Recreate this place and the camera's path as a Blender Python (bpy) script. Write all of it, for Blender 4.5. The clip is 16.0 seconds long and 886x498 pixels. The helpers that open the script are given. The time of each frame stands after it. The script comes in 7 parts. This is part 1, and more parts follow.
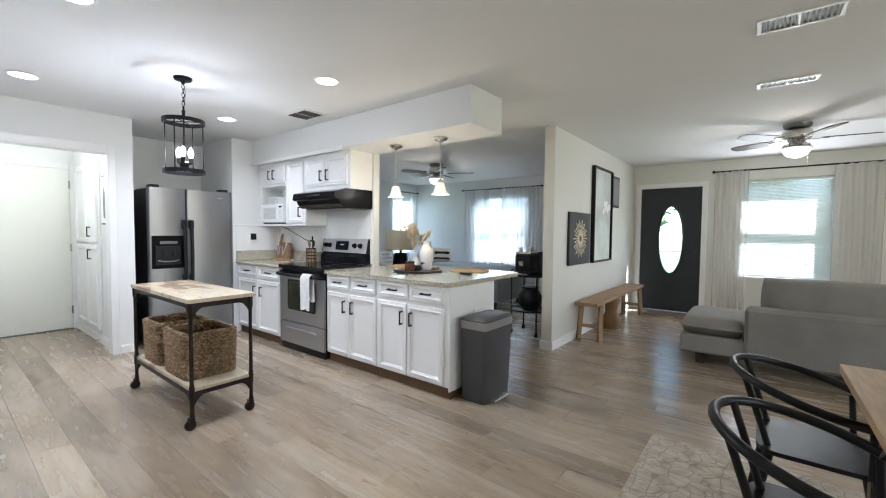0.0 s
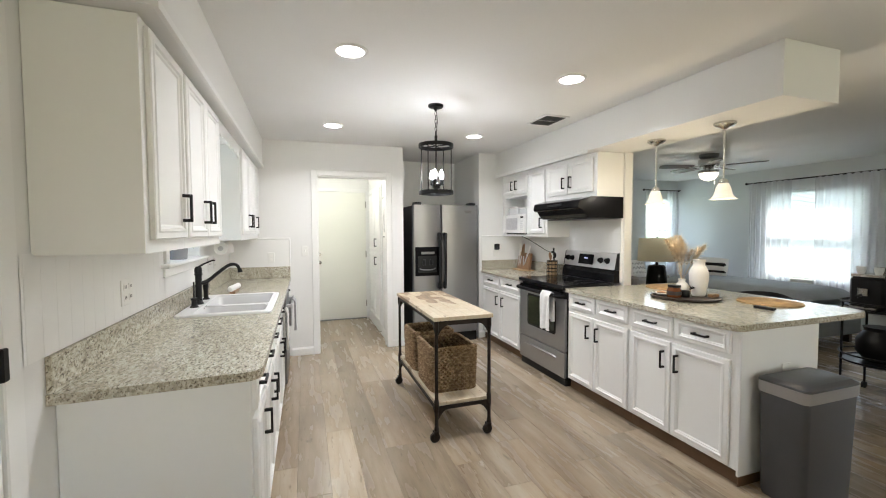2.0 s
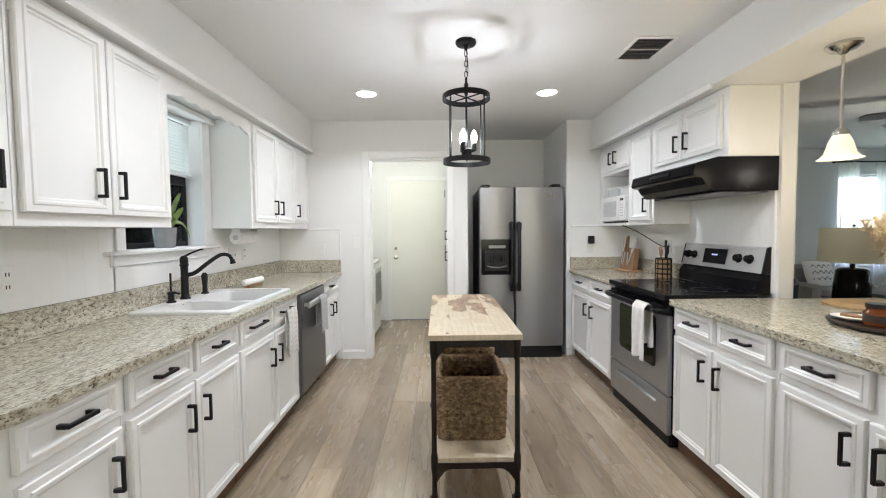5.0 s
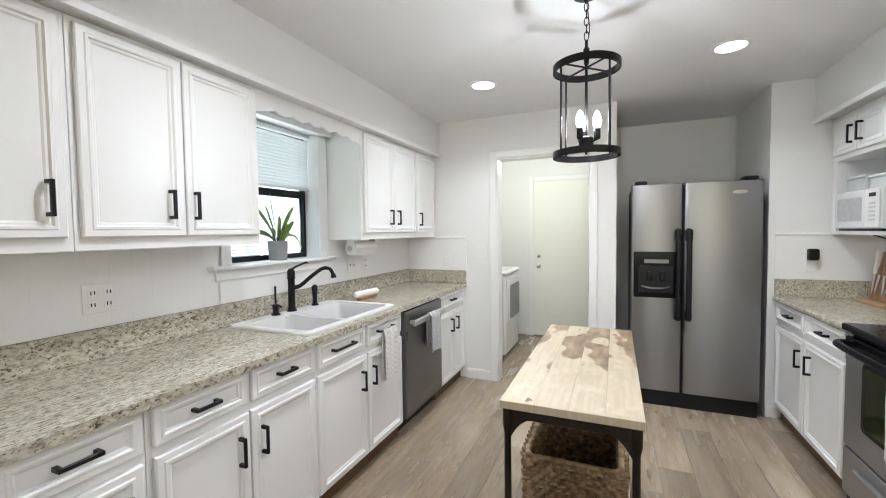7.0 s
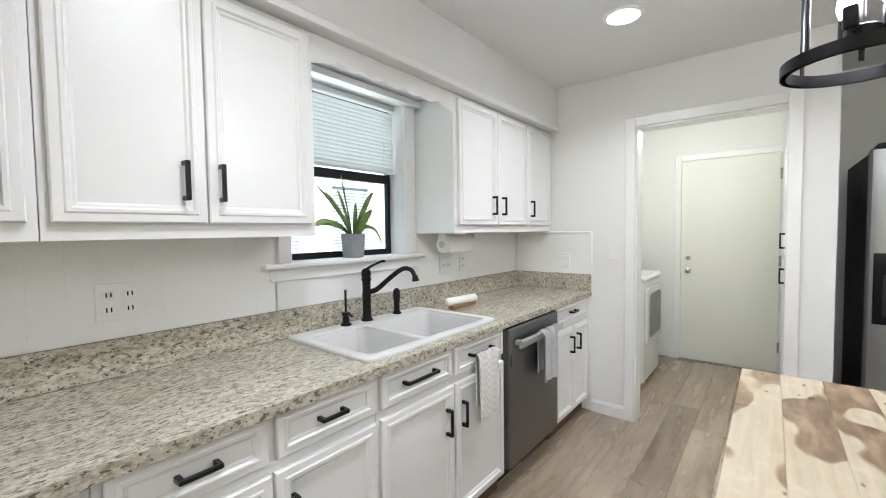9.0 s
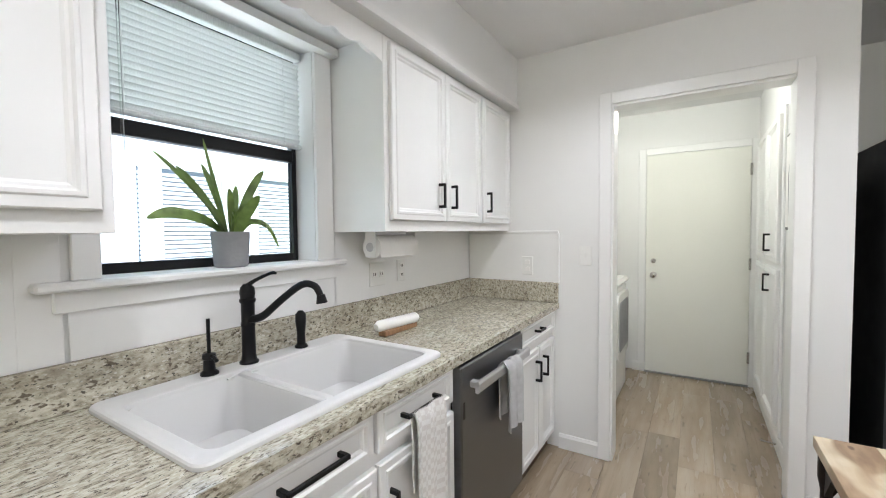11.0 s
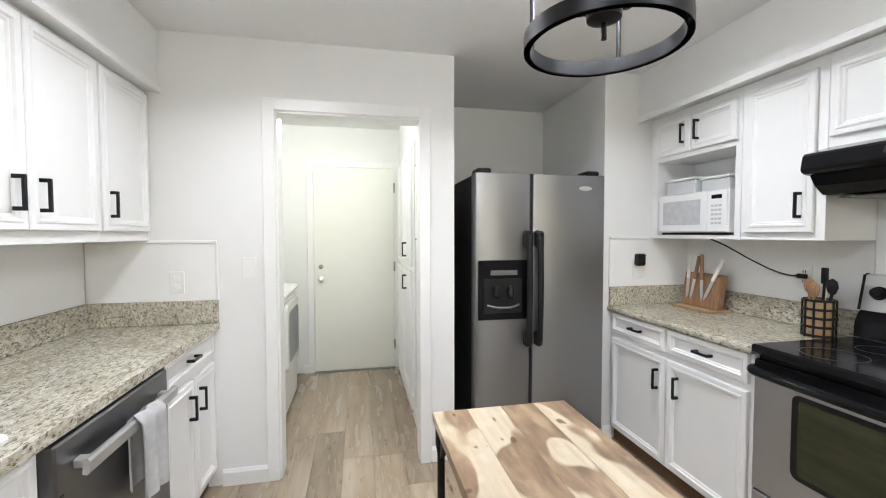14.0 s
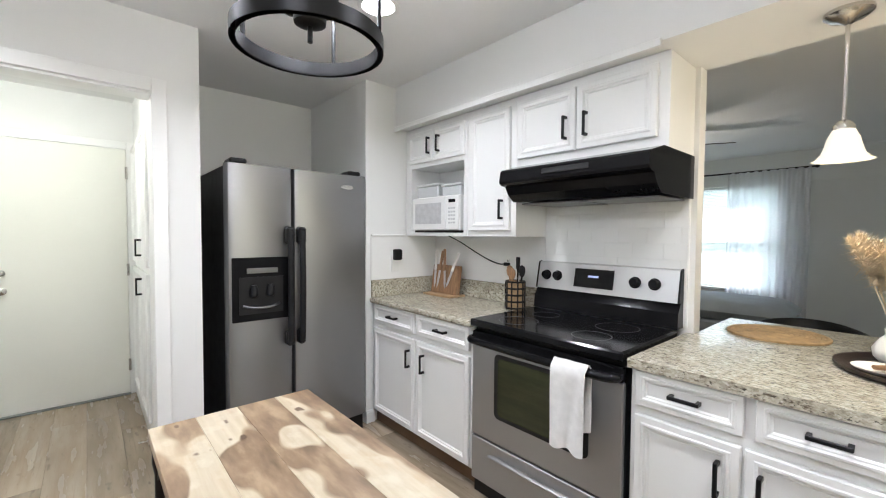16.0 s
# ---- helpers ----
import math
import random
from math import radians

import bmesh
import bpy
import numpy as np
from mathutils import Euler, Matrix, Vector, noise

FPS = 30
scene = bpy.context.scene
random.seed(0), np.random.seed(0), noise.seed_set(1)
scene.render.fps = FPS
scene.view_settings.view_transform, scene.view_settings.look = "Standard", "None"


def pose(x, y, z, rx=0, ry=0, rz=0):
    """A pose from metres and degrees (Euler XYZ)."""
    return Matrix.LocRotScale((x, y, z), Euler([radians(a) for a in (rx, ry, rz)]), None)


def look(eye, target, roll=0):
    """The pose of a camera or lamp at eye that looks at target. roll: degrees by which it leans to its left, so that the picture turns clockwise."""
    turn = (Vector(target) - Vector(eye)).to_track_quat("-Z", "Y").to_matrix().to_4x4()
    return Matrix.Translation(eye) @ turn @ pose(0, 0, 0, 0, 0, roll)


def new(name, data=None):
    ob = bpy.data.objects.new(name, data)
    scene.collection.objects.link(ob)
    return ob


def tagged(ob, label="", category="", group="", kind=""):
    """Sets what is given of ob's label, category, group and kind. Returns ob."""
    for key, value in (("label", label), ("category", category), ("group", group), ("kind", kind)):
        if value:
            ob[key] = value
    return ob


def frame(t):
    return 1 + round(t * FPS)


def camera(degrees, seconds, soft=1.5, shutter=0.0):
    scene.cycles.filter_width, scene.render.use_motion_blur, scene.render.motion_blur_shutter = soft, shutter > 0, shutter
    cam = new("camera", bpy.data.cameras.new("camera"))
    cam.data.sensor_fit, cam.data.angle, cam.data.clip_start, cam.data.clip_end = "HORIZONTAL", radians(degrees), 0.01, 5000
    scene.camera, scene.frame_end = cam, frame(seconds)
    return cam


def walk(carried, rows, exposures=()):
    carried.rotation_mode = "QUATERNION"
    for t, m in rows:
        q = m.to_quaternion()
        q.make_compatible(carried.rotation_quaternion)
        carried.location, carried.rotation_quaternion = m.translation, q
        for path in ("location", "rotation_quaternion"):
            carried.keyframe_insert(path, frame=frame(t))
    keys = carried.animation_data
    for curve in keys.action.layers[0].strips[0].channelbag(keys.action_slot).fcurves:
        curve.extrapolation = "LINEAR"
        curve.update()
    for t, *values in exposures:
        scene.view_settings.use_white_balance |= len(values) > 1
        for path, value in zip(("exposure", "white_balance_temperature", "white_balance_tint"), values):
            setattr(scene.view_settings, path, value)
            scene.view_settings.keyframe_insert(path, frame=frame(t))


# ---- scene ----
cam = camera(94.9, 16.0, soft=1.1)
PATH = [
    (0, (-1.796, -0.057, 1.297), (-3.03, 1.515, 1.211), 0.5),
    (0.5, (-1.866, -0.013, 1.337), (-3.356, 1.318, 1.24), 0.3),
    (1, (-1.938, 0.033, 1.367), (-3.62, 1.112, 1.274), 0.1),
    (1.5, (-2.004, 0.092, 1.401), (-3.816, 0.935, 1.309), -0.1),
    (2, (-2.1, 0.16, 1.425), (-3.992, 0.801, 1.335), -0.2),
    (2.5, (-2.236, 0.274, 1.405), (-4.172, 0.764, 1.313), -0.3),
    (3, (-2.349, 0.398, 1.376), (-4.308, 0.787, 1.283), -0.35),
    (3.2, (-2.397, 0.457, 1.37), (-4.36, 0.821, 1.275), -0.35),
    (5.3, (-2.891, 1.065, 1.323), (-4.888, 1.002, 1.232), -0.6),
    (5.5, (-2.943, 1.094, 1.322), (-4.937, 0.971, 1.233), -0.6),
    (6, (-3.075, 1.204, 1.344), (-5.046, 0.875, 1.255), -0.6),
    (6.5, (-3.2, 1.286, 1.375), (-5.12, 0.734, 1.287), -0.7),
    (7, (-3.361, 1.303, 1.404), (-5.2, 0.521, 1.317), -0.7),
    (7.5, (-3.518, 1.27, 1.408), (-5.251, 0.274, 1.321), -0.8),
    (8, (-3.658, 1.204, 1.385), (-5.277, 0.033, 1.299), -0.9),
    (8.2, (-3.724, 1.171, 1.378), (-5.299, -0.058, 1.292), -0.9),
    (10.3, (-4.296, 0.796, 1.344), (-5.845, -0.466, 1.255), -0.7),
    (10.5, (-4.35, 0.763, 1.339), (-5.935, -0.454, 1.254), -0.7),
    (11, (-4.509, 0.711, 1.347), (-6.205, -0.346, 1.265), -0.6),
    (11.5, (-4.593, 0.719, 1.371), (-6.392, -0.151, 1.282), -0.4),
    (12, (-4.631, 0.718, 1.378), (-6.525, 0.08, 1.297), -0.4),
    (12.5, (-4.64, 0.715, 1.389), (-6.599, 0.324, 1.305), -0.3),
    (13, (-4.638, 0.71, 1.391), (-6.632, 0.58, 1.311), -0.2),
    (13.5, (-4.626, 0.726, 1.394), (-6.619, 0.861, 1.313), -0.1),
    (14, (-4.606, 0.744, 1.386), (-6.564, 1.148, 1.31), -0.1),
    (14.5, (-4.585, 0.781, 1.386), (-6.476, 1.428, 1.313), 0.1),
    (15, (-4.556, 0.808, 1.387), (-6.349, 1.691, 1.312), 0.1),
    (15.5, (-4.53, 0.823, 1.383), (-6.191, 1.934, 1.305), 0.2),
    (16, (-4.5, 0.846, 1.364), (-6.005, 2.162, 1.291), 0.4),
]
EXPOSE = [(0.0, 2.85, 5500, 11), (1.0, 2.82, 5850, 10), (2.0, 2.74, 6120, 10), (3.0, 2.67, 6100, 10), (5.5, 2.62, 5920, 10), (8.0, 2.58, 5880, 10),
          (11.0, 2.45, 5930, 11), (13.0, 2.69, 5900, 11), (14.5, 2.80, 5880, 11), (16.0, 2.80, 5840, 11)]
walk(cam, [(t, look(eye, target, roll)) for t, eye, target, roll in PATH], EXPOSE)

# ---- world, sun and exposure ----
world = bpy.data.worlds.new("sky_world")
scene.world = world
world.use_nodes = True
wn = world.node_tree
wn.nodes.clear()
sky = wn.nodes.new("ShaderNodeTexSky")
sky.sky_type = "NISHITA"
sky.sun_disc = False
sky.sun_elevation = radians(57)
sky.sun_rotation = radians(58)
bgn = wn.nodes.new("ShaderNodeBackground")
bgn.inputs["Strength"].default_value = 0.15
won = wn.nodes.new("ShaderNodeOutputWorld")
wn.links.new(sky.outputs[0], bgn.inputs[0])
wn.links.new(bgn.outputs[0], won.inputs[0])


def lamp(name, kind, place, power, color=(1, 1, 1), target=None, **more):
    data = bpy.data.lights.new(name, kind)
    data.energy, data.color = power, color
    if "size" in more:
        data.shape = "RECTANGLE" if "size_y" in more else "DISK"
        data.size = more["size"]
        if "size_y" in more:
            data.size_y = more["size_y"]
    if "radius" in more:
        data.shadow_soft_size = more["radius"]
    if "spread" in more:
        data.spread = radians(more["spread"])
    ob = new(name, data)
    ob.matrix_world = look(place, target) if target else pose(*place)
    return ob


sun = lamp("sun", "SUN", (5.5, 3.5, 10), 4.5, (1, 0.95, 0.87), (0, 0, 0))
sun.data.angle = radians(0.5)

CEIL = 2.44
CANS = [(-4.48, 0.42), (-4.45, 1.87), (-6.18, 0.43), (-6.18, 1.90)]
for cx, cy in CANS:
    lamp("can_lamp", "AREA", (cx, cy, CEIL - 0.022), 1.85, (1.0, 0.97, 0.94), (cx, cy, 0), size=0.13, spread=144)
LANTERN = (-5.28, 1.18)
for k in range(3):
    a = radians(90 + 120 * k)
    lamp("lantern_lamp", "POINT", (LANTERN[0] + 0.045 * math.cos(a), LANTERN[1] + 0.045 * math.sin(a), 1.885), 0.56, (1.0, 0.97, 0.95), radius=0.004)
PENDANTS = [(-4.66, 2.83), (-4.10, 2.83)]
for px, py in PENDANTS:
    lamp("pendant_lamp", "POINT", (px, py, 1.665), 0.85, (1.0, 0.80, 0.52), radius=0.035)
FAN_LIVING, FAN_DEN = (-1.55, 5.55), (-6.2, 5.35)
for fx, fy in (FAN_LIVING, FAN_DEN):
    lamp("fan_lamp", "POINT", (fx, fy, 2.10), 2.4, (1.0, 0.88, 0.70), radius=0.06)
# laundry light, its lamp assumed and unseen; area lamps stand in for daylight at the windows
lamp("laundry_lamp", "POINT", (-7.62, 0.42, CEIL - 0.26), 3.6, (1.0, 0.965, 0.81), radius=0.14)
lamp("daylight_sink", "AREA", (-5.30, -0.80, 1.875), 0.85, (1.0, 1.0, 0.96), (-5.30, 3, 1.875), size=0.68, size_y=0.38)
lamp("daylight_den", "AREA", (-6.25, 7.78, 1.35), 7.5, (0.95, 0.98, 1.0), (-6.25, 0, 1.35), size=1.28, size_y=1.4)
lamp("daylight_den_side", "AREA", (-8.84, 7.1, 1.4), 1.6, (0.95, 0.98, 1.0), (0, 7.1, 1.4), size=0.66, size_y=1.3)
lamp("daylight_living", "AREA", (-1.55, 7.46, 1.40), 4.5, (1.0, 0.96, 0.88), (-1.55, 0, 1.6), size=1.0, size_y=1.35)
# unseen warm fill from the dining side, added without a known source
lamp("dining_fill_light", "AREA", (2.62, 2.2, 1.5), 7.5, (1.0, 0.82, 0.56), (-3, 2.2, 1.1), size=1.9, size_y=1.25)

# ---- mesh helpers ----
ORIGIN = {}


def quadstrip(bm, rings, close=True, cap0=True, cap1=True):
    vs = [[bm.verts.new(p) for p in ring] for ring in rings]
    n = len(vs[0])
    for a, b in zip(vs, vs[1:]):
        for i in range(n if close else n - 1):
            bm.faces.new((a[i], a[(i + 1) % n], b[(i + 1) % n], b[i]))
    if close and cap0:
        bm.faces.new(vs[0][::-1])
    if close and cap1:
        bm.faces.new(vs[-1])
    return vs


def box(bm, x0, x1, y0, y1, z0, z1, c=0.0, m=None):
    lo, hi = (min(x0, x1), min(y0, y1), min(z0, z1)), (max(x0, x1), max(y0, y1), max(z0, z1))
    c = min(c, 0.49 * min(h - l for l, h in zip(lo, hi)))
    made = {}
    signs = [(i, j, k) for i in (0, 1) for j in (0, 1) for k in (0, 1)]
    for s in signs:
        base = [hi[a] if s[a] else lo[a] for a in range(3)]
        if c <= 0:
            v = bm.verts.new(m @ Vector(base) if m else base)
            made[s] = (v, v, v)
        else:
            vs = []
            for a in range(3):
                p = [base[b] if b == a else base[b] + (-c if s[b] else c) for b in range(3)]
                vs.append(bm.verts.new(m @ Vector(p) if m else p))
            made[s] = vs
    for a in range(3):
        b, d = (a + 1) % 3, (a + 2) % 3
        for sa in (0, 1):
            ring = []
            for sb, sd in ((0, 0), (1, 0), (1, 1), (0, 1)):
                s = [0, 0, 0]
                s[a], s[b], s[d] = sa, sb, sd
                ring.append(made[tuple(s)][a])
            bm.faces.new(ring if sa else ring[::-1])
        if c > 0:
            for sb in (0, 1):
                for sd in (0, 1):
                    s0, s1 = [0, 0, 0], [0, 0, 0]
                    s0[b] = s1[b] = sb
                    s0[d] = s1[d] = sd
                    s1[a] = 1
                    p, q = made[tuple(s0)], made[tuple(s1)]
                    bm.faces.new((p[b], p[d], q[d], q[b]))
    if c > 0:
        for s in signs:
            bm.faces.new(made[s])
    return bm


def frame_axes(d):
    d = Vector(d).normalized()
    u = d.cross(Vector((0, 0, 1)) if abs(d.z) < 0.95 else Vector((1, 0, 0))).normalized()
    return u, d.cross(u)


def cyl(bm, p0, p1, r0, r1=None, n=16, caps=True):
    p0, p1 = Vector(p0), Vector(p1)
    r1 = r0 if r1 is None else r1
    u, v = frame_axes(p1 - p0)
    ang = [2 * math.pi * i / n for i in range(n)]
    quadstrip(bm, [[p + r * (math.cos(a) * u + math.sin(a) * v) for a in ang] for p, r in ((p0, r0), (p1, r1))], True, caps, caps)
    return bm


def tube(bm, pts, r, n=10, flat=1.0):
    pts = [Vector(p) for p in pts]
    rings = []
    up = None
    for i, p in enumerate(pts):
        d = (pts[min(i + 1, len(pts) - 1)] - pts[max(i - 1, 0)]).normalized()
        if up is None:
            up, _ = frame_axes(d)
        u = (up - d * up.dot(d)).normalized()
        up = u
        v = d.cross(u)
        rr = r[i] if isinstance(r, (list, tuple)) else r
        rings.append([p + rr * (math.cos(2 * math.pi * k / n) * u + flat * math.sin(2 * math.pi * k / n) * v) for k in range(n)])
    quadstrip(bm, rings)
    return bm


def lathe(bm, c, prof, n=24, m=None, cap0=True, cap1=True):
    rings = []
    for r, z in prof:
        ring = [Vector((c[0] + r * math.cos(2 * math.pi * k / n), c[1] + r * math.sin(2 * math.pi * k / n), c[2] + z)) for k in range(n)]
        rings.append([m @ p for p in ring] if m else ring)
    quadstrip(bm, rings, True, cap0, cap1)
    return bm


def curve(pts, per=6):
    """Points on a smooth curve through pts."""
    pts = [Vector(p) for p in pts]
    out = []
    for i in range(len(pts) - 1):
        a, b, c, d = pts[max(i - 1, 0)], pts[i], pts[i + 1], pts[min(i + 2, len(pts) - 1)]
        for k in range(per):
            t = k / per
            out.append(0.5 * ((2 * b) + (c - a) * t + (2 * a - 5 * b + 4 * c - d) * t * t + (3 * b - a - 3 * c + d) * t ** 3))
    return out + [pts[-1]]


def prism(bm, outline, lo, hi, axis="z", c=0.0):
    """Extrudes an outline of (a, b) pairs along an axis."""
    def put(a, b, h):
        return {"z": (a, b, h), "y": (a, h, b), "x": (h, a, b)}[axis]
    quadstrip(bm, [[put(a, b, h) for a, b in outline] for h in (lo, hi)])
    return bm


def rounded(x0, x1, y0, y1, r, n=5):
    out = []
    for cx, cy, a0 in ((x1 - r, y1 - r, 0), (x0 + r, y1 - r, 90), (x0 + r, y0 + r, 180), (x1 - r, y0 + r, 270)):
        for i in range(n + 1):
            a = radians(a0 + 90 * i / n)
            out.append((cx + r * math.cos(a), cy + r * math.sin(a)))
    return out


def cushion(bm, c, sx, sy, sz, m=None, n=10, puff=2.6):
    """A soft pillow: a rounded slab with swelling faces."""
    for side in (-1, 1):
        vs = []
        for i in range(n + 1):
            row = []
            for j in range(n + 1):
                u, v = -1 + 2 * i / n, -1 + 2 * j / n
                h = (max(0.0, (1 - abs(u) ** puff) * (1 - abs(v) ** puff))) ** 0.45
                p = Vector((u * sx / 2 * (1 - 0.04 * v * v), v * sy / 2 * (1 - 0.04 * u * u), side * h * sz / 2))
                p = Vector(c) + (m @ p if m else p)
                row.append(bm.verts.new(p))
            vs.append(row)
        for i in range(n):
            for j in range(n):
                f = (vs[i][j], vs[i + 1][j], vs[i + 1][j + 1], vs[i][j + 1])
                bm.faces.new(f if side > 0 else f[::-1])
    bmesh.ops.remove_doubles(bm, verts=bm.verts[:], dist=0.0004)
    return bm


def nb():
    return bmesh.new()


def mesh_from(name, bm, material, smooth=None):
    bmesh.ops.recalc_face_normals(bm, faces=bm.faces[:])
    data = bpy.data.meshes.new(name)
    bm.to_mesh(data)
    bm.free()
    data.materials.append(material)
    if smooth:
        for p in data.polygons:
            p.use_smooth = True
        data.set_sharp_from_angle(angle=radians(smooth))
    return data


def part(name, bm, material, parent=None, label="", smooth=None):
    """Links a bmesh, given in the world's metres, as one mesh object under a thing or a part."""
    o = ORIGIN.get(parent.name, Vector((0, 0, 0))) if parent else Vector((0, 0, 0))
    if o.length > 0:
        bmesh.ops.translate(bm, verts=bm.verts[:], vec=-o)
    ob = new(name, mesh_from(name, bm, material, smooth))
    if parent:
        ob.parent = parent
        ORIGIN[ob.name] = o
    return tagged(ob, label)


def thing(name, place, label, category, group="", kind=""):
    ob = new(name)
    ob.empty_display_size = 0.1
    ob.location = place
    ORIGIN[ob.name] = Vector(place)
    return tagged(ob, label, category, group, kind)


def struct(name, bm, material, label, category, smooth=None):
    return tagged(part(name, bm, material, None, label, smooth), "", category, "", "structure")


# ---- materials ----
def node_mat(name):
    m = bpy.data.materials.new(name)
    m.use_nodes = True
    t = m.node_tree
    return m, t, t.nodes["Principled BSDF"]


def tex_noise(t, scale, detail=3.0, stretch=None, world_space=False, shift=None):
    n = t.nodes.new("ShaderNodeTexNoise")
    n.inputs["Scale"].default_value, n.inputs["Detail"].default_value = scale, detail
    if world_space:
        src = t.nodes.new("ShaderNodeNewGeometry").outputs["Position"]
    else:
        src = t.nodes.new("ShaderNodeTexCoord").outputs["Object"]
    if shift is not None:
        add = t.nodes.new("ShaderNodeVectorMath")
        t.links.new(src, add.inputs[0])
        t.links.new(shift, add.inputs[1])
        src = add.outputs[0]
    if stretch:
        mp = t.nodes.new("ShaderNodeMapping")
        mp.inputs["Scale"].default_value = stretch
        t.links.new(src, mp.inputs[0])
        src = mp.outputs[0]
    t.links.new(src, n.inputs["Vector"])
    return n.outputs["Fac"]


def ramp(t, fac, stops):
    r = t.nodes.new("ShaderNodeValToRGB")
    while len(r.color_ramp.elements) < len(stops):
        r.color_ramp.elements.new(0.5)
    for e, (p, c) in zip(r.color_ramp.elements, stops):
        e.position, e.color = p, (*c, 1)
    t.links.new(fac, r.inputs[0])
    return r.outputs["Color"]


def mixc(t, a, b, fac, mode="MIX"):
    x = t.nodes.new("ShaderNodeMix")
    x.data_type, x.blend_type = "RGBA", mode
    for sock, val in ((x.inputs[6], a), (x.inputs[7], b)):
        if isinstance(val, tuple):
            sock.default_value = (*val, 1)
        else:
            t.links.new(val, sock)
    if isinstance(fac, (int, float)):
        x.inputs[0].default_value = fac
    else:
        t.links.new(fac, x.inputs[0])
    return x.outputs[2]


def maprange(t, fac, a, b, c, d):
    x = t.nodes.new("ShaderNodeMapRange")
    for i, v in enumerate((a, b, c, d)):
        x.inputs[i + 1].default_value = v
    t.links.new(fac, x.inputs[0])
    return x.outputs[0]


def bump(t, p, height, strength, dist=0.002):
    b = t.nodes.new("ShaderNodeBump")
    b.inputs["Strength"].default_value, b.inputs["Distance"].default_value = strength, dist
    t.links.new(height, b.inputs["Height"])
    t.links.new(b.outputs[0], p.inputs["Normal"])


def paint(name, color, rough=0.5, metal=0.0, var=0.06, scale=3.0, fine=90.0, relief=0.08, stretch=None, world_space=False, coat=0.0):
    """A surface of one colour with broad and fine variation, relief and uneven gloss."""
    m, t, p = node_mat(name)
    broad = tex_noise(t, scale, 4, stretch, world_space)
    small = tex_noise(t, fine, 3, stretch, world_space)
    dark = tuple(c * (1 - var) for c in color)
    lite = tuple(min(1, c * (1 + var * 0.6)) for c in color)
    col = ramp(t, broad, [(0.3, dark), (0.7, lite)])
    col = mixc(t, col, dark, maprange(t, small, 0.45, 0.8, 0, 0.5))
    t.links.new(col, p.inputs["Base Color"])
    t.links.new(maprange(t, broad, 0.3, 0.7, max(0.02, rough * 0.93), rough * 1.07), p.inputs["Roughness"])
    p.inputs["Metallic"].default_value = metal
    p.inputs["Coat Weight"].default_value = coat
    if relief:
        bump(t, p, small, relief)
    return m


WALL = paint("wall_paint", (0.77, 0.77, 0.76), 0.6, var=0.025, scale=1.2, fine=160, relief=0.12)
WALL_DEN = paint("den_wall_paint", (0.66, 0.685, 0.685), 0.6, var=0.025, scale=1.2, fine=160, relief=0.12)
WALL_LIVING = paint("living_wall_paint", (0.70, 0.69, 0.64), 0.6, var=0.025, scale=1.2, fine=160, relief=0.12)
CEILING = paint("ceiling_paint", (0.78, 0.78, 0.775), 0.85, var=0.03, scale=1.0, fine=110, relief=0.25)
TRIM = paint("trim_paint", (0.80, 0.80, 0.79), 0.32, var=0.02, scale=2.5, fine=60, relief=0.03)
CABINET = paint("cabinet_paint", (0.81, 0.81, 0.80), 0.33, var=0.02, scale=3, fine=50, relief=0.04)
NICHE = paint("cabinet_inside_paint", (0.62, 0.61, 0.58), 0.5, var=0.04)
DOORWHITE = paint("laundry_door_paint", (0.79, 0.79, 0.735), 0.6, var=0.02, scale=2)
BLACK = paint("black_iron", (0.012, 0.012, 0.013), 0.38, 0.6, var=0.2, scale=20, relief=0.05)
GLOSSBLACK = paint("gloss_black_enamel", (0.008, 0.008, 0.009), 0.12, 0.0, var=0.2, scale=6, relief=0.01)
SATINBLACK = paint("black_plastic", (0.010, 0.010, 0.011), 0.42, 0.0, var=0.2, scale=15, relief=0.05)
IRON = paint("aged_iron", (0.035, 0.028, 0.024), 0.5, 0.8, var=0.35, scale=14, fine=120, relief=0.25)
STEEL = paint("brushed_steel", (0.40, 0.40, 0.405), 0.42, 0.85, var=0.03, scale=2, fine=60, relief=0.015)
DARKSTEEL = paint("black_stainless", (0.22, 0.22, 0.225), 0.4, 1.0, var=0.06, scale=2, fine=60, relief=0.05, stretch=(1, 1, 40))
FRIDGE = paint("satin_steel_door", (0.27, 0.268, 0.275), 0.36, 0.9, var=0.03, scale=2, fine=60, relief=0.015)
CHROME = paint("satin_nickel", (0.62, 0.60, 0.57), 0.22, 1.0, var=0.05, scale=10, relief=0.02)
APPLIANCE = paint("white_enamel", (0.80, 0.80, 0.79), 0.25, var=0.02)
PORCELAIN = paint("white_composite", (0.66, 0.655, 0.65), 0.5, var=0.01, scale=5, relief=0.0)
PLASTIC = paint("white_plastic", (0.80, 0.80, 0.78), 0.35, var=0.02)
TOWEL = paint("white_terry", (0.80, 0.79, 0.78), 0.95, var=0.08, scale=30, fine=260, relief=0.9)
GREYCLOTH = paint("grey_terry", (0.52, 0.52, 0.53), 0.95, var=0.12, scale=30, fine=260, relief=0.9)
PAPER = paint("paper", (0.84, 0.83, 0.81), 0.9, var=0.03, scale=20, relief=0.3)
SOFA = paint("grey_beige_upholstery", (0.23, 0.218, 0.198), 0.95, var=0.14, scale=5, fine=220, relief=0.6)
CONCRETE = paint("concrete_pot", (0.26, 0.26, 0.27), 0.85, var=0.15, scale=15, fine=90, relief=0.4)
TRASH = paint("charcoal_plastic", (0.055, 0.056, 0.06), 0.45, var=0.15, scale=6, relief=0.1)
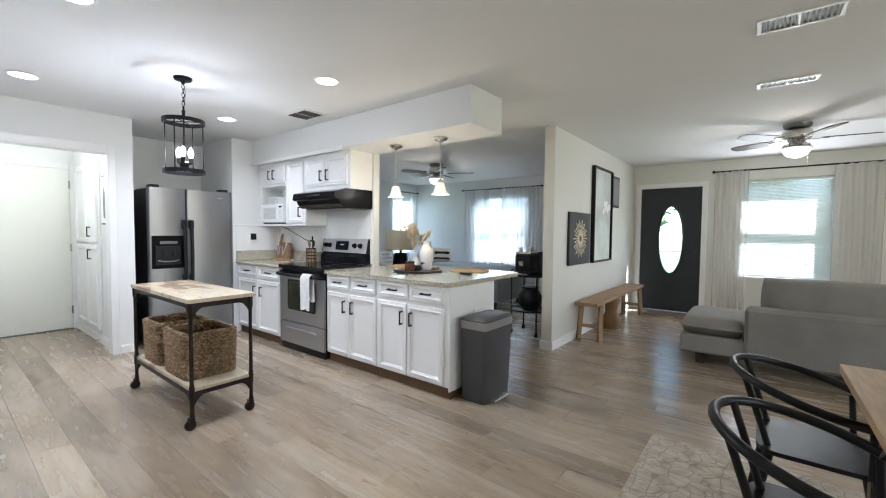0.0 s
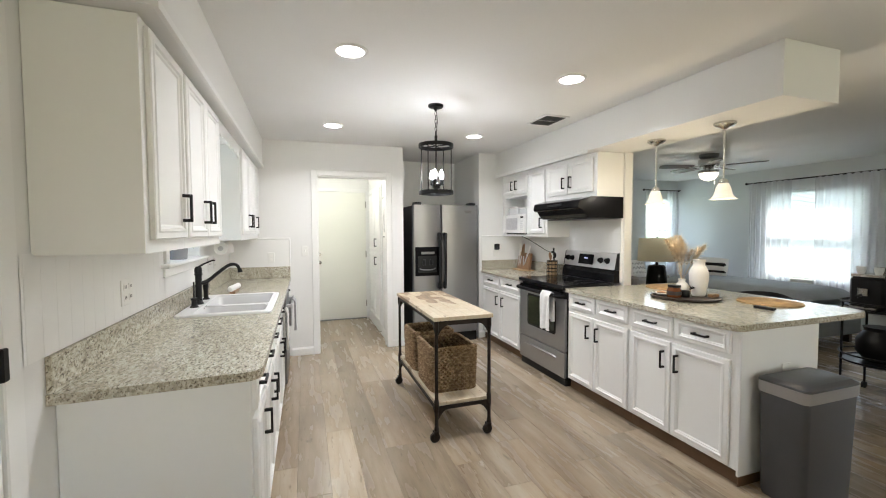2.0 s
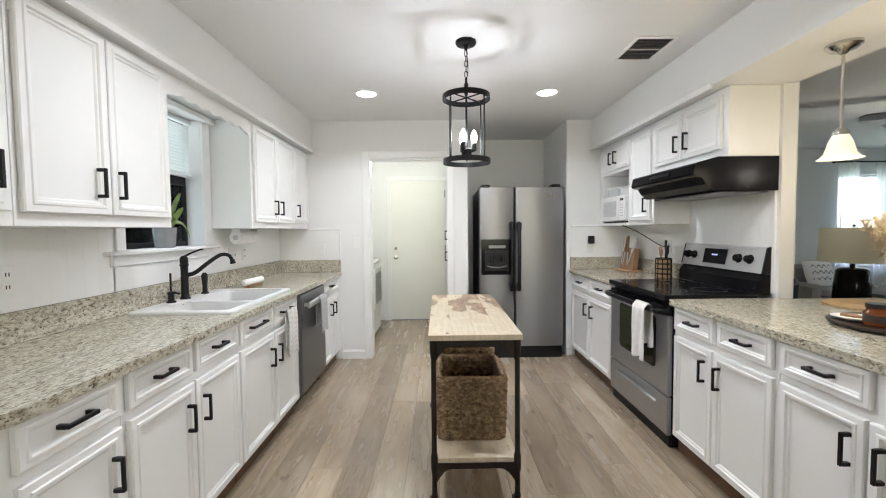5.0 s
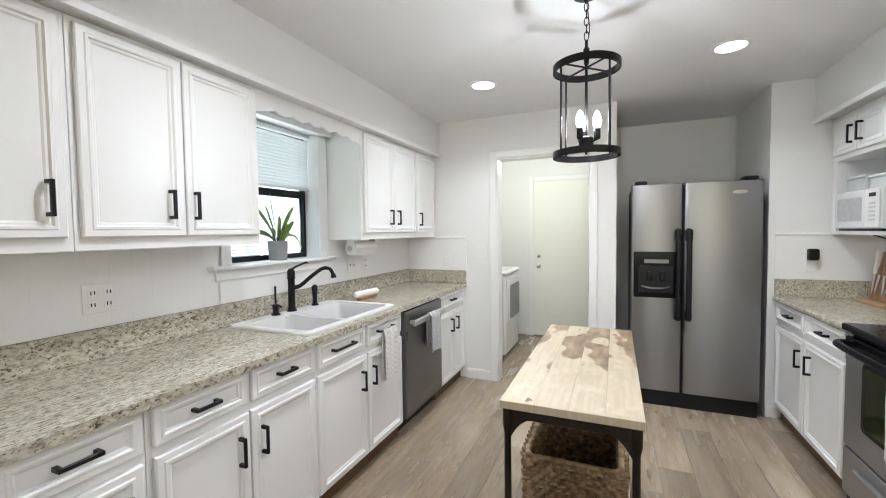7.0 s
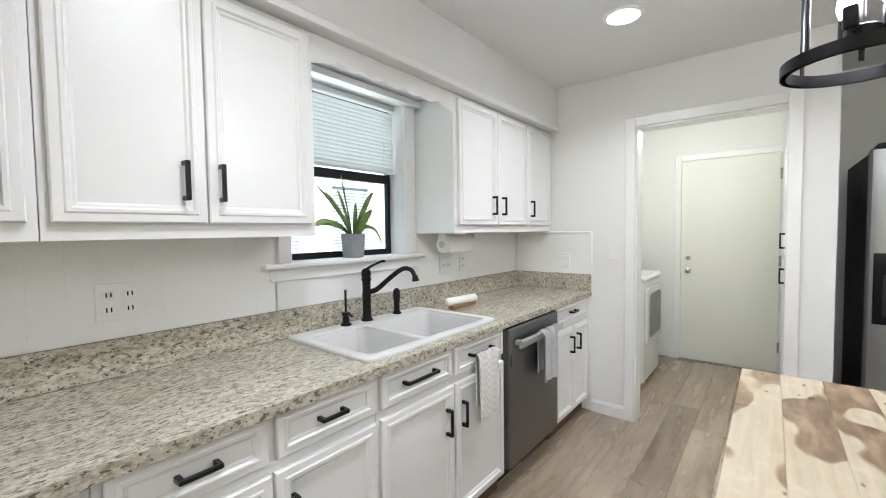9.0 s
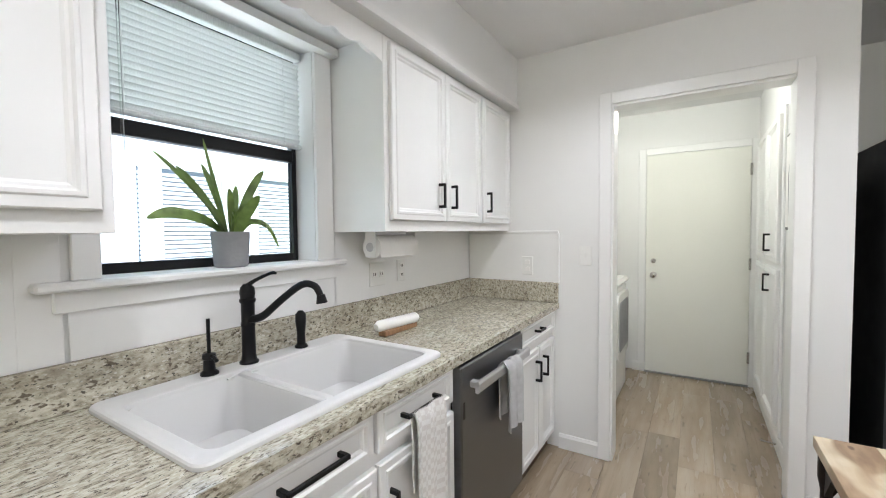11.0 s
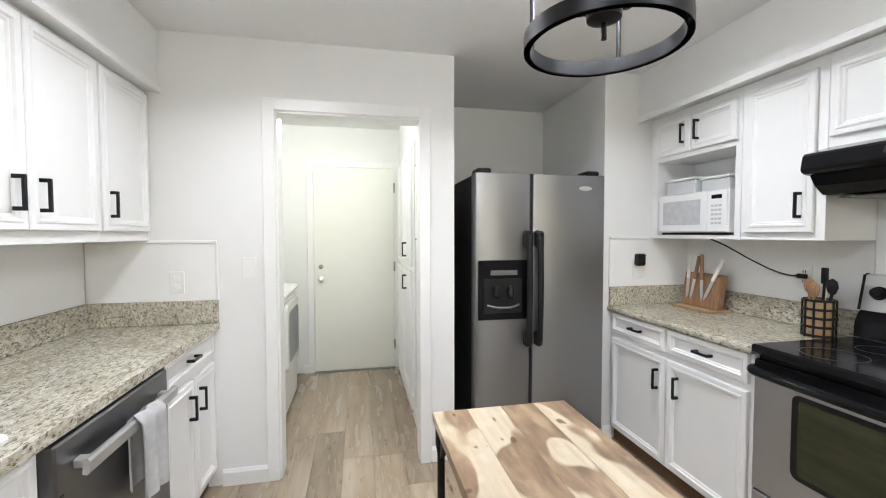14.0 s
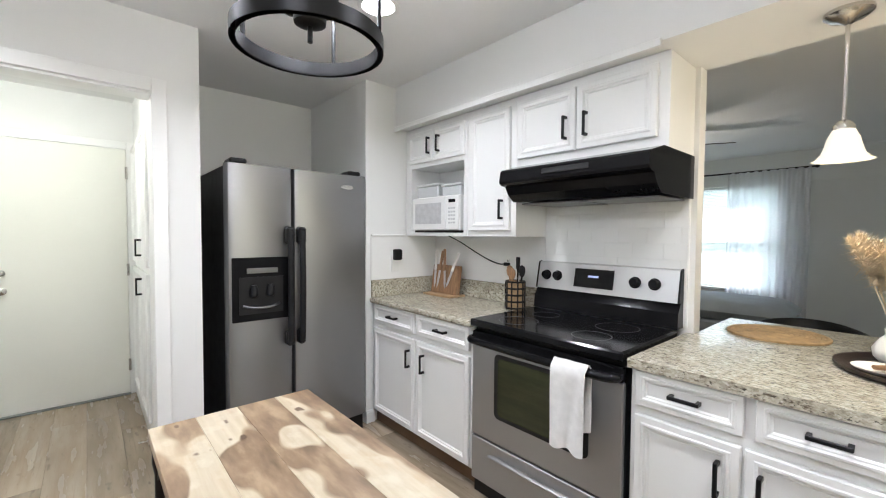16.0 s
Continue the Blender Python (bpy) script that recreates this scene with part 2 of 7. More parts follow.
DARKWOOD = paint("dark_walnut", (0.035, 0.022, 0.015), 0.4, var=0.35, scale=4, fine=60, relief=0.15, stretch=(1, 12, 12))
PINE = paint("pale_pine", (0.42, 0.28, 0.15), 0.5, var=0.25, scale=5, fine=50, relief=0.2, stretch=(12, 1, 12))
BENCHWOOD = paint("weathered_elm", (0.36, 0.23, 0.12), 0.65, var=0.35, scale=5, fine=45, relief=0.4, stretch=(12, 1, 12))
BLOCKWOOD = paint("acacia", (0.30, 0.17, 0.085), 0.45, var=0.35, scale=6, fine=50, relief=0.15, stretch=(12, 12, 1.5))
LEAF = paint("succulent_leaf", (0.16, 0.25, 0.055), 0.38, var=0.5, scale=14, fine=60, relief=0.1)
OUTLEAF = paint("foliage", (0.09, 0.16, 0.04), 0.7, var=0.4, scale=3, fine=20, relief=0.0)
GRASS = paint("lawn", (0.12, 0.19, 0.05), 0.9, var=0.35, scale=0.6, fine=14, relief=0.3)
BARK = paint("bark", (0.12, 0.09, 0.065), 0.9, var=0.3, scale=6, relief=0.6)
AMBER = paint("amber_jar", (0.16, 0.045, 0.012), 0.12, var=0.2, scale=10, relief=0.0)
PAMPAS = paint("pampas_plume", (0.78, 0.66, 0.48), 0.95, var=0.2, scale=30, relief=0.3)
VASE = paint("chalk_white_ceramic", (0.78, 0.76, 0.72), 0.7, var=0.05, scale=12, relief=0.3)
for glossy, level in ((GLOSSBLACK, 0.16), (SATINBLACK, 0.24)):
    glossy.node_tree.nodes["Principled BSDF"].inputs["Specular IOR Level"].default_value = level
WOVEN = paint("woven_rattan", (0.46, 0.31, 0.15), 0.8, var=0.3, scale=30, fine=120, relief=0.6)
BRICKM = paint("painted_brick", (0.52, 0.50, 0.46), 0.85, var=0.2, scale=6, relief=0.5)
# dark glass; the green reflection of the garden window is put into its colour
OVENGLASS = paint("oven_glass_green_reflection", (0.030, 0.036, 0.016), 0.10, var=0.3, scale=5, fine=30, relief=0.0, stretch=(1, 1, 6))
BRIGHTSTEEL = paint("bright_brushed_steel", (0.60, 0.60, 0.61), 0.38, 0.8, var=0.03, scale=2, fine=60, relief=0.015)
NAVY = paint("charcoal_door_paint", (0.022, 0.026, 0.03), 0.35, var=0.15, scale=4, relief=0.03)


def check_cloth():
    m, t, p = node_mat("checked_waffle_cotton")
    ck = t.nodes.new("ShaderNodeTexChecker")
    ck.inputs["Scale"].default_value = 62
    ck.inputs["Color1"].default_value = (0.80, 0.79, 0.77, 1)
    ck.inputs["Color2"].default_value = (0.70, 0.675, 0.65, 1)
    t.links.new(t.nodes.new("ShaderNodeTexCoord").outputs["Object"], ck.inputs["Vector"])
    weave = tex_noise(t, 240, 3)
    t.links.new(mixc(t, ck.outputs["Color"], (0.55, 0.53, 0.50), maprange(t, weave, 0.45, 0.8, 0, 0.4)), p.inputs["Base Color"])
    p.inputs["Roughness"].default_value = 0.95
    bump(t, p, ck.outputs["Fac"], 0.5, 0.003)
    return m


CHECKED = check_cloth()


def glass_mat(name, tint=(1, 1, 1), rough=0.0, strength=0.08):
    m, t, p = node_mat(name)
    t.nodes.remove(p)
    tr = t.nodes.new("ShaderNodeBsdfTransparent")
    tr.inputs[0].default_value = (*tint, 1)
    gl = t.nodes.new("ShaderNodeBsdfGlossy")
    gl.inputs["Roughness"].default_value = rough
    fr = t.nodes.new("ShaderNodeFresnel")
    fr.inputs[0].default_value = 1.35
    mx = t.nodes.new("ShaderNodeMixShader")
    t.links.new(fr.outputs[0], mx.inputs[0])
    t.links.new(tr.outputs[0], mx.inputs[1])
    t.links.new(gl.outputs[0], mx.inputs[2])
    t.links.new(mx.outputs[0], t.nodes["Material Output"].inputs[0])
    return m


GLASS = glass_mat("clear_glass", (0.96, 0.98, 0.97))


def sheer(name, color, clear=0.25, solid=0.5):
    m, t, p = node_mat(name)
    weave = tex_noise(t, 240, 2, (1, 1, 0.2))
    tl = t.nodes.new("ShaderNodeBsdfTranslucent")
    tl.inputs[0].default_value = (*color, 1)
    df = t.nodes.new("ShaderNodeBsdfDiffuse")
    t.links.new(ramp(t, weave, [(0.3, tuple(c * 0.85 for c in color)), (0.7, color)]), df.inputs[0])
    tr = t.nodes.new("ShaderNodeBsdfTransparent")
    m1, m2 = t.nodes.new("ShaderNodeMixShader"), t.nodes.new("ShaderNodeMixShader")
    m1.inputs[0].default_value = solid
    m2.inputs[0].default_value = clear
    t.links.new(tl.outputs[0], m1.inputs[1])
    t.links.new(df.outputs[0], m1.inputs[2])
    t.links.new(m1.outputs[0], m2.inputs[1])
    t.links.new(tr.outputs[0], m2.inputs[2])
    t.links.new(m2.outputs[0], t.nodes["Material Output"].inputs[0])
    return m


SLAT = sheer("blind_vinyl", (0.80, 0.82, 0.81), 0.0, 0.72)
CREAM = sheer("cream_shade_linen", (0.94, 0.90, 0.78), 0.08, 0.35)
SHEER = sheer("sheer_curtain", (0.84, 0.85, 0.87), 0.35)
SHEER_WARM = sheer("linen_curtain", (0.80, 0.78, 0.74), 0.5)


def glow(name, color, strength):
    m, t, p = node_mat(name)
    p.inputs["Base Color"].default_value = (0.8, 0.8, 0.8, 1)
    p.inputs["Emission Color"].default_value = (*color, 1)
    p.inputs["Emission Strength"].default_value = strength
    return m


CANGLOW = glow("can_diffuser", (1, 0.96, 0.90), 2.2)
BULB = glow("bulb_glow", (1, 0.96, 0.92), 11.0)
SHADEGLOW = glow("frosted_shade_glow", (1.0, 0.87, 0.62), 0.10)
SHADEGLOW.node_tree.nodes["Principled BSDF"].inputs["Base Color"].default_value = (0.60, 0.54, 0.43, 1)
FANGLOW = glow("fan_bowl_glow", (1.0, 0.90, 0.72), 0.32)
CLOCK = glow("clock_digits", (0.25, 0.35, 0.9), 0.12)


def granite():
    m, t, p = node_mat("granite")
    warp = t.nodes.new("ShaderNodeMapping")
    warp.inputs["Rotation"].default_value = (0.2, 0.1, 0.35)
    warp.inputs["Scale"].default_value = (0.95, 2.1, 1.7)
    src = t.nodes.new("ShaderNodeNewGeometry").outputs["Position"]
    t.links.new(src, warp.inputs[0])

    def noise_at(scale, detail, rough=0.6):
        n = t.nodes.new("ShaderNodeTexNoise")
        n.inputs["Scale"].default_value, n.inputs["Detail"].default_value, n.inputs["Roughness"].default_value = scale, detail, rough
        t.links.new(warp.outputs[0], n.inputs["Vector"])
        return n.outputs["Fac"]
    body = ramp(t, noise_at(42, 5, 0.65), [(0.28, (0.15, 0.135, 0.10)), (0.40, (0.34, 0.31, 0.24)), (0.53, (0.52, 0.49, 0.395)), (0.70, (0.65, 0.635, 0.55))])
    cloud = noise_at(5, 3)
    body = mixc(t, body, (0.30, 0.26, 0.195), maprange(t, cloud, 0.48, 0.72, 0, 0.55))
    body = mixc(t, body, (0.24, 0.215, 0.17), maprange(t, noise_at(13, 4, 0.7), 0.54, 0.66, 0, 0.5))
    body = mixc(t, body, (0.11, 0.085, 0.06), maprange(t, noise_at(52, 2, 0.5), 0.60, 0.66, 0, 0.85))
    body = mixc(t, body, (0.055, 0.047, 0.04), maprange(t, noise_at(88, 2, 0.55), 0.62, 0.67, 0, 0.9))
    body = mixc(t, body, (0.70, 0.68, 0.62), maprange(t, noise_at(75, 2, 0.5), 0.63, 0.70, 0, 0.75))
    t.links.new(body, p.inputs["Base Color"])
    p.inputs["Roughness"].default_value = 0.14
    bump(t, p, noise_at(90, 2), 0.02)
    return m


GRANITE = granite()


def plank_random(t):
    oi = t.nodes.new("ShaderNodeObjectInfo")
    ge = t.nodes.new("ShaderNodeNewGeometry")
    add = t.nodes.new("ShaderNodeMath")
    t.links.new(oi.outputs["Random"], add.inputs[0])
    t.links.new(ge.outputs["Random Per Island"], add.inputs[1])
    fr = t.nodes.new("ShaderNodeMath")
    fr.operation = "FRACT"
    t.links.new(add.outputs[0], fr.inputs[0])
    return fr.outputs[0]


def floor_wood():
    m, t, p = node_mat("oak_plank")
    rnd = plank_random(t)
    shift = t.nodes.new("ShaderNodeCombineXYZ")
    for i, k in enumerate((37.0, 11.0, 5.0)):
        mul = t.nodes.new("ShaderNodeMath")
        mul.operation = "MULTIPLY"
        mul.inputs[1].default_value = k
        t.links.new(rnd, mul.inputs[0])
        t.links.new(mul.outputs[0], shift.inputs[i])
    grain = tex_noise(t, 1.0, 6, (2.2, 14, 4), True, shift.outputs[0])
    fine = tex_noise(t, 1.0, 4, (5, 95, 12), True, shift.outputs[0])
    broad = tex_noise(t, 1.0, 3, (0.9, 6, 2), True, shift.outputs[0])
    knot = tex_noise(t, 1.0, 2, (6, 22, 4), True, shift.outputs[0])
    col = ramp(t, grain, [(0.26, (0.175, 0.13, 0.088)), (0.42, (0.268, 0.211, 0.149)), (0.58, (0.335, 0.273, 0.20)), (0.75, (0.405, 0.34, 0.262))])
    col = mixc(t, col, (0.40, 0.348, 0.28), maprange(t, broad, 0.48, 0.72, 0, 0.6))
    col = mixc(t, col, (0.21, 0.15, 0.105), maprange(t, fine, 0.55, 0.75, 0, 0.4))
    col = mixc(t, col, (0.085, 0.058, 0.04), maprange(t, knot, 0.66, 0.78, 0, 0.75))
    dash = tex_noise(t, 1.0, 3, (11, 70, 10), True, shift.outputs[0])
    col = mixc(t, col, (0.12, 0.085, 0.06), maprange(t, dash, 0.66, 0.74, 0, 0.6))
    pale = tex_noise(t, 1.0, 3, (9, 55, 8), True, shift.outputs[0])
    col = mixc(t, col, (0.55, 0.50, 0.44), maprange(t, pale, 0.66, 0.76, 0, 0.3))
    patch = tex_noise(t, 1.0, 4, (0.8, 5, 2), True, shift.outputs[0])
    col = mixc(t, col, (0.20, 0.148, 0.105), maprange(t, patch, 0.53, 0.70, 0, 0.6))
    tone = ramp(t, rnd, [(0.0, (0.80, 0.79, 0.77)), (0.5, (1.06, 1.05, 1.03)), (1.0, (1.25, 1.24, 1.21))])
    col = mixc(t, col, tone, 1.0, "MULTIPLY")
    t.links.new(col, p.inputs["Base Color"])
    t.links.new(maprange(t, grain, 0.3, 0.7, 0.31, 0.19), p.inputs["Roughness"])
    bump(t, p, fine, 0.12, 0.001)
    return m


OAK = floor_wood()


def slab_wood():
    """Pale acacia boards with brown heartwood clouds and knots."""
    m, t, p = node_mat("acacia_slab")
    src = t.nodes.new("ShaderNodeNewGeometry").outputs["Position"]
    rnd = plank_random(t)
    shift = t.nodes.new("ShaderNodeCombineXYZ")
    for i, k in enumerate((13.0, 29.0, 3.0)):
        mul = t.nodes.new("ShaderNodeMath")
        mul.operation = "MULTIPLY"
        mul.inputs[1].default_value = k
        t.links.new(rnd, mul.inputs[0])
        t.links.new(mul.outputs[0], shift.inputs[i])
    sh = shift.outputs[0]
    big = tex_noise(t, 1.0, 1.8, (2.8, 6.0, 2), True, sh)
    fine = tex_noise(t, 1.0, 4, (4, 60, 20), True, sh)
    rings = tex_noise(t, 1.0, 6, (7, 26, 6), True, sh)
    mottle = tex_noise(t, 1.0, 5, (14, 20, 8), True, sh)
    pale = ramp(t, fine, [(0.3, (0.45, 0.375, 0.265)), (0.7, (0.55, 0.475, 0.355))])
    pale = mixc(t, pale, (0.48, 0.345, 0.20), maprange(t, rings, 0.54, 0.70, 0, 0.45))
    pale = mixc(t, pale, (0.60, 0.55, 0.44), maprange(t, mottle, 0.52, 0.70, 0, 0.6))
    heart = ramp(t, rings, [(0.34, (0.105, 0.058, 0.03)), (0.5, (0.215, 0.135, 0.075)), (0.66, (0.35, 0.245, 0.15))])
    heart = mixc(t, heart, (0.17, 0.09, 0.042), maprange(t, mottle, 0.55, 0.68, 0, 0.55))
    # the heartwood runs in from one end of the boards
    split = t.nodes.new("ShaderNodeSeparateXYZ")
    t.links.new(src, split.inputs[0])
    lean = maprange(t, split.outputs["X"], -4.75, -5.6, -0.11, 0.06)
    total = t.nodes.new("ShaderNodeMath")
    t.links.new(big, total.inputs[0])
    t.links.new(lean, total.inputs[1])
    rim = maprange(t, total.outputs[0], 0.535, 0.56, 0, 0.5)
    col = mixc(t, pale, (0.38, 0.28, 0.175), rim)
    col = mixc(t, col, heart, maprange(t, total.outputs[0], 0.548, 0.568, 0, 0.85))
    knot = tex_noise(t, 1.0, 2, (11, 18, 4), True, sh)
    col = mixc(t, col, (0.10, 0.05, 0.025), maprange(t, knot, 0.71, 0.75, 0, 0.9))
    t.links.new(col, p.inputs["Base Color"])
    p.inputs["Roughness"].default_value = 0.42
    bump(t, p, fine, 0.15, 0.001)
    return m


SLAB = slab_wood()


def seagrass():
    m, t, p = node_mat("seagrass_rope")
    n1 = tex_noise(t, 38, 3, (1, 1, 1.6))
    n2 = tex_noise(t, 150, 3, (1, 1, 3))
    col = ramp(t, n1, [(0.3, (0.13, 0.08, 0.042)), (0.5, (0.27, 0.18, 0.098)), (0.7, (0.44, 0.32, 0.19))])
    col = mixc(t, col, (0.09, 0.05, 0.025), maprange(t, n2, 0.5, 0.75, 0, 0.6))
    t.links.new(col, p.inputs["Base Color"])
    p.inputs["Roughness"].default_value = 0.85
    bump(t, p, n2, 0.6, 0.002)
    return m


SEAGRASS = seagrass()


def rug_mat():
    m, t, p = node_mat("faded_rug")
    n1 = tex_noise(t, 16, 4, None, True)
    n2 = tex_noise(t, 300, 2, None, True)
    vor = t.nodes.new("ShaderNodeTexVoronoi")
    vor.inputs["Scale"].default_value = 14
    vor.feature = "DISTANCE_TO_EDGE"
    t.links.new(t.nodes.new("ShaderNodeNewGeometry").outputs["Position"], vor.inputs["Vector"])
    col = ramp(t, n1, [(0.35, (0.36, 0.315, 0.25)), (0.65, (0.52, 0.47, 0.39))])
    col = mixc(t, col, (0.20, 0.16, 0.125), maprange(t, vor.outputs["Distance"], 0.0, 0.06, 0.75, 0))
    t.links.new(col, p.inputs["Base Color"])
    p.inputs["Roughness"].default_value = 0.95
    bump(t, p, n2, 0.6)
    return m


RUG = rug_mat()

# ---- structure ----
SINKY, BACKX, RANGEY, FRONTY = -0.63, -7.0, 2.98, 7.6
EASTX, DENX, LAUNDX = 2.7, -8.65, -8.80


def slab(name, x0, x1, y0, y1, z0, z1, material, label, category):
    return struct(name, box(nb(), x0, x1, y0, y1, z0, z1), material, label, category)


def wall_x(name, x0, x1, y0, y1, holes, material, label):
    """A wall that runs along x, with holes (xa, xb, za, zb), as one mesh."""
    bm = nb()
    at = x0
    for xa, xb, za, zb in sorted(holes):
        box(bm, at, xa, y0, y1, 0, CEIL)
        if za > 0:
            box(bm, xa, xb, y0, y1, 0, za)
        box(bm, xa, xb, y0, y1, zb, CEIL)
        at = xb
    box(bm, at, x1, y0, y1, 0, CEIL)
    return struct(name, bm, material, label, "wall")


def wall_y(name, x0, x1, y0, y1, holes, material, label):
    bm = nb()
    at = y0
    for ya, yb, za, zb in sorted(holes):
        box(bm, x0, x1, at, ya, 0, CEIL)
        if za > 0:
            box(bm, x0, x1, ya, yb, 0, za)
        box(bm, x0, x1, ya, yb, zb, CEIL)
        at = yb
    box(bm, x0, x1, at, y1, 0, CEIL)
    return struct(name, bm, material, label, "wall")


KWIN = (-5.66, -4.94, 1.235, 2.09)
DENWIN = (-6.9, -5.6, 0.64, 2.06)
LIVWIN = (-2.07, -1.04, 0.66, 2.11)
SIDEWIN = (6.76, 7.44, 0.75, 2.06)
# unseen opening in the east wall, added to let daylight in
EAST_OPENING = (1.2, 3.2, 0.85, 2.15)
FDOOR = (-3.46, -2.57, 0.0, 2.05)
LDOOR = (0.297, 1.11, 0.0, 2.06)

floor_ob = slab("floor", -8.95, 2.85, -0.78, 7.75, -0.14, -0.006, DARKWOOD, "grey-brown oak plank floor through all rooms", "floor")
slab("ceiling", -8.95, 2.85, -0.78, 7.75, CEIL, CEIL + 0.1, CEILING, "matt white painted ceiling with light texture", "ceiling")
wall_x("wall_south", -8.95, 2.85, -0.78, SINKY, [KWIN], WALL, "white painted wall behind the sink counter")
wall_y("wall_west_kitchen", -7.12, BACKX, SINKY, 1.307, [LDOOR], WALL, "white wall with a cased laundry doorway")
slab("wall_alcove_side", -8.8, -7.125, 1.15, 1.307, 0, CEIL, WALL, "white wall between laundry and fridge alcove", "wall")
slab("wall_alcove_back", -8.07, -7.95, 1.307, 2.33, 0, CEIL, WALL, "grey-white shaded wall behind the fridge", "wall")
slab("wall_alcove_end", -8.07, -7.03, 2.33, 2.98, 0, CEIL, WALL, "white wall block beside the fridge", "wall")
slab("wall_range", -8.65, -5.15, RANGEY, 3.06, 0, CEIL, WALL, "white wall behind the range", "wall")
wall_y("wall_laundry_west", -8.95, LAUNDX, SINKY, 2.98, [], WALL, "white laundry wall with a plain door")
wall_y("wall_den_west", -8.80, DENX, 3.06, FRONTY, [SIDEWIN], WALL_DEN, "blue-grey den wall with a small window")
wall_x("wall_front", -8.80, 2.85, FRONTY, 7.75, [DENWIN, FDOOR, LIVWIN], WALL_LIVING, "cream front wall with door and windows")
slab("wall_den_front", -8.65, -3.70, 7.585, 7.598, 2.06, CEIL, WALL_DEN, "blue-grey strip of den wall above the window", "wall")
slab("wall_den_front_west", -8.65, -6.9, 7.585, 7.598, 0, 2.058, WALL_DEN, "blue-grey den wall beside the window", "wall")
slab("wall_den_front_east", -5.6, -3.70, 7.585, 7.598, 0, 2.058, WALL_DEN, "blue-grey den wall beside the window", "wall")
slab("wall_den_south", -8.65, -5.152, 3.061, 3.07, 0, CEIL, WALL_DEN, "blue-grey den side of the range wall", "wall")
slab("wall_gallery", -3.70, -3.58, 4.156, 7.584, 0, CEIL, WALL_LIVING, "cream partition wall hung with art", "wall")
wall_y("wall_east", EASTX, 2.85, SINKY, FRONTY, [EAST_OPENING], WALL, "plain white wall of the dining area")
slab("soffit_sink", -6.998, -3.60, -0.628, -0.27, 2.122, 2.438, WALL, "white boxed soffit over the sink cabinets", "soffit")
slab("soffit_range", -7.028, -3.60, 2.58, 3.045, 2.14, 2.438, WALL, "white boxed soffit over range and peninsula", "soffit")


def moulding(name, pts, lo, hi, proud, label, material=TRIM, inside=1):
    """A moulded board along each side of a polyline of (x, y)."""
    bm = nb()
    for (xa, ya), (xb, yb) in zip(pts, pts[1:]):
        d = Vector((xb - xa, yb - ya, 0))
        n = Vector((-d.y, d.x, 0)).normalized() * inside
        a, b = Vector((xa, ya, 0)), Vector((xb, yb, 0))
        h = hi - lo
        prof = [(0.0, lo), (proud, lo), (proud, lo + 0.8 * h), (proud * 0.75, lo + 0.88 * h), (proud * 0.45, hi), (0.0, hi)]
        quadstrip(bm, [[p + n * o + Vector((0, 0, z)) for o, z in prof] for p in (a, b)])
    return struct(name, bm, material, label, "trim")


BASE = "white painted baseboard along the wall foot"
moulding("baseboard", [(-6.999, 0.0), (-6.999, 0.232)], 0, 0.09, 0.014, BASE, inside=-1)
moulding("baseboard", [(-6.999, 1.165), (-6.999, 1.307), ], 0, 0.09, 0.014, BASE, inside=-1)
moulding("baseboard", [(-8.79, 0.2), (-8.79, 0.305)], 0, 0.09, 0.012, BASE, inside=-1)
moulding("baseboard", [(-8.78, 1.149), (-7.13, 1.149)], 0, 0.10, 0.014, BASE, inside=-1)
moulding("baseboard", [(-7.029, 2.33), (-7.029, 2.40)], 0, 0.09, 0.014, BASE, inside=-1)
moulding("baseboard", [(-3.579, 4.142), (-3.579, 7.58)], 0, 0.10, 0.014, BASE, inside=-1)
moulding("baseboard", [(-3.714, 4.155), (-3.566, 4.155)], 0, 0.10, 0.014, BASE, inside=-1)
moulding("baseboard", [(-3.701, 4.142), (-3.701, 7.58)], 0, 0.10, 0.014, BASE, inside=1)
moulding("baseboard", [(-3.57, 7.599), (-3.53, 7.599)], 0, 0.10, 0.014, BASE, inside=-1)
moulding("baseboard", [(-2.50, 7.599), (2.69, 7.599)], 0, 0.10, 0.014, BASE, inside=-1)
moulding("baseboard", [(-2.55, -0.629), (2.69, -0.629)], 0, 0.10, 0.014, BASE, inside=1)
moulding("baseboard", [(2.699, -0.62), (2.699, 7.59)], 0, 0.10, 0.014, BASE, inside=1)
# slim cove under the soffits
moulding("trim", [(-6.998, -0.272), (-3.60, -0.272)], 2.117, 2.152, 0.016, "slim white moulding along the soffit edge", inside=1)
moulding("trim", [(-7.028, 2.582), (-5.17, 2.582)], 2.118, 2.152, 0.016, "slim white moulding along the soffit edge", inside=-1)


def casing_y(x, ya, yb, zt, w=0.065, depth=0.018, sign=1):
    """Flat casing round a doorway in a wall that runs along y."""
    bm = nb()
    for y0, y1, z0, z1 in ((ya - w, ya, 0, zt + w), (yb, yb + w, 0, zt + w), (ya, yb, zt, zt + w)):
        box(bm, x, x + sign * depth, y0, y1, z0, z1, 0.003)
    return bm


case = casing_y(-6.999, 0.297, 1.095, 2.06)
box(case, -7.125, -6.995, 0.297, 0.309, 0, 2.06, 0.002)
box(case, -7.125, -6.995, 1.095, 1.11, 0, 2.06, 0.002)
box(case, -7.125, -6.995, 0.309, 1.095, 2.046, 2.06, 0.002)
struct("trim", case, TRIM, "white flat casing round the laundry doorway", "door casing")
struct("trim", casing_y(-8.799, 0.305, 1.10, 2.045, 0.06, 0.016), TRIM, "white casing round the back door", "door casing")

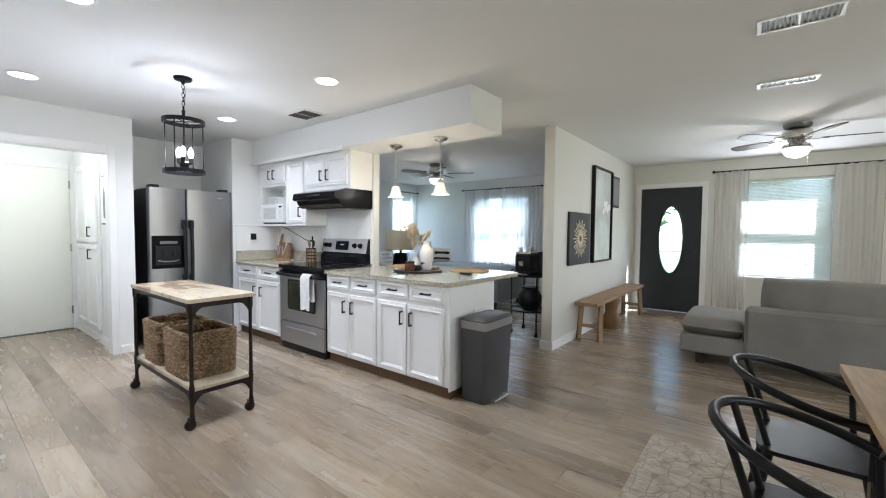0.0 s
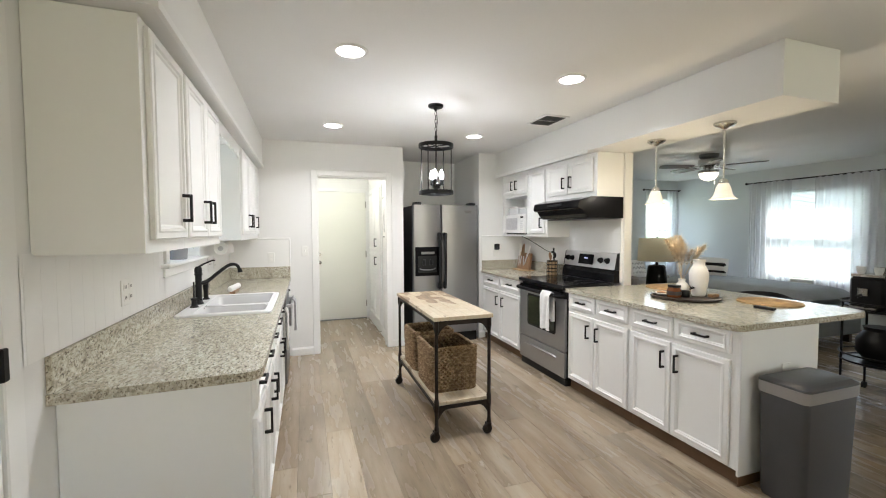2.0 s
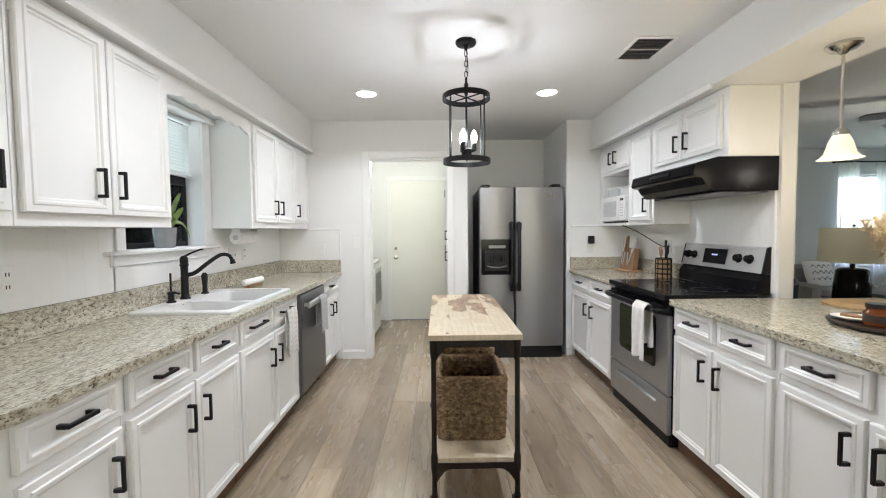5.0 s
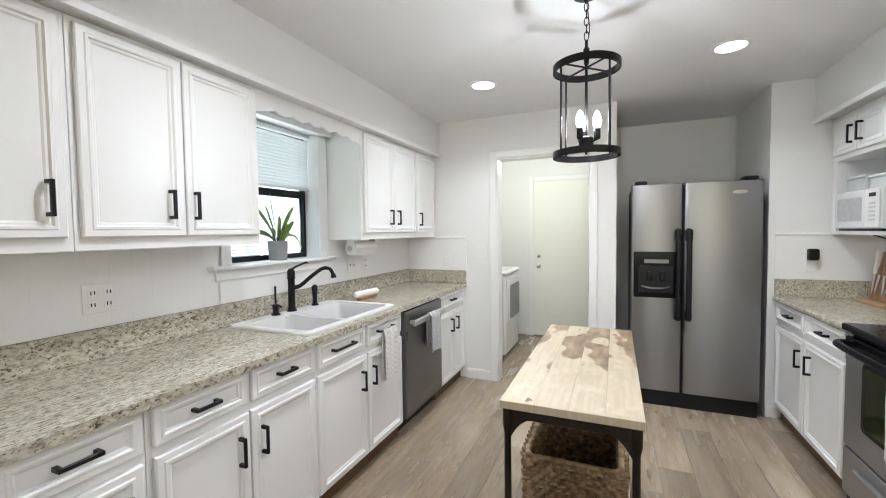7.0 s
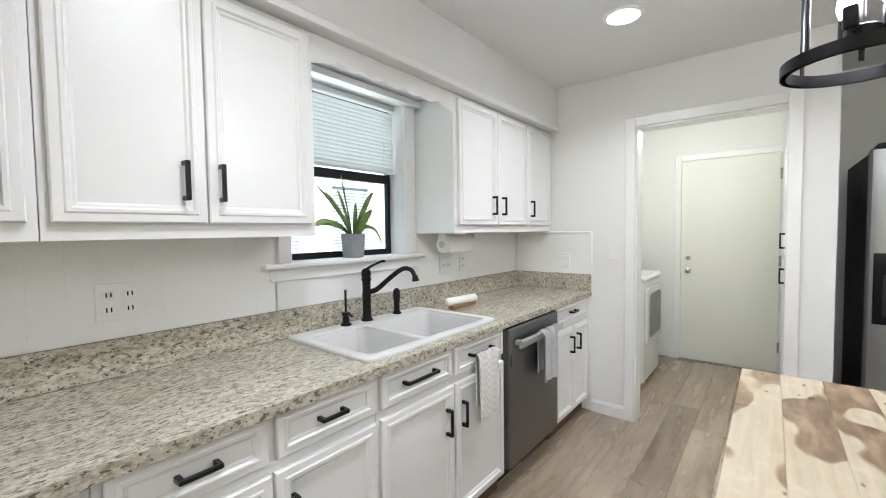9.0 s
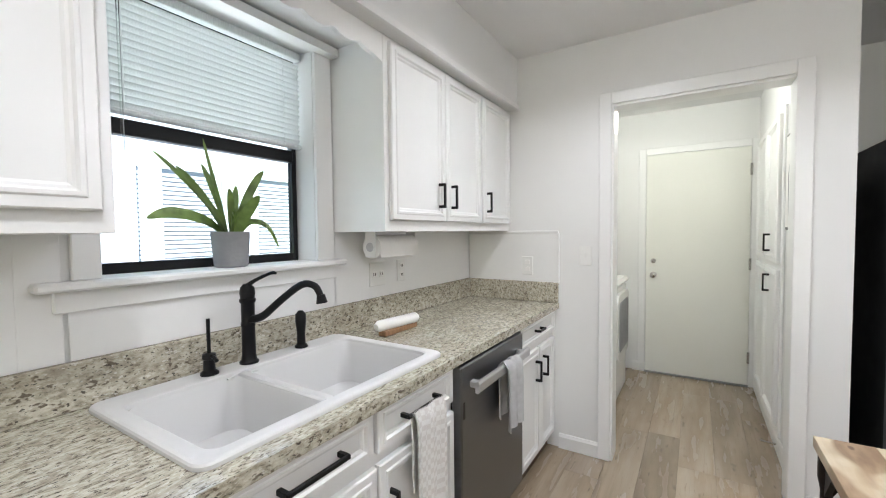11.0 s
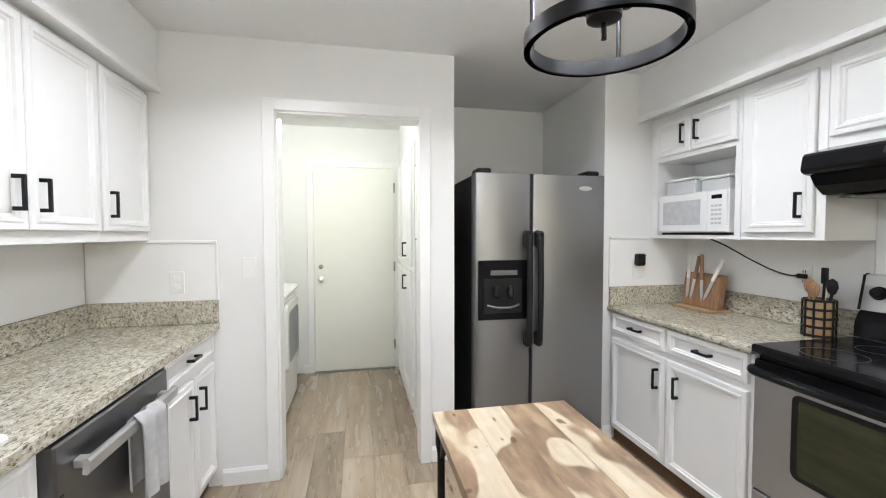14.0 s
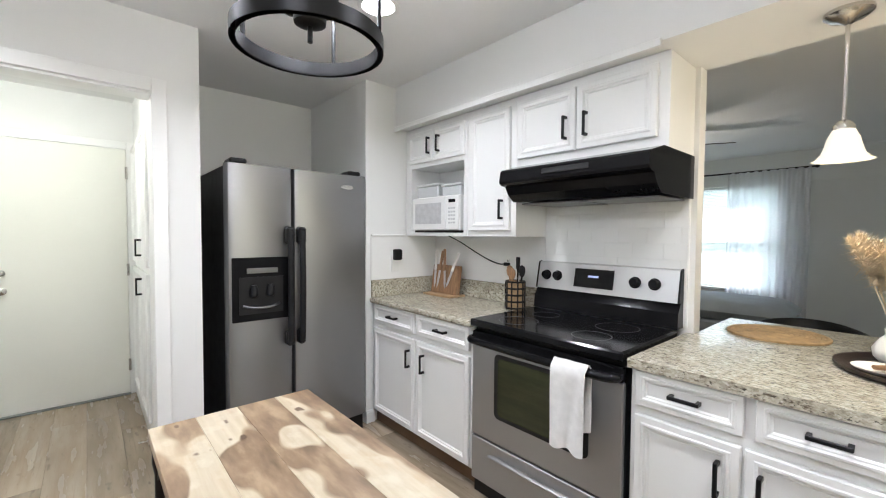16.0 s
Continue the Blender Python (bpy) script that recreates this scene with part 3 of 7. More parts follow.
# laundry back door
bd = thing("door_1", (-8.79, 0.70, 0), "plain white flush back door, closed, three hinges", "door", kind="structure")
part("leaf", box(nb(), -8.797, -8.785, 0.308, 1.097, 0.012, 2.042, 0.003), DOORWHITE, bd)
for z in (0.25, 1.05, 1.85):
    part("hinge", box(nb(), -8.786, -8.772, 1.088, 1.106, z - 0.05, z + 0.05, 0.003), CHROME, bd, "steel hinge")
for z, r in ((0.93, 0.028), (1.06, 0.022)):
    bm = nb()
    mm = Matrix.Translation((-8.784, 0.372, z)) @ Matrix.Rotation(radians(90), 4, "Y")
    lathe(bm, (0, 0, 0), [(r, 0), (r, 0.006), (r * 0.5, 0.012), (r * 0.5, 0.02), (r * 0.9, 0.03), (r * 0.95, 0.04), (r * 0.5, 0.05)], 16, mm)
    part("knob" if z < 1 else "deadbolt", bm, CHROME, bd, "satin steel knob" if z < 1 else "satin steel deadbolt", smooth=40)
part("threshold", box(nb(), -8.80, -8.76, 0.30, 1.10, 0.0, 0.012, 0.003), DARKSTEEL, bd, "dark metal threshold")

# near door on the sink wall
sd = thing("door_2", (-3.1, -0.62, 0), "white side door with white casing and dark hinges", "door", kind="structure")
part("leaf", box(nb(), -3.48, -2.70, -0.629, -0.615, 0.01, 2.03, 0.003), TRIM, sd)
bm = nb()
for x0, x1, z0, z1 in ((-3.57, -3.49, 0, 2.11), (-2.69, -2.61, 0, 2.11), (-3.49, -2.69, 2.035, 2.11)):
    box(bm, x0, x1, -0.629, -0.608, z0, z1, 0.004)
part("casing", bm, TRIM, sd)
for z in (0.25, 1.07, 1.85):
    part("hinge", box(nb(), -3.50, -3.475, -0.616, -0.60, z - 0.045, z + 0.045, 0.003), BLACK, sd, "black hinge")


# ---- cabinets ----
TOEWOOD = paint("brown_toe_board", (0.12, 0.064, 0.03), 0.5, var=0.25, scale=6)
RINGS = [(0, 0), (0, 0.015), (0.004, 0.019), (0.024, 0.019), (0.028, 0.0225), (0.036, 0.0225), (0.041, 0.0145), (0.047, 0.0135), (0.053, 0.008)]


def front(x0, x1, z0, z1, y, s, k=1.0):
    """A moulded door or drawer front in a plane of constant y, facing s."""
    bm = nb()
    rings = []
    for i, o in RINGS:
        i *= k
        rings.append([(x0 + i, y + s * o, z0 + i), (x1 - i, y + s * o, z0 + i), (x1 - i, y + s * o, z1 - i), (x0 + i, y + s * o, z1 - i)])
    quadstrip(bm, rings)
    return bm


def pull(x, z, y, s, upright, length=0.115):
    bm = nb()
    h, w = length / 2, 0.0065
    if upright:
        box(bm, x - w, x + w, y + s * 0.026, y + s * 0.036, z - h, z + h, 0.002)
        for dz in (-h + w, h - w):
            box(bm, x - w, x + w, y, y + s * 0.027, z + dz - w, z + dz + w, 0.001)
    else:
        box(bm, x - h, x + h, y + s * 0.026, y + s * 0.036, z - w, z + w, 0.002)
        for dx in (-h + w, h - w):
            box(bm, x + dx - w, x + dx + w, y, y + s * 0.027, z - w, z + w, 0.001)
    return bm


def cabinet(name, label, x0, x1, back, face, z0, z1, s, doors=(), drawers=(), toe=0.0, group="", hollow=None):
    """A cabinet unit. doors: (xa, xb, za, zb, handle x or None, handle z); drawers: (xa, xb, za, zb, pull length)."""
    c = thing(name, ((x0 + x1) / 2, (back + face) / 2, 0 if toe else z0), label, "cabinet", group)
    if hollow:
        ha, hb, hz0, hz1 = hollow
        for nm, a in (("side_panel", (x0, ha, back, face, z0, z1)), ("side_panel", (hb, x1, back, face, z0, z1)), ("shelf", (ha, hb, back, face, z0, hz0)),
                      ("head_box", (ha, hb, back, face, hz1, z1)), ("back_panel", (ha, hb, back, back + s * 0.012, hz0, hz1))):
            part(nm, box(nb(), *a), CABINET, c)
    else:
        part("body", box(nb(), x0, x1, back, face, z0 + toe, z1, 0.0015), CABINET, c)
    if toe:
        part("toe_kick", box(nb(), x0 + 0.001, x1 - 0.001, back, face - s * 0.03, 0, toe), TOEWOOD, c, "brown wooden toe kick")
    for xa, xb, za, zb, hx, hz in doors:
        d = part("door", front(xa, xb, za, zb, face + s * 0.001, s), CABINET, c)
        if hx is not None:
            ex = xa - 0.002 if abs(hx - xb) < abs(hx - xa) else xb + 0.002
            for hinge_z in (za + 0.055, zb - 0.055):
                part("hinge", cyl(nb(), (ex, face + s * 0.004, hinge_z - 0.018), (ex, face + s * 0.004, hinge_z + 0.018), 0.0035, n=8), CABINET, d)
            part("handle", pull(hx, hz, face + s * 0.016, s, True), BLACK, d, "black bar handle")
    for xa, xb, za, zb, ln in drawers:
        d = part("drawer", front(xa, xb, za, zb, face + s * 0.001, s, 0.8), CABINET, c)
        if ln:
            part("handle", pull((xa + xb) / 2, (za + zb) / 2, face + s * 0.009, s, False, ln), BLACK, d, "black bar handle")
    return c


LB = "white painted base cabinet with moulded doors and black pulls"
LU = "white painted wall cabinet with moulded doors and black pulls"
FY, DZ0, DZ1, KZ0, KZ1 = -0.045, 0.105, 0.70, 0.735, 0.866
cabinet("base_cabinet", LB, -4.135, -3.755, SINKY + 0.002, FY, 0, 0.87, 1, [(-4.12, -3.795, DZ0, DZ1, -4.08, 0.562)], [(-4.12, -3.795, KZ0, KZ1, 0.105)], 0.09, "sink run base cabinets")
cabinet("base_cabinet", LB, -4.905, -4.137, SINKY + 0.002, FY, 0, 0.87, 1, [(-4.512, -4.155, DZ0, DZ1, -4.464, 0.562), (-4.893, -4.522, DZ0, DZ1, -4.573, 0.562)], [(-4.505, -4.155, KZ0, KZ1, 0.098), (-4.893, -4.53, KZ0, KZ1, 0.098)], 0.09, "sink run base cabinets")
cabinet("sink_cabinet", "white sink base cabinet with false drawer fronts", -5.765, -4.907, SINKY + 0.002, FY, 0, 0.69, 1, [(-5.338, -4.918, DZ0, DZ1, -5.285, 0.556), (-5.755, -5.348, DZ0, DZ1, -5.394, 0.556)], [(-5.325, -4.92, KZ0, KZ1, 0.185), (-5.75, -5.345, KZ0, KZ1, 0.185)], 0.09, "sink run base cabinets")
part("front_rail", box(nb(), -5.765, -4.907, -0.075, FY - 0.0005, 0.691, 0.87), CABINET, bpy.data.objects["sink_cabinet"])
cabinet("base_cabinet", LB, -6.998, -6.395, SINKY + 0.002, FY, 0, 0.87, 1, [(-6.70, -6.41, DZ0, DZ1, -6.65, 0.58), (-6.985, -6.71, DZ0, DZ1, -6.77, 0.58)], [(-6.985, -6.41, KZ0, KZ1, 0.098)], 0.09, "sink run base cabinets")

UF, UZ0, UZ1, DU0, DU1 = -0.333, 1.352, 2.120, 1.398, 2.100
cabinet("wall_cabinet", LU, -4.115, -3.665, SINKY + 0.002, UF, UZ0, UZ1, 1, [(-4.095, -3.708, DU0, DU1, -4.047, 1.522)], group="sink run wall cabinets")
cabinet("wall_cabinet", LU, -4.875, -4.117, SINKY + 0.002, UF, UZ0, UZ1, 1, [(-4.486, -4.135, DU0, DU1, -4.425, 1.522), (-4.85, -4.492, DU0, DU1, -4.525, 1.522)], group="sink run wall cabinets")
cabinet("wall_cabinet", LU, -6.583, -5.755, SINKY + 0.002, UF, UZ0, UZ1, 1, [(-6.187, -5.782, DU0, DU1, -6.132, 1.518), (-6.572, -6.193, DU0, DU1, -6.243, 1.518)], group="sink run wall cabinets")
cabinet("wall_cabinet", LU, -6.998, -6.585, SINKY + 0.002, UF, UZ0, UZ1, 1, [(-6.98, -6.592, DU0, DU1, -6.64, 1.515)], group="sink run wall cabinets")

RF = 2.395
cabinet("base_cabinet", LB, -7.028, -6.012, RANGEY - 0.002, RF, 0, 0.87, -1, [(-7.0, -6.515, DZ0, DZ1, -6.573, 0.57), (-6.505, -6.035, DZ0, DZ1, -6.425, 0.57)], [(-7.0, -6.525, KZ0, KZ1, 0.098), (-6.50, -6.035, KZ0, KZ1, 0.098)], 0.09, "range side base cabinets")
cabinet("base_cabinet", LB, -5.175, -4.437, 3.03, RF, 0, 0.87, -1, [(-5.155, -4.825, DZ0, DZ1, -4.885, 0.578), (-4.815, -4.455, DZ0, DZ1, -4.772, 0.578)], [(-5.155, -4.82, KZ0, KZ1, 0.098), (-4.79, -4.46, KZ0, KZ1, 0.098)], 0.09, "range side base cabinets")
pen = cabinet("base_cabinet", "white peninsula end cabinet with plain side panel", -4.435, -3.66, 3.03, RF, 0, 0.87, -1, [(-4.42, -4.085, DZ0, DZ1, -4.135, 0.578), (-4.075, -3.70, DZ0, DZ1, -4.03, 0.578)], [(-4.42, -4.075, KZ0, KZ1, 0.098), (-4.05, -3.70, KZ0, KZ1, 0.098)], 0.09, "range side base cabinets")
part("toe_kick", box(nb(), -3.659, -3.652, RF + 0.01, 3.03, 0.0, 0.06), TOEWOOD, pen)
part("side_panel", box(nb(), -3.659, -3.645, RF - 0.002, 3.035, 0.0605, 0.868, 0.002), CABINET, pen)
ol = thing("outlet", (-3.644, 2.75, 0.6), "white duplex outlet on the peninsula side", "outlet")
part("plate", box(nb(), -3.644, -3.639, 2.715, 2.785, 0.55, 0.665, 0.002), PLASTIC, ol)

RU = 2.683
cabinet("wall_cabinet", "white wall cabinet with an open microwave niche below", -7.028, -6.365, RANGEY - 0.002, RU, 1.352, 2.138, -1,
        [(-6.985, -6.69, 1.875, 2.095, -6.732, 1.985), (-6.68, -6.385, 1.875, 2.095, -6.63, 1.985)], hollow=(-6.965, -6.40, 1.375, 1.845), group="range side wall cabinets")
cabinet("wall_cabinet", LU, -6.363, -5.972, RANGEY - 0.002, RU, 1.352, 2.138, -1, [(-6.33, -6.01, DU0 - 0.01, 2.095, -6.062, 1.51)], group="range side wall cabinets")
cabinet("wall_cabinet", LU, -5.970, -5.17, RANGEY - 0.002, RU, 1.735, 2.138, -1, [(-5.955, -5.60, 1.785, 2.095, -5.65, 1.90), (-5.59, -5.215, 1.785, 2.095, -5.538, 1.90)], group="range side wall cabinets")

# scalloped valance over the window
val = []
steps = 72
for i in range(steps + 1):
    u = i / steps
    x = -4.876 - u * (5.754 - 4.876)
    edge = min(u, 1 - u)
    z = 2.046 - 0.018 * abs(math.sin(u * math.pi * 7)) - 0.035 * max(0, 1 - edge / 0.07) ** 1.5
    val.append((x, z))
outline = val + [(-5.754, 2.120), (-4.876, 2.120)]
va = tagged(part("valance", prism(nb(), outline, -0.352, -0.334, "y"), CABINET, None, "white scalloped wooden valance over the sink window"), "", "valance")


moulding("trim", [(-5.754, SINKY + 0.001), (-4.876, SINKY + 0.001)], 2.082, 2.1215, 0.06, "white board trim above the sink window")


# counters
def counter(name, outline, z0, z1, label):
    """A granite slab with a rounded edge."""
    cx = sum(p[0] for p in outline) / len(outline)
    cy = sum(p[1] for p in outline) / len(outline)

    def ring(inset, z):
        return [(p[0] + inset * (cx - p[0]) / max(0.05, abs(cx - p[0])), p[1] + inset * (cy - p[1]) / max(0.05, abs(cy - p[1])), z) for p in outline]
    bm = nb()
    quadstrip(bm, [ring(0.006, z0), ring(0.001, z0 + 0.006), ring(0.0, z0 + 0.018), ring(0.002, z1 - 0.006), ring(0.007, z1)])
    c = thing(name, (cx, cy, z0), label, "countertop")
    part("slab", bm, GRANITE, c, smooth=50)
    return c


SX0, SX1, SY0, SY1 = -5.72, -4.90, -0.585, -0.065
CT = 0.906
# the sink counter is laid round the sink's hole
bm = nb()
box(bm, -6.998, SX0, SINKY + 0.001, -0.002, 0.871, CT)
box(bm, SX0, SX1, SINKY + 0.001, SY0, 0.871, CT, 0.0)
box(bm, SX0, SX1, SY1, -0.002, 0.871, CT)
o = [(SX1, SINKY + 0.001)] + [(-3.705, SINKY + 0.001)]
for i in range(7):
    a = radians(90 * i / 6)
    o.append((-3.73 - 0.06 + 0.06 * math.cos(a), -0.002 - 0.06 + 0.06 * math.sin(a)))
o.append((SX1, -0.002))
prism(bm, o, 0.871, CT)
bmesh.ops.remove_doubles(bm, verts=bm.verts[:], dist=0.0006)
run = thing("countertop", (-5.35, -0.31, 0.871), "speckled beige granite countertop with low upstands round the white sink", "countertop")
part("slab", bm, GRANITE, run)
bs = nb()
box(bs, -6.998, -3.707, SINKY + 0.001, SINKY + 0.021, CT + 0.0005, 1.03, 0.003)
part("backsplash", bs, GRANITE, run, "low granite upstand")
bs = box(nb(), -6.998, -6.978, SINKY + 0.022, -0.004, CT + 0.0005, 1.03, 0.003)
part("backsplash", bs, GRANITE, run, "low granite upstand on the end wall")
side = counter("countertop", [(-7.028, 2.36), (-6.008, 2.36), (-6.008, RANGEY - 0.001), (-7.028, RANGEY - 0.001)], 0.871, CT, "speckled beige granite countertop with low upstands beside the range")
part("backsplash", box(nb(), -7.005, -6.01, RANGEY - 0.021, RANGEY - 0.001, CT + 0.0005, 1.03, 0.003), GRANITE, side)
part("backsplash", box(nb(), -7.028, -7.008, 2.37, RANGEY - 0.002, CT + 0.0005, 1.03, 0.003), GRANITE, side)
po = [(-5.178, 2.36)]
for i in range(7):
    a = radians(-90 + 90 * i / 6)
    po.append((-3.64 - 0.05 + 0.05 * math.cos(a), 2.41 + 0.05 * math.sin(a)))
for i in range(9):
    a = radians(90 * i / 8)
    po.append((-3.64 - 0.12 + 0.12 * math.cos(a), 3.44 + 0.12 * math.sin(a)))
po += [(-5.146, 3.56), (-5.146, RANGEY - 0.002), (-5.178, RANGEY - 0.002)]
bm = nb()
prism(bm, po, 0.871, CT)
tagged(part("countertop", bm, GRANITE, None, "speckled beige granite peninsula top with bar overhang"), "", "countertop")

# panelled splash walls with grooves
def beadboard(name, x0, x1, z0, z1, y, s, label, pitch=0.083):
    bm = nb()
    pts = []
    x = x0
    while x < x1 - 1e-4:
        xe = min(x + pitch, x1)
        pts += [(x, 0.0064), (x + 0.0015, 0.007), (xe - 0.0015, 0.007), (xe, 0.0064)]
        x = xe
    rings = [[(px, y + s * d, z) for px, d in pts] for z in (z0, z1)]
    quadstrip(bm, rings, close=False)
    return struct(name, bm, CABINET, label, "panelling")


beadboard("wall_panelling", -4.86, -3.60, 1.031, 1.36, SINKY, 1, "white grooved board panelling above the counter")
beadboard("wall_panelling", -5.75, -4.87, 1.031, 1.16, SINKY, 1, "white board panelling under the window", 2.0)
beadboard("wall_panelling", -6.99, -5.76, 1.031, 1.36, SINKY, 1, "white board panelling above the counter", 2.0)


def board_y(name, x, s, y0, y1, z0, z1, label):
    bm = box(nb(), x, x + s * 0.008, y0, y1, z0, z1)
    box(bm, x, x + s * 0.016, y0, y1, z1, z1 + 0.016, 0.003)
    return bm


bm = board_y("p", -6.999, 1, SINKY + 0.01, -0.004, 1.031, 1.335, "")
box(bm, -6.999, -6.983, -0.012, 0.002, 1.031, 1.335, 0.003)
struct("wall_panelling", bm, CABINET, "white splash panel with a slim edge bead", "panelling")
bm = board_y("p", -7.029, 1, 2.37, RANGEY - 0.004, 1.031, 1.345, "")
struct("wall_panelling", bm, CABINET, "white splash panel with a slim edge bead", "panelling")
struct("wall_panelling", box(nb(), -7.02, -5.975, RANGEY - 0.009, RANGEY - 0.001, 1.031, 1.35), CABINET, "white splash panel under the wall cabinets", "panelling")

# glossy tiles behind the range
ts = tagged(part("tile_splashback", box(nb(), -5.972, -5.175, RANGEY - 0.006, RANGEY - 0.0005, 0.93, 1.56), TRIM, None, "glossy white subway tiles behind the range"), "", "splashback")
TILE = paint("gloss_tile", (0.80, 0.81, 0.81), 0.07, var=0.02, scale=4, fine=14, relief=0.02)
for r in range(8):
    for c_ in range(6):
        x0 = -5.97 + c_ * 0.152 + (0.076 if r % 2 else 0) - 0.076
        xa, xb = max(x0, -5.97), min(x0 + 0.1515, -5.178)
        z0 = 0.935 + r * 0.078
        if xb - xa > 0.02:
            part("tile", box(nb(), xa, xb, RANGEY - 0.012, RANGEY - 0.006, z0, z0 + 0.0775, 0.0006), TILE, ts)

# ---- sink, taps, dishwasher ----
sk = thing("sink", (-5.31, -0.32, CT), "white double-bowl drop-in kitchen sink", "sink")
bm = nb()
rim = rounded(SX0 - 0.015, SX1 + 0.015, SY0 - 0.012, SY1 + 0.012, 0.03)


def bowl(bm, x0, x1, y0, y1, top, depth):
    a = rounded(x0, x1, y0, y1, 0.035)
    b = rounded(x0 + 0.015, x1 - 0.015, y0 + 0.015, y1 - 0.015, 0.05)
    c = rounded(x0 + 0.045, x1 - 0.045, y0 + 0.045, y1 - 0.045, 0.05)
    quadstrip(bm, [[(x, y, top) for x, y in a], [(x, y, top - 0.01) for x, y in rounded(x0 + 0.004, x1 - 0.004, y0 + 0.004, y1 - 0.004, 0.035)],
                   [(x, y, top - depth + 0.03) for x, y in b], [(x, y, top - depth) for x, y in c]], cap0=False)


DIVX = -5.245
bowl(bm, SX0 + 0.031, DIVX - 0.015, SY0 + 0.086, SY1 - 0.031, CT + 0.0045, 0.185)
part("bowl", bm, PORCELAIN, sk, smooth=28)
bm = nb()
bowl(bm, DIVX + 0.015, SX1 - 0.031, SY0 + 0.086, SY1 - 0.031, CT + 0.0045, 0.185)
part("bowl", bm, PORCELAIN, sk, smooth=28)
T = CT + 0.016
bm = nb()
ro = lambda d, z: [(x, y, z) for x, y in rounded(SX0 - 0.015 + d, SX1 + 0.015 - d, SY0 - 0.012 + d, SY1 + 0.012 - d, 0.035)]
ri = lambda d, z: [(x, y, z) for x, y in rounded(SX0 + 0.03 + d, SX1 - 0.03 - d, SY0 + 0.085 + d, SY1 - 0.03 - d, 0.035)]
quadstrip(bm, [ro(0, CT + 0.0008), ro(0, CT + 0.009), ro(0.003, CT + 0.0135), ro(0.009, T), ri(-0.006, T), ri(-0.001, T - 0.003), ri(0, T - 0.012)], True, False, False)
part("rim", bm, PORCELAIN, sk, smooth=20)
part("divider", box(nb(), DIVX - 0.018, DIVX + 0.018, SY0 + 0.084, SY1 - 0.029, CT - 0.004, T - 0.007, 0.006), PORCELAIN, sk, smooth=40)
for yy in (SY0 + 0.079, SY1 - 0.051):
    part("corner_web", box(nb(), DIVX - 0.05, DIVX + 0.05, yy + 0.004, yy + 0.018, CT - 0.002, CT + 0.0035), PORCELAIN, sk)
for dx in (-5.47, -5.08):
    part("drain", lathe(nb(), (dx, -0.29, CT - 0.177), [(0.042, 0), (0.042, 0.003), (0.03, 0.002), (0.012, 0.004)], 20), CHROME, sk, "steel drain", smooth=40)

FX, FYY = -5.30, -0.545
fa = thing("kitchen_faucet", (FX, FYY, T), "oil-rubbed bronze high-arc faucet with top lever", "faucet")
part("body", lathe(nb(), (FX, FYY, T), [(0.030, 0), (0.030, 0.006), (0.024, 0.012), (0.0215, 0.03), (0.021, 0.12), (0.0225, 0.124), (0.0225, 0.132), (0.0205, 0.138), (0.021, 0.198), (0.0255, 0.204), (0.0255, 0.211), (0.022, 0.215), (0.024, 0.232), (0.022, 0.25), (0.012, 0.262)], 20), BLACK, fa, smooth=40)
part("spout", tube(nb(), curve([(FX, FYY + 0.012, T + 0.145), (FX - 0.018, FYY + 0.055, T + 0.158), (FX - 0.045, FYY + 0.12, T + 0.215), (FX - 0.07, FYY + 0.185, T + 0.262), (FX - 0.086, FYY + 0.228, T + 0.258), (FX - 0.093, FYY + 0.246, T + 0.225)]), [0.0135 - 0.0001 * k for k in range(31)], 12), BLACK, fa, smooth=50)
part("nozzle", cyl(nb(), (FX - 0.093, FYY + 0.246, T + 0.232), (FX - 0.0945, FYY + 0.249, T + 0.205), 0.0125, 0.018), BLACK, fa, smooth=40)
part("lever", tube(nb(), curve([(FX, FYY, T + 0.255), (FX - 0.012, FYY + 0.03, T + 0.275), (FX - 0.034, FYY + 0.08, T + 0.298), (FX - 0.04, FYY + 0.097, T + 0.297)]), [0.012, 0.012, 0.011, 0.010, 0.010, 0.009, 0.009, 0.008, 0.008, 0.008, 0.007, 0.007, 0.008, 0.008, 0.008, 0.007, 0.006, 0.006, 0.005], 10, 0.7), BLACK, fa, smooth=50)
sp = thing("side_sprayer", (-5.51, FYY, T), "black side sprayer standing beside the faucet", "sprayer")
part("body", lathe(nb(), (-5.51, FYY, T), [(0.024, 0), (0.024, 0.006), (0.016, 0.014), (0.015, 0.05), (0.017, 0.07), (0.020, 0.10), (0.019, 0.125), (0.008, 0.138)], 18), BLACK, sp, smooth=40)
so = thing("soap_dispenser", (-5.17, FYY, T), "black soap pump with a tall slim plunger", "soap dispenser")
part("base", lathe(nb(), (-5.17, FYY, T), [(0.026, 0), (0.026, 0.006), (0.017, 0.014), (0.016, 0.045), (0.02, 0.05), (0.019, 0.062), (0.006, 0.066)], 18), BLACK, so, smooth=40)
part("plunger", cyl(nb(), (-5.17, FYY, T + 0.06), (-5.17, FYY, T + 0.17), 0.0055), BLACK, so, smooth=40)
part("nozzle", tube(nb(), [(-5.17, FYY, T + 0.055), (-5.17, FYY + 0.03, T + 0.056), (-5.165, FYY + 0.05, T + 0.05)], 0.006, 8), BLACK, so, smooth=40)

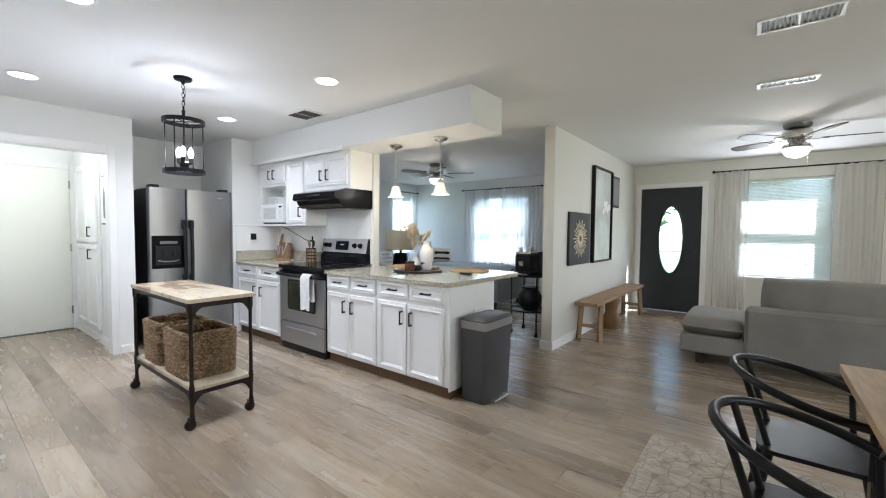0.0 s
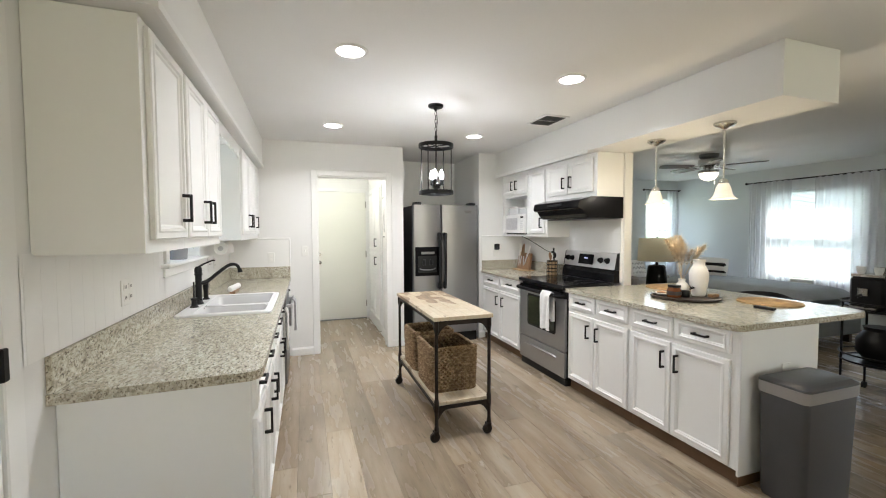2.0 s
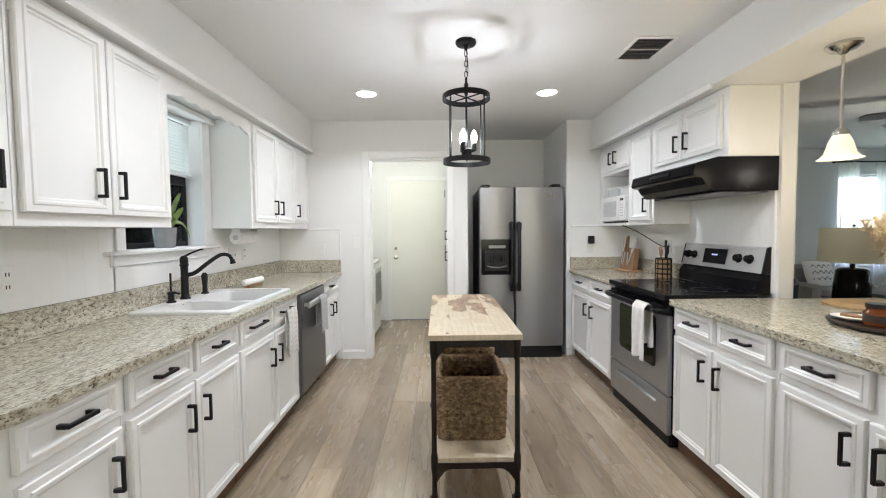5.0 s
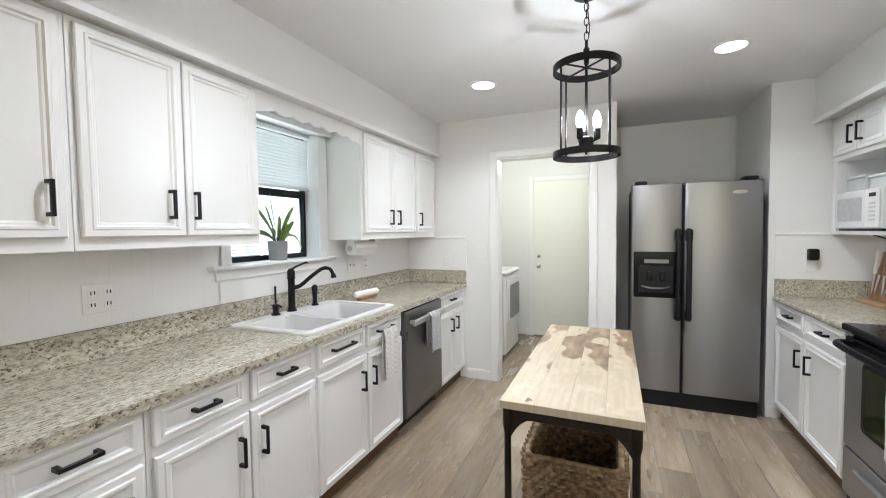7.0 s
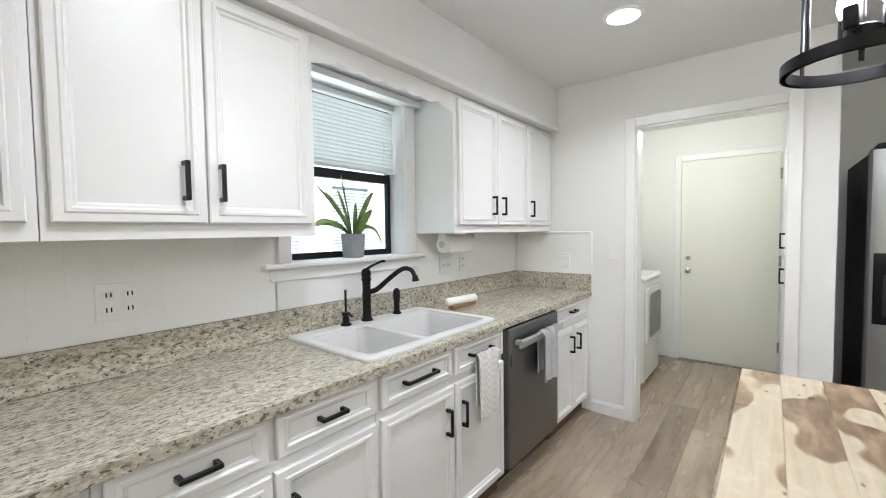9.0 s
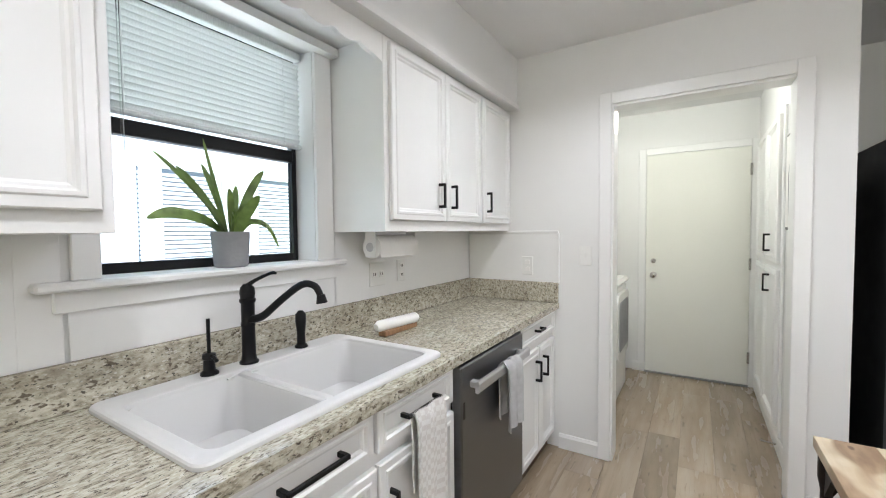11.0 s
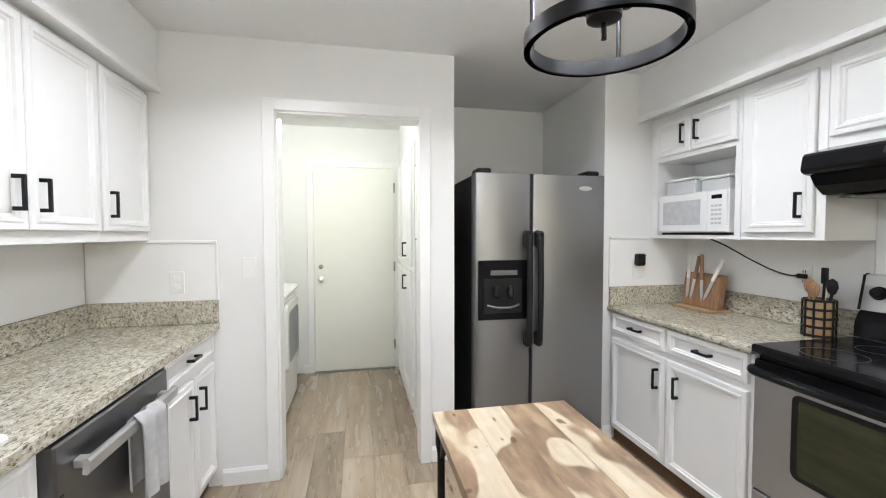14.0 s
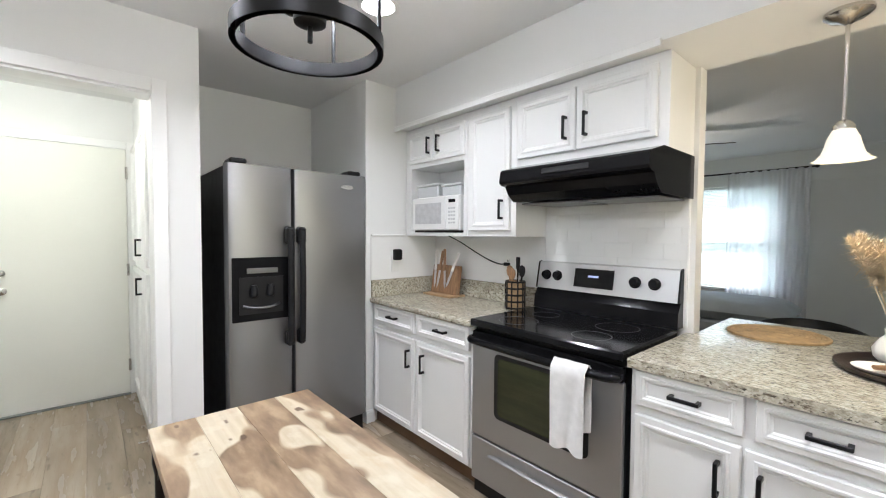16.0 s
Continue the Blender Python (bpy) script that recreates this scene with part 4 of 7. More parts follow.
dw = thing("dishwasher", (-6.08, -0.3, 0), "dark stainless dishwasher under the granite counter", "dishwasher")
part("body", box(nb(), -6.388, -5.772, SINKY + 0.01, -0.05, 0.09, 0.868), SATINBLACK, dw)
part("door", box(nb(), -6.385, -5.775, -0.049, -0.005, 0.115, 0.855, 0.006), DARKSTEEL, dw, "dark brushed steel door")
part("control_strip", box(nb(), -6.38, -5.78, -0.05, -0.018, 0.856, 0.868, 0.002), GLOSSBLACK, dw)
part("toe_kick", box(nb(), -6.388, -5.772, SINKY + 0.01, -0.10, 0.0, 0.09), SATINBLACK, dw)
bm = nb()
prism(bm, [(0.030, 0.757), (0.040, 0.754), (0.047, 0.760), (0.048, 0.790), (0.043, 0.799), (0.032, 0.797)], -6.345, -5.815, "x")
for xx in (-6.325, -5.865):
    box(bm, xx, xx + 0.03, -0.0048, 0.034, 0.764, 0.790, 0.004)
part("handle", bm, BRIGHTSTEEL, dw, "flat brushed steel bar handle")
bm = nb()
for i in range(8):
    box(bm, -5.80, -5.785, -0.0055, -0.0035, 0.66 + i * 0.008, 0.664 + i * 0.008)
part("vent", bm, SATINBLACK, dw)


def hang(name, xs, y_front, y_back, ztop, zf, zb, label, material, s=1, folds=2, amp=0.008):
    """A towel hung over a bar: front and back leaves joined over the top."""
    x0, x1 = xs
    bm = nb()
    n, rows = 22, 12
    for side, y, zl, off in ((1, y_front, zf, 0.0), (-1, y_back, zb, 0.6)):
        ring = []
        for half in (0.0, 0.005):
            grid = []
            for j in range(rows + 1):
                v = j / rows
                z = ztop + (zl - ztop) * v
                row = []
                for i in range(n + 1):
                    u = i / n
                    spread = 1 - 0.10 * v * math.sin(math.pi * 0.8)
                    x = (x0 + x1) / 2 + (u - 0.5) * (x1 - x0) * spread
                    w = amp * (0.3 + v) * math.sin(u * math.pi * 2 * folds + off + 1.2 * v) + 0.003 * math.sin(13 * u + 5 * v)
                    top = (1 - v) ** 30
                    yy = y + s * (w + side * half) + ((y_front + y_back) / 2 - y) * top
                    row.append(bm.verts.new((x, yy, z - 0.006 * math.sin(u * 9 + off) * v)))
                grid.append(row)
            for j in range(rows):
                for i in range(n):
                    bm.faces.new((grid[j][i], grid[j][i + 1], grid[j + 1][i + 1], grid[j + 1][i]))
            ring.append(grid)
        a, b = ring
        for i in range(n):
            bm.faces.new((a[rows][i], a[rows][i + 1], b[rows][i + 1], b[rows][i]))
        for j in range(rows):
            bm.faces.new((a[j][0], a[j + 1][0], b[j + 1][0], b[j][0]))
            bm.faces.new((a[j][n], a[j + 1][n], b[j + 1][n], b[j][n]))
    return tagged(part(name, bm, material, None, label, smooth=70), "", "towel")


hang("dish_towel", (-6.20, -6.045), 0.060, 0.018, 0.806, 0.515, 0.56, "light grey terry towel over the dishwasher handle", GREYCLOTH, 1, 2, 0.010)
hang("dish_towel", (-5.63, -5.47), 0.012, -0.008, 0.808, 0.50, 0.56, "white checked waffle towel hung over the drawer pull", CHECKED, 1, 2, 0.008)

# ---- range, hood ----
rg = thing("range", (-5.595, 2.66, 0), "freestanding stainless electric range with black glass cooktop", "range")
RX0, RX1, RFY = -6.0, -5.19, 2.365
part("body", box(nb(), RX0 + 0.003, RX1 - 0.003, RFY + 0.03, 2.965, 0.02, 0.885), SATINBLACK, rg)
part("cooktop", box(nb(), RX0, RX1, RFY - 0.02, 2.90, 0.886, 0.925, 0.008), GLOSSBLACK, rg, "black ceramic glass cooktop")
for bx, by, r in ((-5.80, 2.50, 0.10), (-5.40, 2.50, 0.085), (-5.80, 2.74, 0.075), (-5.40, 2.74, 0.10)):
    part("burner", lathe(nb(), (bx, by, 0.9252), [(r, 0), (r, 0.0004), (r - 0.003, 0.0004), (r - 0.003, 0)], 40, cap0=False, cap1=False), DARKSTEEL, rg, "thin grey burner ring")
ovd = part("oven_door", box(nb(), RX0 + 0.004, RX1 - 0.004, RFY, RFY + 0.028, 0.315, 0.80, 0.004), STEEL, rg, "brushed steel oven door")
part("door_top", box(nb(), RX0 + 0.004, RX1 - 0.004, RFY - 0.004, RFY + 0.028, 0.801, 0.862, 0.006), GLOSSBLACK, rg, "black door top band")
part("window_frame", prism(nb(), rounded(-5.84, -5.33, 0.445, 0.772, 0.03), RFY - 0.002, RFY - 0.0005, "y"), SATINBLACK, ovd)
part("window", prism(nb(), rounded(-5.815, -5.355, 0.465, 0.752, 0.022), RFY - 0.004, RFY - 0.0025, "y"), OVENGLASS, ovd, "dark oven window with a green reflection in its colour")
bm = tube(nb(), curve([(RX0 + 0.02, RFY, 0.825), (RX0 + 0.03, RFY - 0.04, 0.826), (-5.9, RFY - 0.055, 0.826), (-5.6, RFY - 0.06, 0.826), (-5.3, RFY - 0.055, 0.826), (RX1 - 0.03, RFY - 0.04, 0.826), (RX1 - 0.02, RFY, 0.825)], 4), 0.019, 12, 1.0)
part("handle", bm, GLOSSBLACK, rg, "thick black door handle", smooth=50)
dr = part("drawer", box(nb(), RX0 + 0.004, RX1 - 0.004, RFY, RFY + 0.028, 0.075, 0.305, 0.004), STEEL, rg, "brushed steel warming drawer")
part("handle", tube(nb(), curve([(-5.87, RFY, 0.235), (-5.80, RFY - 0.014, 0.247), (-5.595, RFY - 0.018, 0.25), (-5.39, RFY - 0.014, 0.247), (-5.32, RFY, 0.235)], 5), 0.013, 8, 0.6), STEEL, dr, smooth=50)
part("base", box(nb(), RX0 + 0.01, RX1 - 0.01, RFY + 0.02, 2.9, 0.0, 0.07), SATINBLACK, rg)
bm = nb()
quadstrip(bm, [[(x, 2.90, 0.926), (x, 2.905, 1.0), (x, 2.935, 1.045), (x, 2.968, 1.045), (x, 2.968, 0.926)] for x in (RX0 + 0.002, RX1 - 0.002)])
part("backguard_foot", bm, GLOSSBLACK, rg, "black lower backguard")
bm = nb()
quadstrip(bm, [[(x, 2.918, 1.046), (x, 2.948, 1.198), (x, 2.968, 1.205), (x, 2.968, 1.046)] for x in (RX0 + 0.012, RX1 - 0.012)])
bg = part("backguard", bm, BRIGHTSTEEL, rg, "brushed steel control panel")
for xs in ((RX0 + 0.002, RX0 + 0.011), (RX1 - 0.011, RX1 - 0.002)):
    bm = nb()
    quadstrip(bm, [[(x, 2.916, 1.046), (x, 2.946, 1.20), (x, 2.968, 1.207), (x, 2.968, 1.046)] for x in xs])
    part("end_cap", bm, SATINBLACK, rg)
tilt = Matrix.Rotation(radians(90 - 11), 4, "X")
for kx in (-5.93, -5.855, -5.405, -5.31):
    m = Matrix.Translation((kx, 2.933, 1.125)) @ tilt
    kb = part("knob", lathe(nb(), (0, 0, 0), [(0.030, 0), (0.030, 0.004), (0.024, 0.006), (0.022, 0.026), (0.019, 0.03)], 20, m), GLOSSBLACK, bg, "round black knob", smooth=40)
mm = Matrix.Translation((-5.63, 2.932, 1.125)) @ tilt
part("clock", box(nb(), -0.115, 0.115, -0.052, 0.052, 0.0, 0.004, 0.002, mm), GLOSSBLACK, bg, "black clock display")
part("digits", box(nb(), -0.03, 0.03, 0.005, 0.016, 0.0042, 0.0048, 0, mm), CLOCK, bg, "dim blue clock digits")
hang("dish_towel", (-5.455, -5.30), 2.278, 2.33, 0.858, 0.50, 0.58, "white ribbed towel over the oven handle", TOWEL, -1, 1.2, 0.006)

hd = thing("range_hood", (-5.545, 2.73, 1.527), "glossy black under-cabinet range hood", "range hood")
bm = nb()
HX0, HX1 = -5.925, -5.165
prof = [(2.976, 1.535), (2.60, 1.54), (2.555, 1.575), (2.53, 1.615), (2.50, 1.62), (2.485, 1.628), (2.48, 1.64), (2.49, 1.69), (2.50, 1.70), (2.62, 1.733), (2.976, 1.733)]
quadstrip(bm, [[(x, y, z) for y, z in prof] for x in (HX0, HX1)])
part("shell", bm, GLOSSBLACK, hd)
part("filter", box(nb(), -5.90, -5.56, 2.64, 2.94, 1.527, 1.534, 0.002), DARKSTEEL, hd, "metal mesh filter")
part("filter", box(nb(), -5.53, -5.19, 2.64, 2.94, 1.527, 1.534, 0.002), DARKSTEEL, hd, "metal mesh filter")
mm = Matrix.Translation((0, 2.4835, 1.667)) @ Matrix.Rotation(radians(-11), 4, "X")
part("switch_strip", box(nb(), -5.66, -5.42, -0.004, 0.0, -0.012, 0.012, 0.001, mm), SATINBLACK, hd)

# ---- refrigerator ----
fr = thing("refrigerator", (-7.35, 1.845, 0), "side-by-side stainless refrigerator with black sides and handles", "refrigerator")
GY0, GY1, GX = 1.415, 2.275, -6.925
part("body", box(nb(), -7.78, -7.005, GY0 + 0.005, GY1 - 0.005, 0.03, 1.74, 0.004), SATINBLACK, fr, "black textured case")
SPLIT = 1.775
for ya, yb, nm in ((GY0, SPLIT - 0.004, "freezer_door"), (SPLIT + 0.004, GY1, "fridge_door")):
    d = part(nm, prism(nb(), [(-7.0, ya), (-6.95, ya), (-6.932, ya + 0.008), (GX, ya + 0.03), (GX, yb - 0.03), (-6.932, yb - 0.008), (-6.95, yb), (-7.0, yb)][::-1], 0.13, 1.745), FRIDGE, fr, "brushed steel door", smooth=30)
    part("edge_trim", box(nb(), -7.0, -6.945, ya + 0.002, yb - 0.002, 1.7455, 1.75, 0.001), SATINBLACK, d)
    hy = SPLIT - 0.035 if nm == "freezer_door" else SPLIT + 0.035
    bm = tube(nb(), curve([(GX, hy, 1.39), (GX + 0.045, hy, 1.375), (GX + 0.052, hy, 1.30), (GX + 0.06, hy, 1.05), (GX + 0.052, hy, 0.80), (GX + 0.045, hy, 0.73), (GX, hy, 0.715)], 5), 0.019, 10, 0.8)
    h = part("handle", bm, SATINBLACK, d, "long black handle", smooth=50)
    part("grip_end", box(nb(), GX + 0.001, GX + 0.06, hy - 0.024, hy + 0.024, 1.30, 1.40, 0.012), SATINBLACK, h)
    part("grip_end", box(nb(), GX + 0.001, GX + 0.055, hy - 0.022, hy + 0.022, 0.70, 0.79, 0.012), SATINBLACK, h)
    part("logo_plate" if nm == "fridge_door" else "grip_badge", (prism(nb(), [(2.13 + 0.045 * math.cos(a / 8 * math.pi), 1.665 + 0.014 * math.sin(a / 8 * math.pi)) for a in range(16)], GX + 0.0005, GX + 0.003, "x") if nm == "fridge_door" else box(nb(), GX + 0.0605, GX + 0.063, hy - 0.01, hy + 0.01, 1.18, 1.20)), CHROME, d, "small oval chrome badge" if nm == "fridge_door" else "")
dp = part("dispenser", box(nb(), GX - 0.004, GX + 0.006, 1.435, 1.748, 0.865, 1.225, 0.004), GLOSSBLACK, fr, "black ice and water dispenser")
part("control_pad", box(nb(), GX + 0.006, GX + 0.010, 1.51, 1.68, 1.135, 1.165, 0.002), DARKSTEEL, dp)
for yy in (1.545, 1.635):
    part("paddle", lathe(nb(), (GX + 0.016, yy, 1.0), [(0.012, 0), (0.022, 0.01), (0.022, 0.05), (0.014, 0.07)], 12), SATINBLACK, dp, smooth=40)
part("recess", box(nb(), GX + 0.006, GX + 0.0075, 1.47, 1.71, 0.905, 1.115, 0.0), SATINBLACK, dp)
part("drip_tray", tube(nb(), curve([(GX + 0.008, 1.49, 0.955), (GX + 0.03, 1.54, 0.945), (GX + 0.034, 1.59, 0.943), (GX + 0.03, 1.64, 0.945), (GX + 0.008, 1.69, 0.955)]), 0.007, 8), DARKSTEEL, dp, smooth=40)
for yy in (GY0 + 0.07, GY1 - 0.07):
    part("hinge_cover", box(nb(), -7.08, -6.96, yy - 0.045, yy + 0.045, 1.7505, 1.78, 0.008), SATINBLACK, fr, "black hinge cover")
part("kick_grille", box(nb(), -7.0, -6.955, GY0 + 0.01, GY1 - 0.01, 0.0, 0.12, 0.004), SATINBLACK, fr, "black kick grille")

# ---- rolling cart with baskets ----
ct = thing("rolling_cart", (-5.21, 1.17, 0), "iron-framed kitchen cart with wooden top on casters", "cart")
KX0, KX1, KY0, KY1, KT = -5.79, -4.635, 0.955, 1.385, 0.85
nbd = 4
for i in range(nbd):
    ya, yb = KY0 + (KY1 - KY0) * i / nbd, KY0 + (KY1 - KY0) * (i + 1) / nbd
    part("top_board", box(nb(), KX0, KX1, ya, yb, KT - 0.026, KT, 0.0012), SLAB, ct, "pale acacia board with brown heartwood")
for i in range(nbd):
    ya, yb = KY0 + 0.02 + (KY1 - KY0 - 0.04) * i / nbd, KY0 + 0.02 + (KY1 - KY0 - 0.04) * (i + 1) / nbd
    part("shelf_board", box(nb(), KX0 + 0.02, KX1 - 0.02, ya, yb, 0.245, 0.268, 0.0012), SLAB, ct, "pale acacia shelf board")
for lx in (KX0 + 0.022, KX1 - 0.022):
    for ly in (KY0 + 0.022, KY1 - 0.022):
        lg = part("leg", lathe(nb(), (lx, ly, 0.075), [(0.014, 0), (0.017, 0.01), (0.013, 0.03), (0.012, 0.12), (0.017, 0.14), (0.017, 0.20), (0.0125, 0.22), (0.0115, 0.66), (0.017, 0.69), (0.017, 0.748)], 12), IRON, ct, smooth=35)
        bm = nb()
        lathe(bm, (0, 0, 0), [(0.010, -0.013), (0.030, -0.013), (0.034, -0.008), (0.034, 0.008), (0.030, 0.013), (0.010, 0.013)], 18, Matrix.Translation((lx, ly - 0.012, 0.034)) @ Matrix.Rotation(radians(90), 4, "Y"))
        part("caster", bm, IRON, ct, "iron caster wheel", smooth=35)
        bm = nb()
        for dx in (-0.017, 0.017):
            box(bm, lx + dx - 0.002, lx + dx + 0.002, ly - 0.022, ly + 0.01, 0.03, 0.078)
        box(bm, lx - 0.019, lx + 0.019, ly - 0.018, ly + 0.012, 0.072, 0.078)
        part("caster_fork", bm, IRON, ct)


def apron(z0, z1, along, a, b, fixed, drop):
    """A rail with curved brackets at its ends."""
    n = 20
    top, low = [], []
    for i in range(n + 1):
        u = i / n
        d = min(u, 1 - u) * (b - a)
        zz = z0 - drop * max(0, 1 - d / drop) ** 2
        top.append((a + (b - a) * u, z1))
        low.append((a + (b - a) * u, zz))
    return prism(nb(), low + top[::-1], fixed - 0.006, fixed + 0.006, along)


for z0, z1 in ((0.79, 0.822), (0.218, 0.244)):
    for ly in (KY0 + 0.022, KY1 - 0.022):
        part("rail", apron(z0, z1, "y", KX0 + 0.03, KX1 - 0.03, ly, 0.07), IRON, ct, "iron rail with curved brackets")
    for lx in (KX0 + 0.022, KX1 - 0.022):
        part("rail", apron(z0, z1, "x", KY0 + 0.03, KY1 - 0.03, lx, 0.07), IRON, ct, "iron rail with curved brackets")


def basket(cx, cy, z, sx, sy, h):
    """A rectangular basket of twisted seagrass ropes, open at the top."""
    b = thing("basket", (cx, cy, z), "woven brown seagrass basket, empty, on the cart shelf", "basket", "seagrass baskets")
    rows = int(h / 0.0175)
    segs = 88
    for wall, (ins, nm) in enumerate(((0.0, "weave"), (0.012, "lining"))):
        bm = nb()
        base = rounded(cx - sx / 2 + ins, cx + sx / 2 - ins, cy - sy / 2 + ins, cy + sy / 2 - ins, 0.045 - ins, 6)
        per = []
        for i in range(len(base)):
            a, c = Vector((*base[i], 0)), Vector((*base[(i + 1) % len(base)], 0))
            per.append((a, (c - a).length))
        total = sum(l for _, l in per)
        pts = []
        for k in range(segs):
            d = total * k / segs
            i = 0
            while d > per[i][1]:
                d -= per[i][1]
                i += 1
            a, l = per[i]
            c = per[(i + 1) % len(per)][0]
            p = a + (c - a) * (d / max(l, 1e-6))
            pts.append(p)
        rings = []
        for r in range(rows):
            zz = z + 0.0175 * (r + 0.5)
            taper = 1.0 - 0.05 * (1 - r / rows)
            for q in range(4):
                ang = -math.pi / 2 + math.pi * q / 3
                ring = []
                for k, p in enumerate(pts):
                    out = (p - Vector((cx, cy, 0)))
                    nrm = Vector((out.x / sx, out.y / sy, 0)).normalized()
                    wob = math.sin(math.pi * (k + r)) if False else (1 if (k + r) % 2 else -1)
                    o = 0.010 * math.cos(ang) * (1.0 + 0.45 * wob) + 0.004 * wob
                    pp = Vector((cx, cy, 0)) + out * taper + nrm * (o if wall == 0 else -o)
                    ring.append((pp.x, pp.y, zz + 0.0087 * math.sin(ang) + 0.0035 * wob))
                rings.append(ring)
        quadstrip(bm, rings, True, wall == 0, False)
        part(nm, bm, SEAGRASS, b, smooth=45)
    top = [(p.x, p.y, z + rows * 0.0175) for p in pts]
    bm = nb()
    vs = []
    for k in range(segs + 1):
        vs.append(Vector(top[k % segs]) + Vector((0, 0, 0.002 * math.sin(k * 2.2))))
    tube(bm, vs, 0.011, 7)
    part("rim", bm, SEAGRASS, b, "thick twisted rim", smooth=80)


basket(-5.00, 1.165, 0.269, 0.40, 0.345, 0.32)
basket(-5.47, 1.165, 0.269, 0.36, 0.345, 0.32)

# ---- ceiling fixtures ----
for cx, cy in CANS:
    c = thing("recessed_light", (cx, cy, CEIL), "lit round white recessed ceiling light", "ceiling light", "recessed lights")
    part("trim_ring", lathe(nb(), (cx, cy, CEIL), [(0.098, -0.0005), (0.098, -0.004), (0.092, -0.009), (0.078, -0.009), (0.076, -0.0005)], 32), TRIM, c, smooth=40)
    part("diffuser", lathe(nb(), (cx, cy, CEIL), [(0.075, -0.001), (0.075, -0.006), (0.04, -0.009), (0.004, -0.010)], 32), CANGLOW, c, "glowing white diffuser", smooth=60)

lx, ly = LANTERN
ln = thing("lantern_pendant", (lx, ly, 1.72), "black cylindrical cage lantern with three lit candle bulbs", "pendant light")
part("canopy", lathe(nb(), (lx, ly, CEIL), [(0.062, -0.0005), (0.062, -0.012), (0.056, -0.020), (0.02, -0.024), (0.008, -0.05)], 28), BLACK, ln, smooth=40)
for k in range(5):
    z0 = 2.372 - k * 0.031
    pts = []
    for i in range(13):
        a = 2 * math.pi * i / 12
        u, w = 0.0095 * math.cos(a), 0.0195 * math.sin(a)
        pts.append((lx + (u if k % 2 else 0), ly + (0 if k % 2 else u), z0 + w))
    part("chain_link", tube(nb(), pts, 0.0024, 6), BLACK, ln, smooth=60)
part("stem", cyl(nb(), (lx, ly, 2.20), (lx, ly, 1.80), 0.006), BLACK, ln, smooth=40)
part("collar", lathe(nb(), (lx, ly, 2.128), [(0.011, 0), (0.011, 0.05), (0.013, 0.054), (0.013, 0.064), (0.007, 0.072), (0.007, 0.10)], 16), BLACK, ln, smooth=40)
part("cord", tube(nb(), curve([(lx + 0.004, ly, 2.40), (lx + 0.016, ly + 0.008, 2.33), (lx - 0.008, ly + 0.012, 2.27), (lx + 0.002, ly, 2.21)], 5), 0.0022, 6), SATINBLACK, ln, smooth=60)
LR = 0.142
for z0 in (1.722, 2.098):
    part("hoop", lathe(nb(), (lx, ly, z0), [(LR, 0), (LR, 0.028), (LR - 0.012, 0.028), (LR - 0.012, 0)], 48, cap0=False, cap1=False), BLACK, ln, "flat black iron hoop", smooth=40)
for k in range(4):
    a = radians(45 + 90 * k)
    c, s = math.cos(a), math.sin(a)
    part("upright", cyl(nb(), (lx + (LR - 0.006) * c, ly + (LR - 0.006) * s, 1.735), (lx + (LR - 0.006) * c, ly + (LR - 0.006) * s, 2.115), 0.0045, n=8), BLACK, ln, smooth=40)
    part("arm", cyl(nb(), (lx + (LR - 0.008) * c, ly + (LR - 0.008) * s, 2.112), (lx, ly, 2.112), 0.0045, n=8), BLACK, ln, smooth=60)
part("hub", lathe(nb(), (lx, ly, 1.765), [(0.012, 0), (0.030, 0.006), (0.031, 0.012), (0.031, 0.040), (0.026, 0.045), (0.010, 0.05)], 24), BLACK, ln, smooth=40)
part("drop_rod", cyl(nb(), (lx, ly, 1.735), (lx, ly, 1.768), 0.005, n=10), BLACK, ln, smooth=40)
for k in range(3):
    a = radians(90 + 120 * k)
    bx, by = lx + 0.045 * math.cos(a), ly + 0.045 * math.sin(a)
    part("socket_arm", tube(nb(), [(lx, ly, 1.795), ((lx + bx) / 2, (ly + by) / 2, 1.788), (bx, by, 1.80)], 0.005, 8), BLACK, ln, smooth=60)
    so_ = part("socket", lathe(nb(), (bx, by, 1.795), [(0.006, 0), (0.013, 0.004), (0.0145, 0.008), (0.0145, 0.05)], 14), BLACK, ln, smooth=40)
    b = part("bulb", lathe(nb(), (bx, by, 1.846), [(0.009, 0), (0.014, 0.010), (0.018, 0.028), (0.0165, 0.046), (0.009, 0.064), (0.002, 0.075)], 14), BULB, so_, "lit candle bulb", smooth=60)
    b.visible_shadow = False

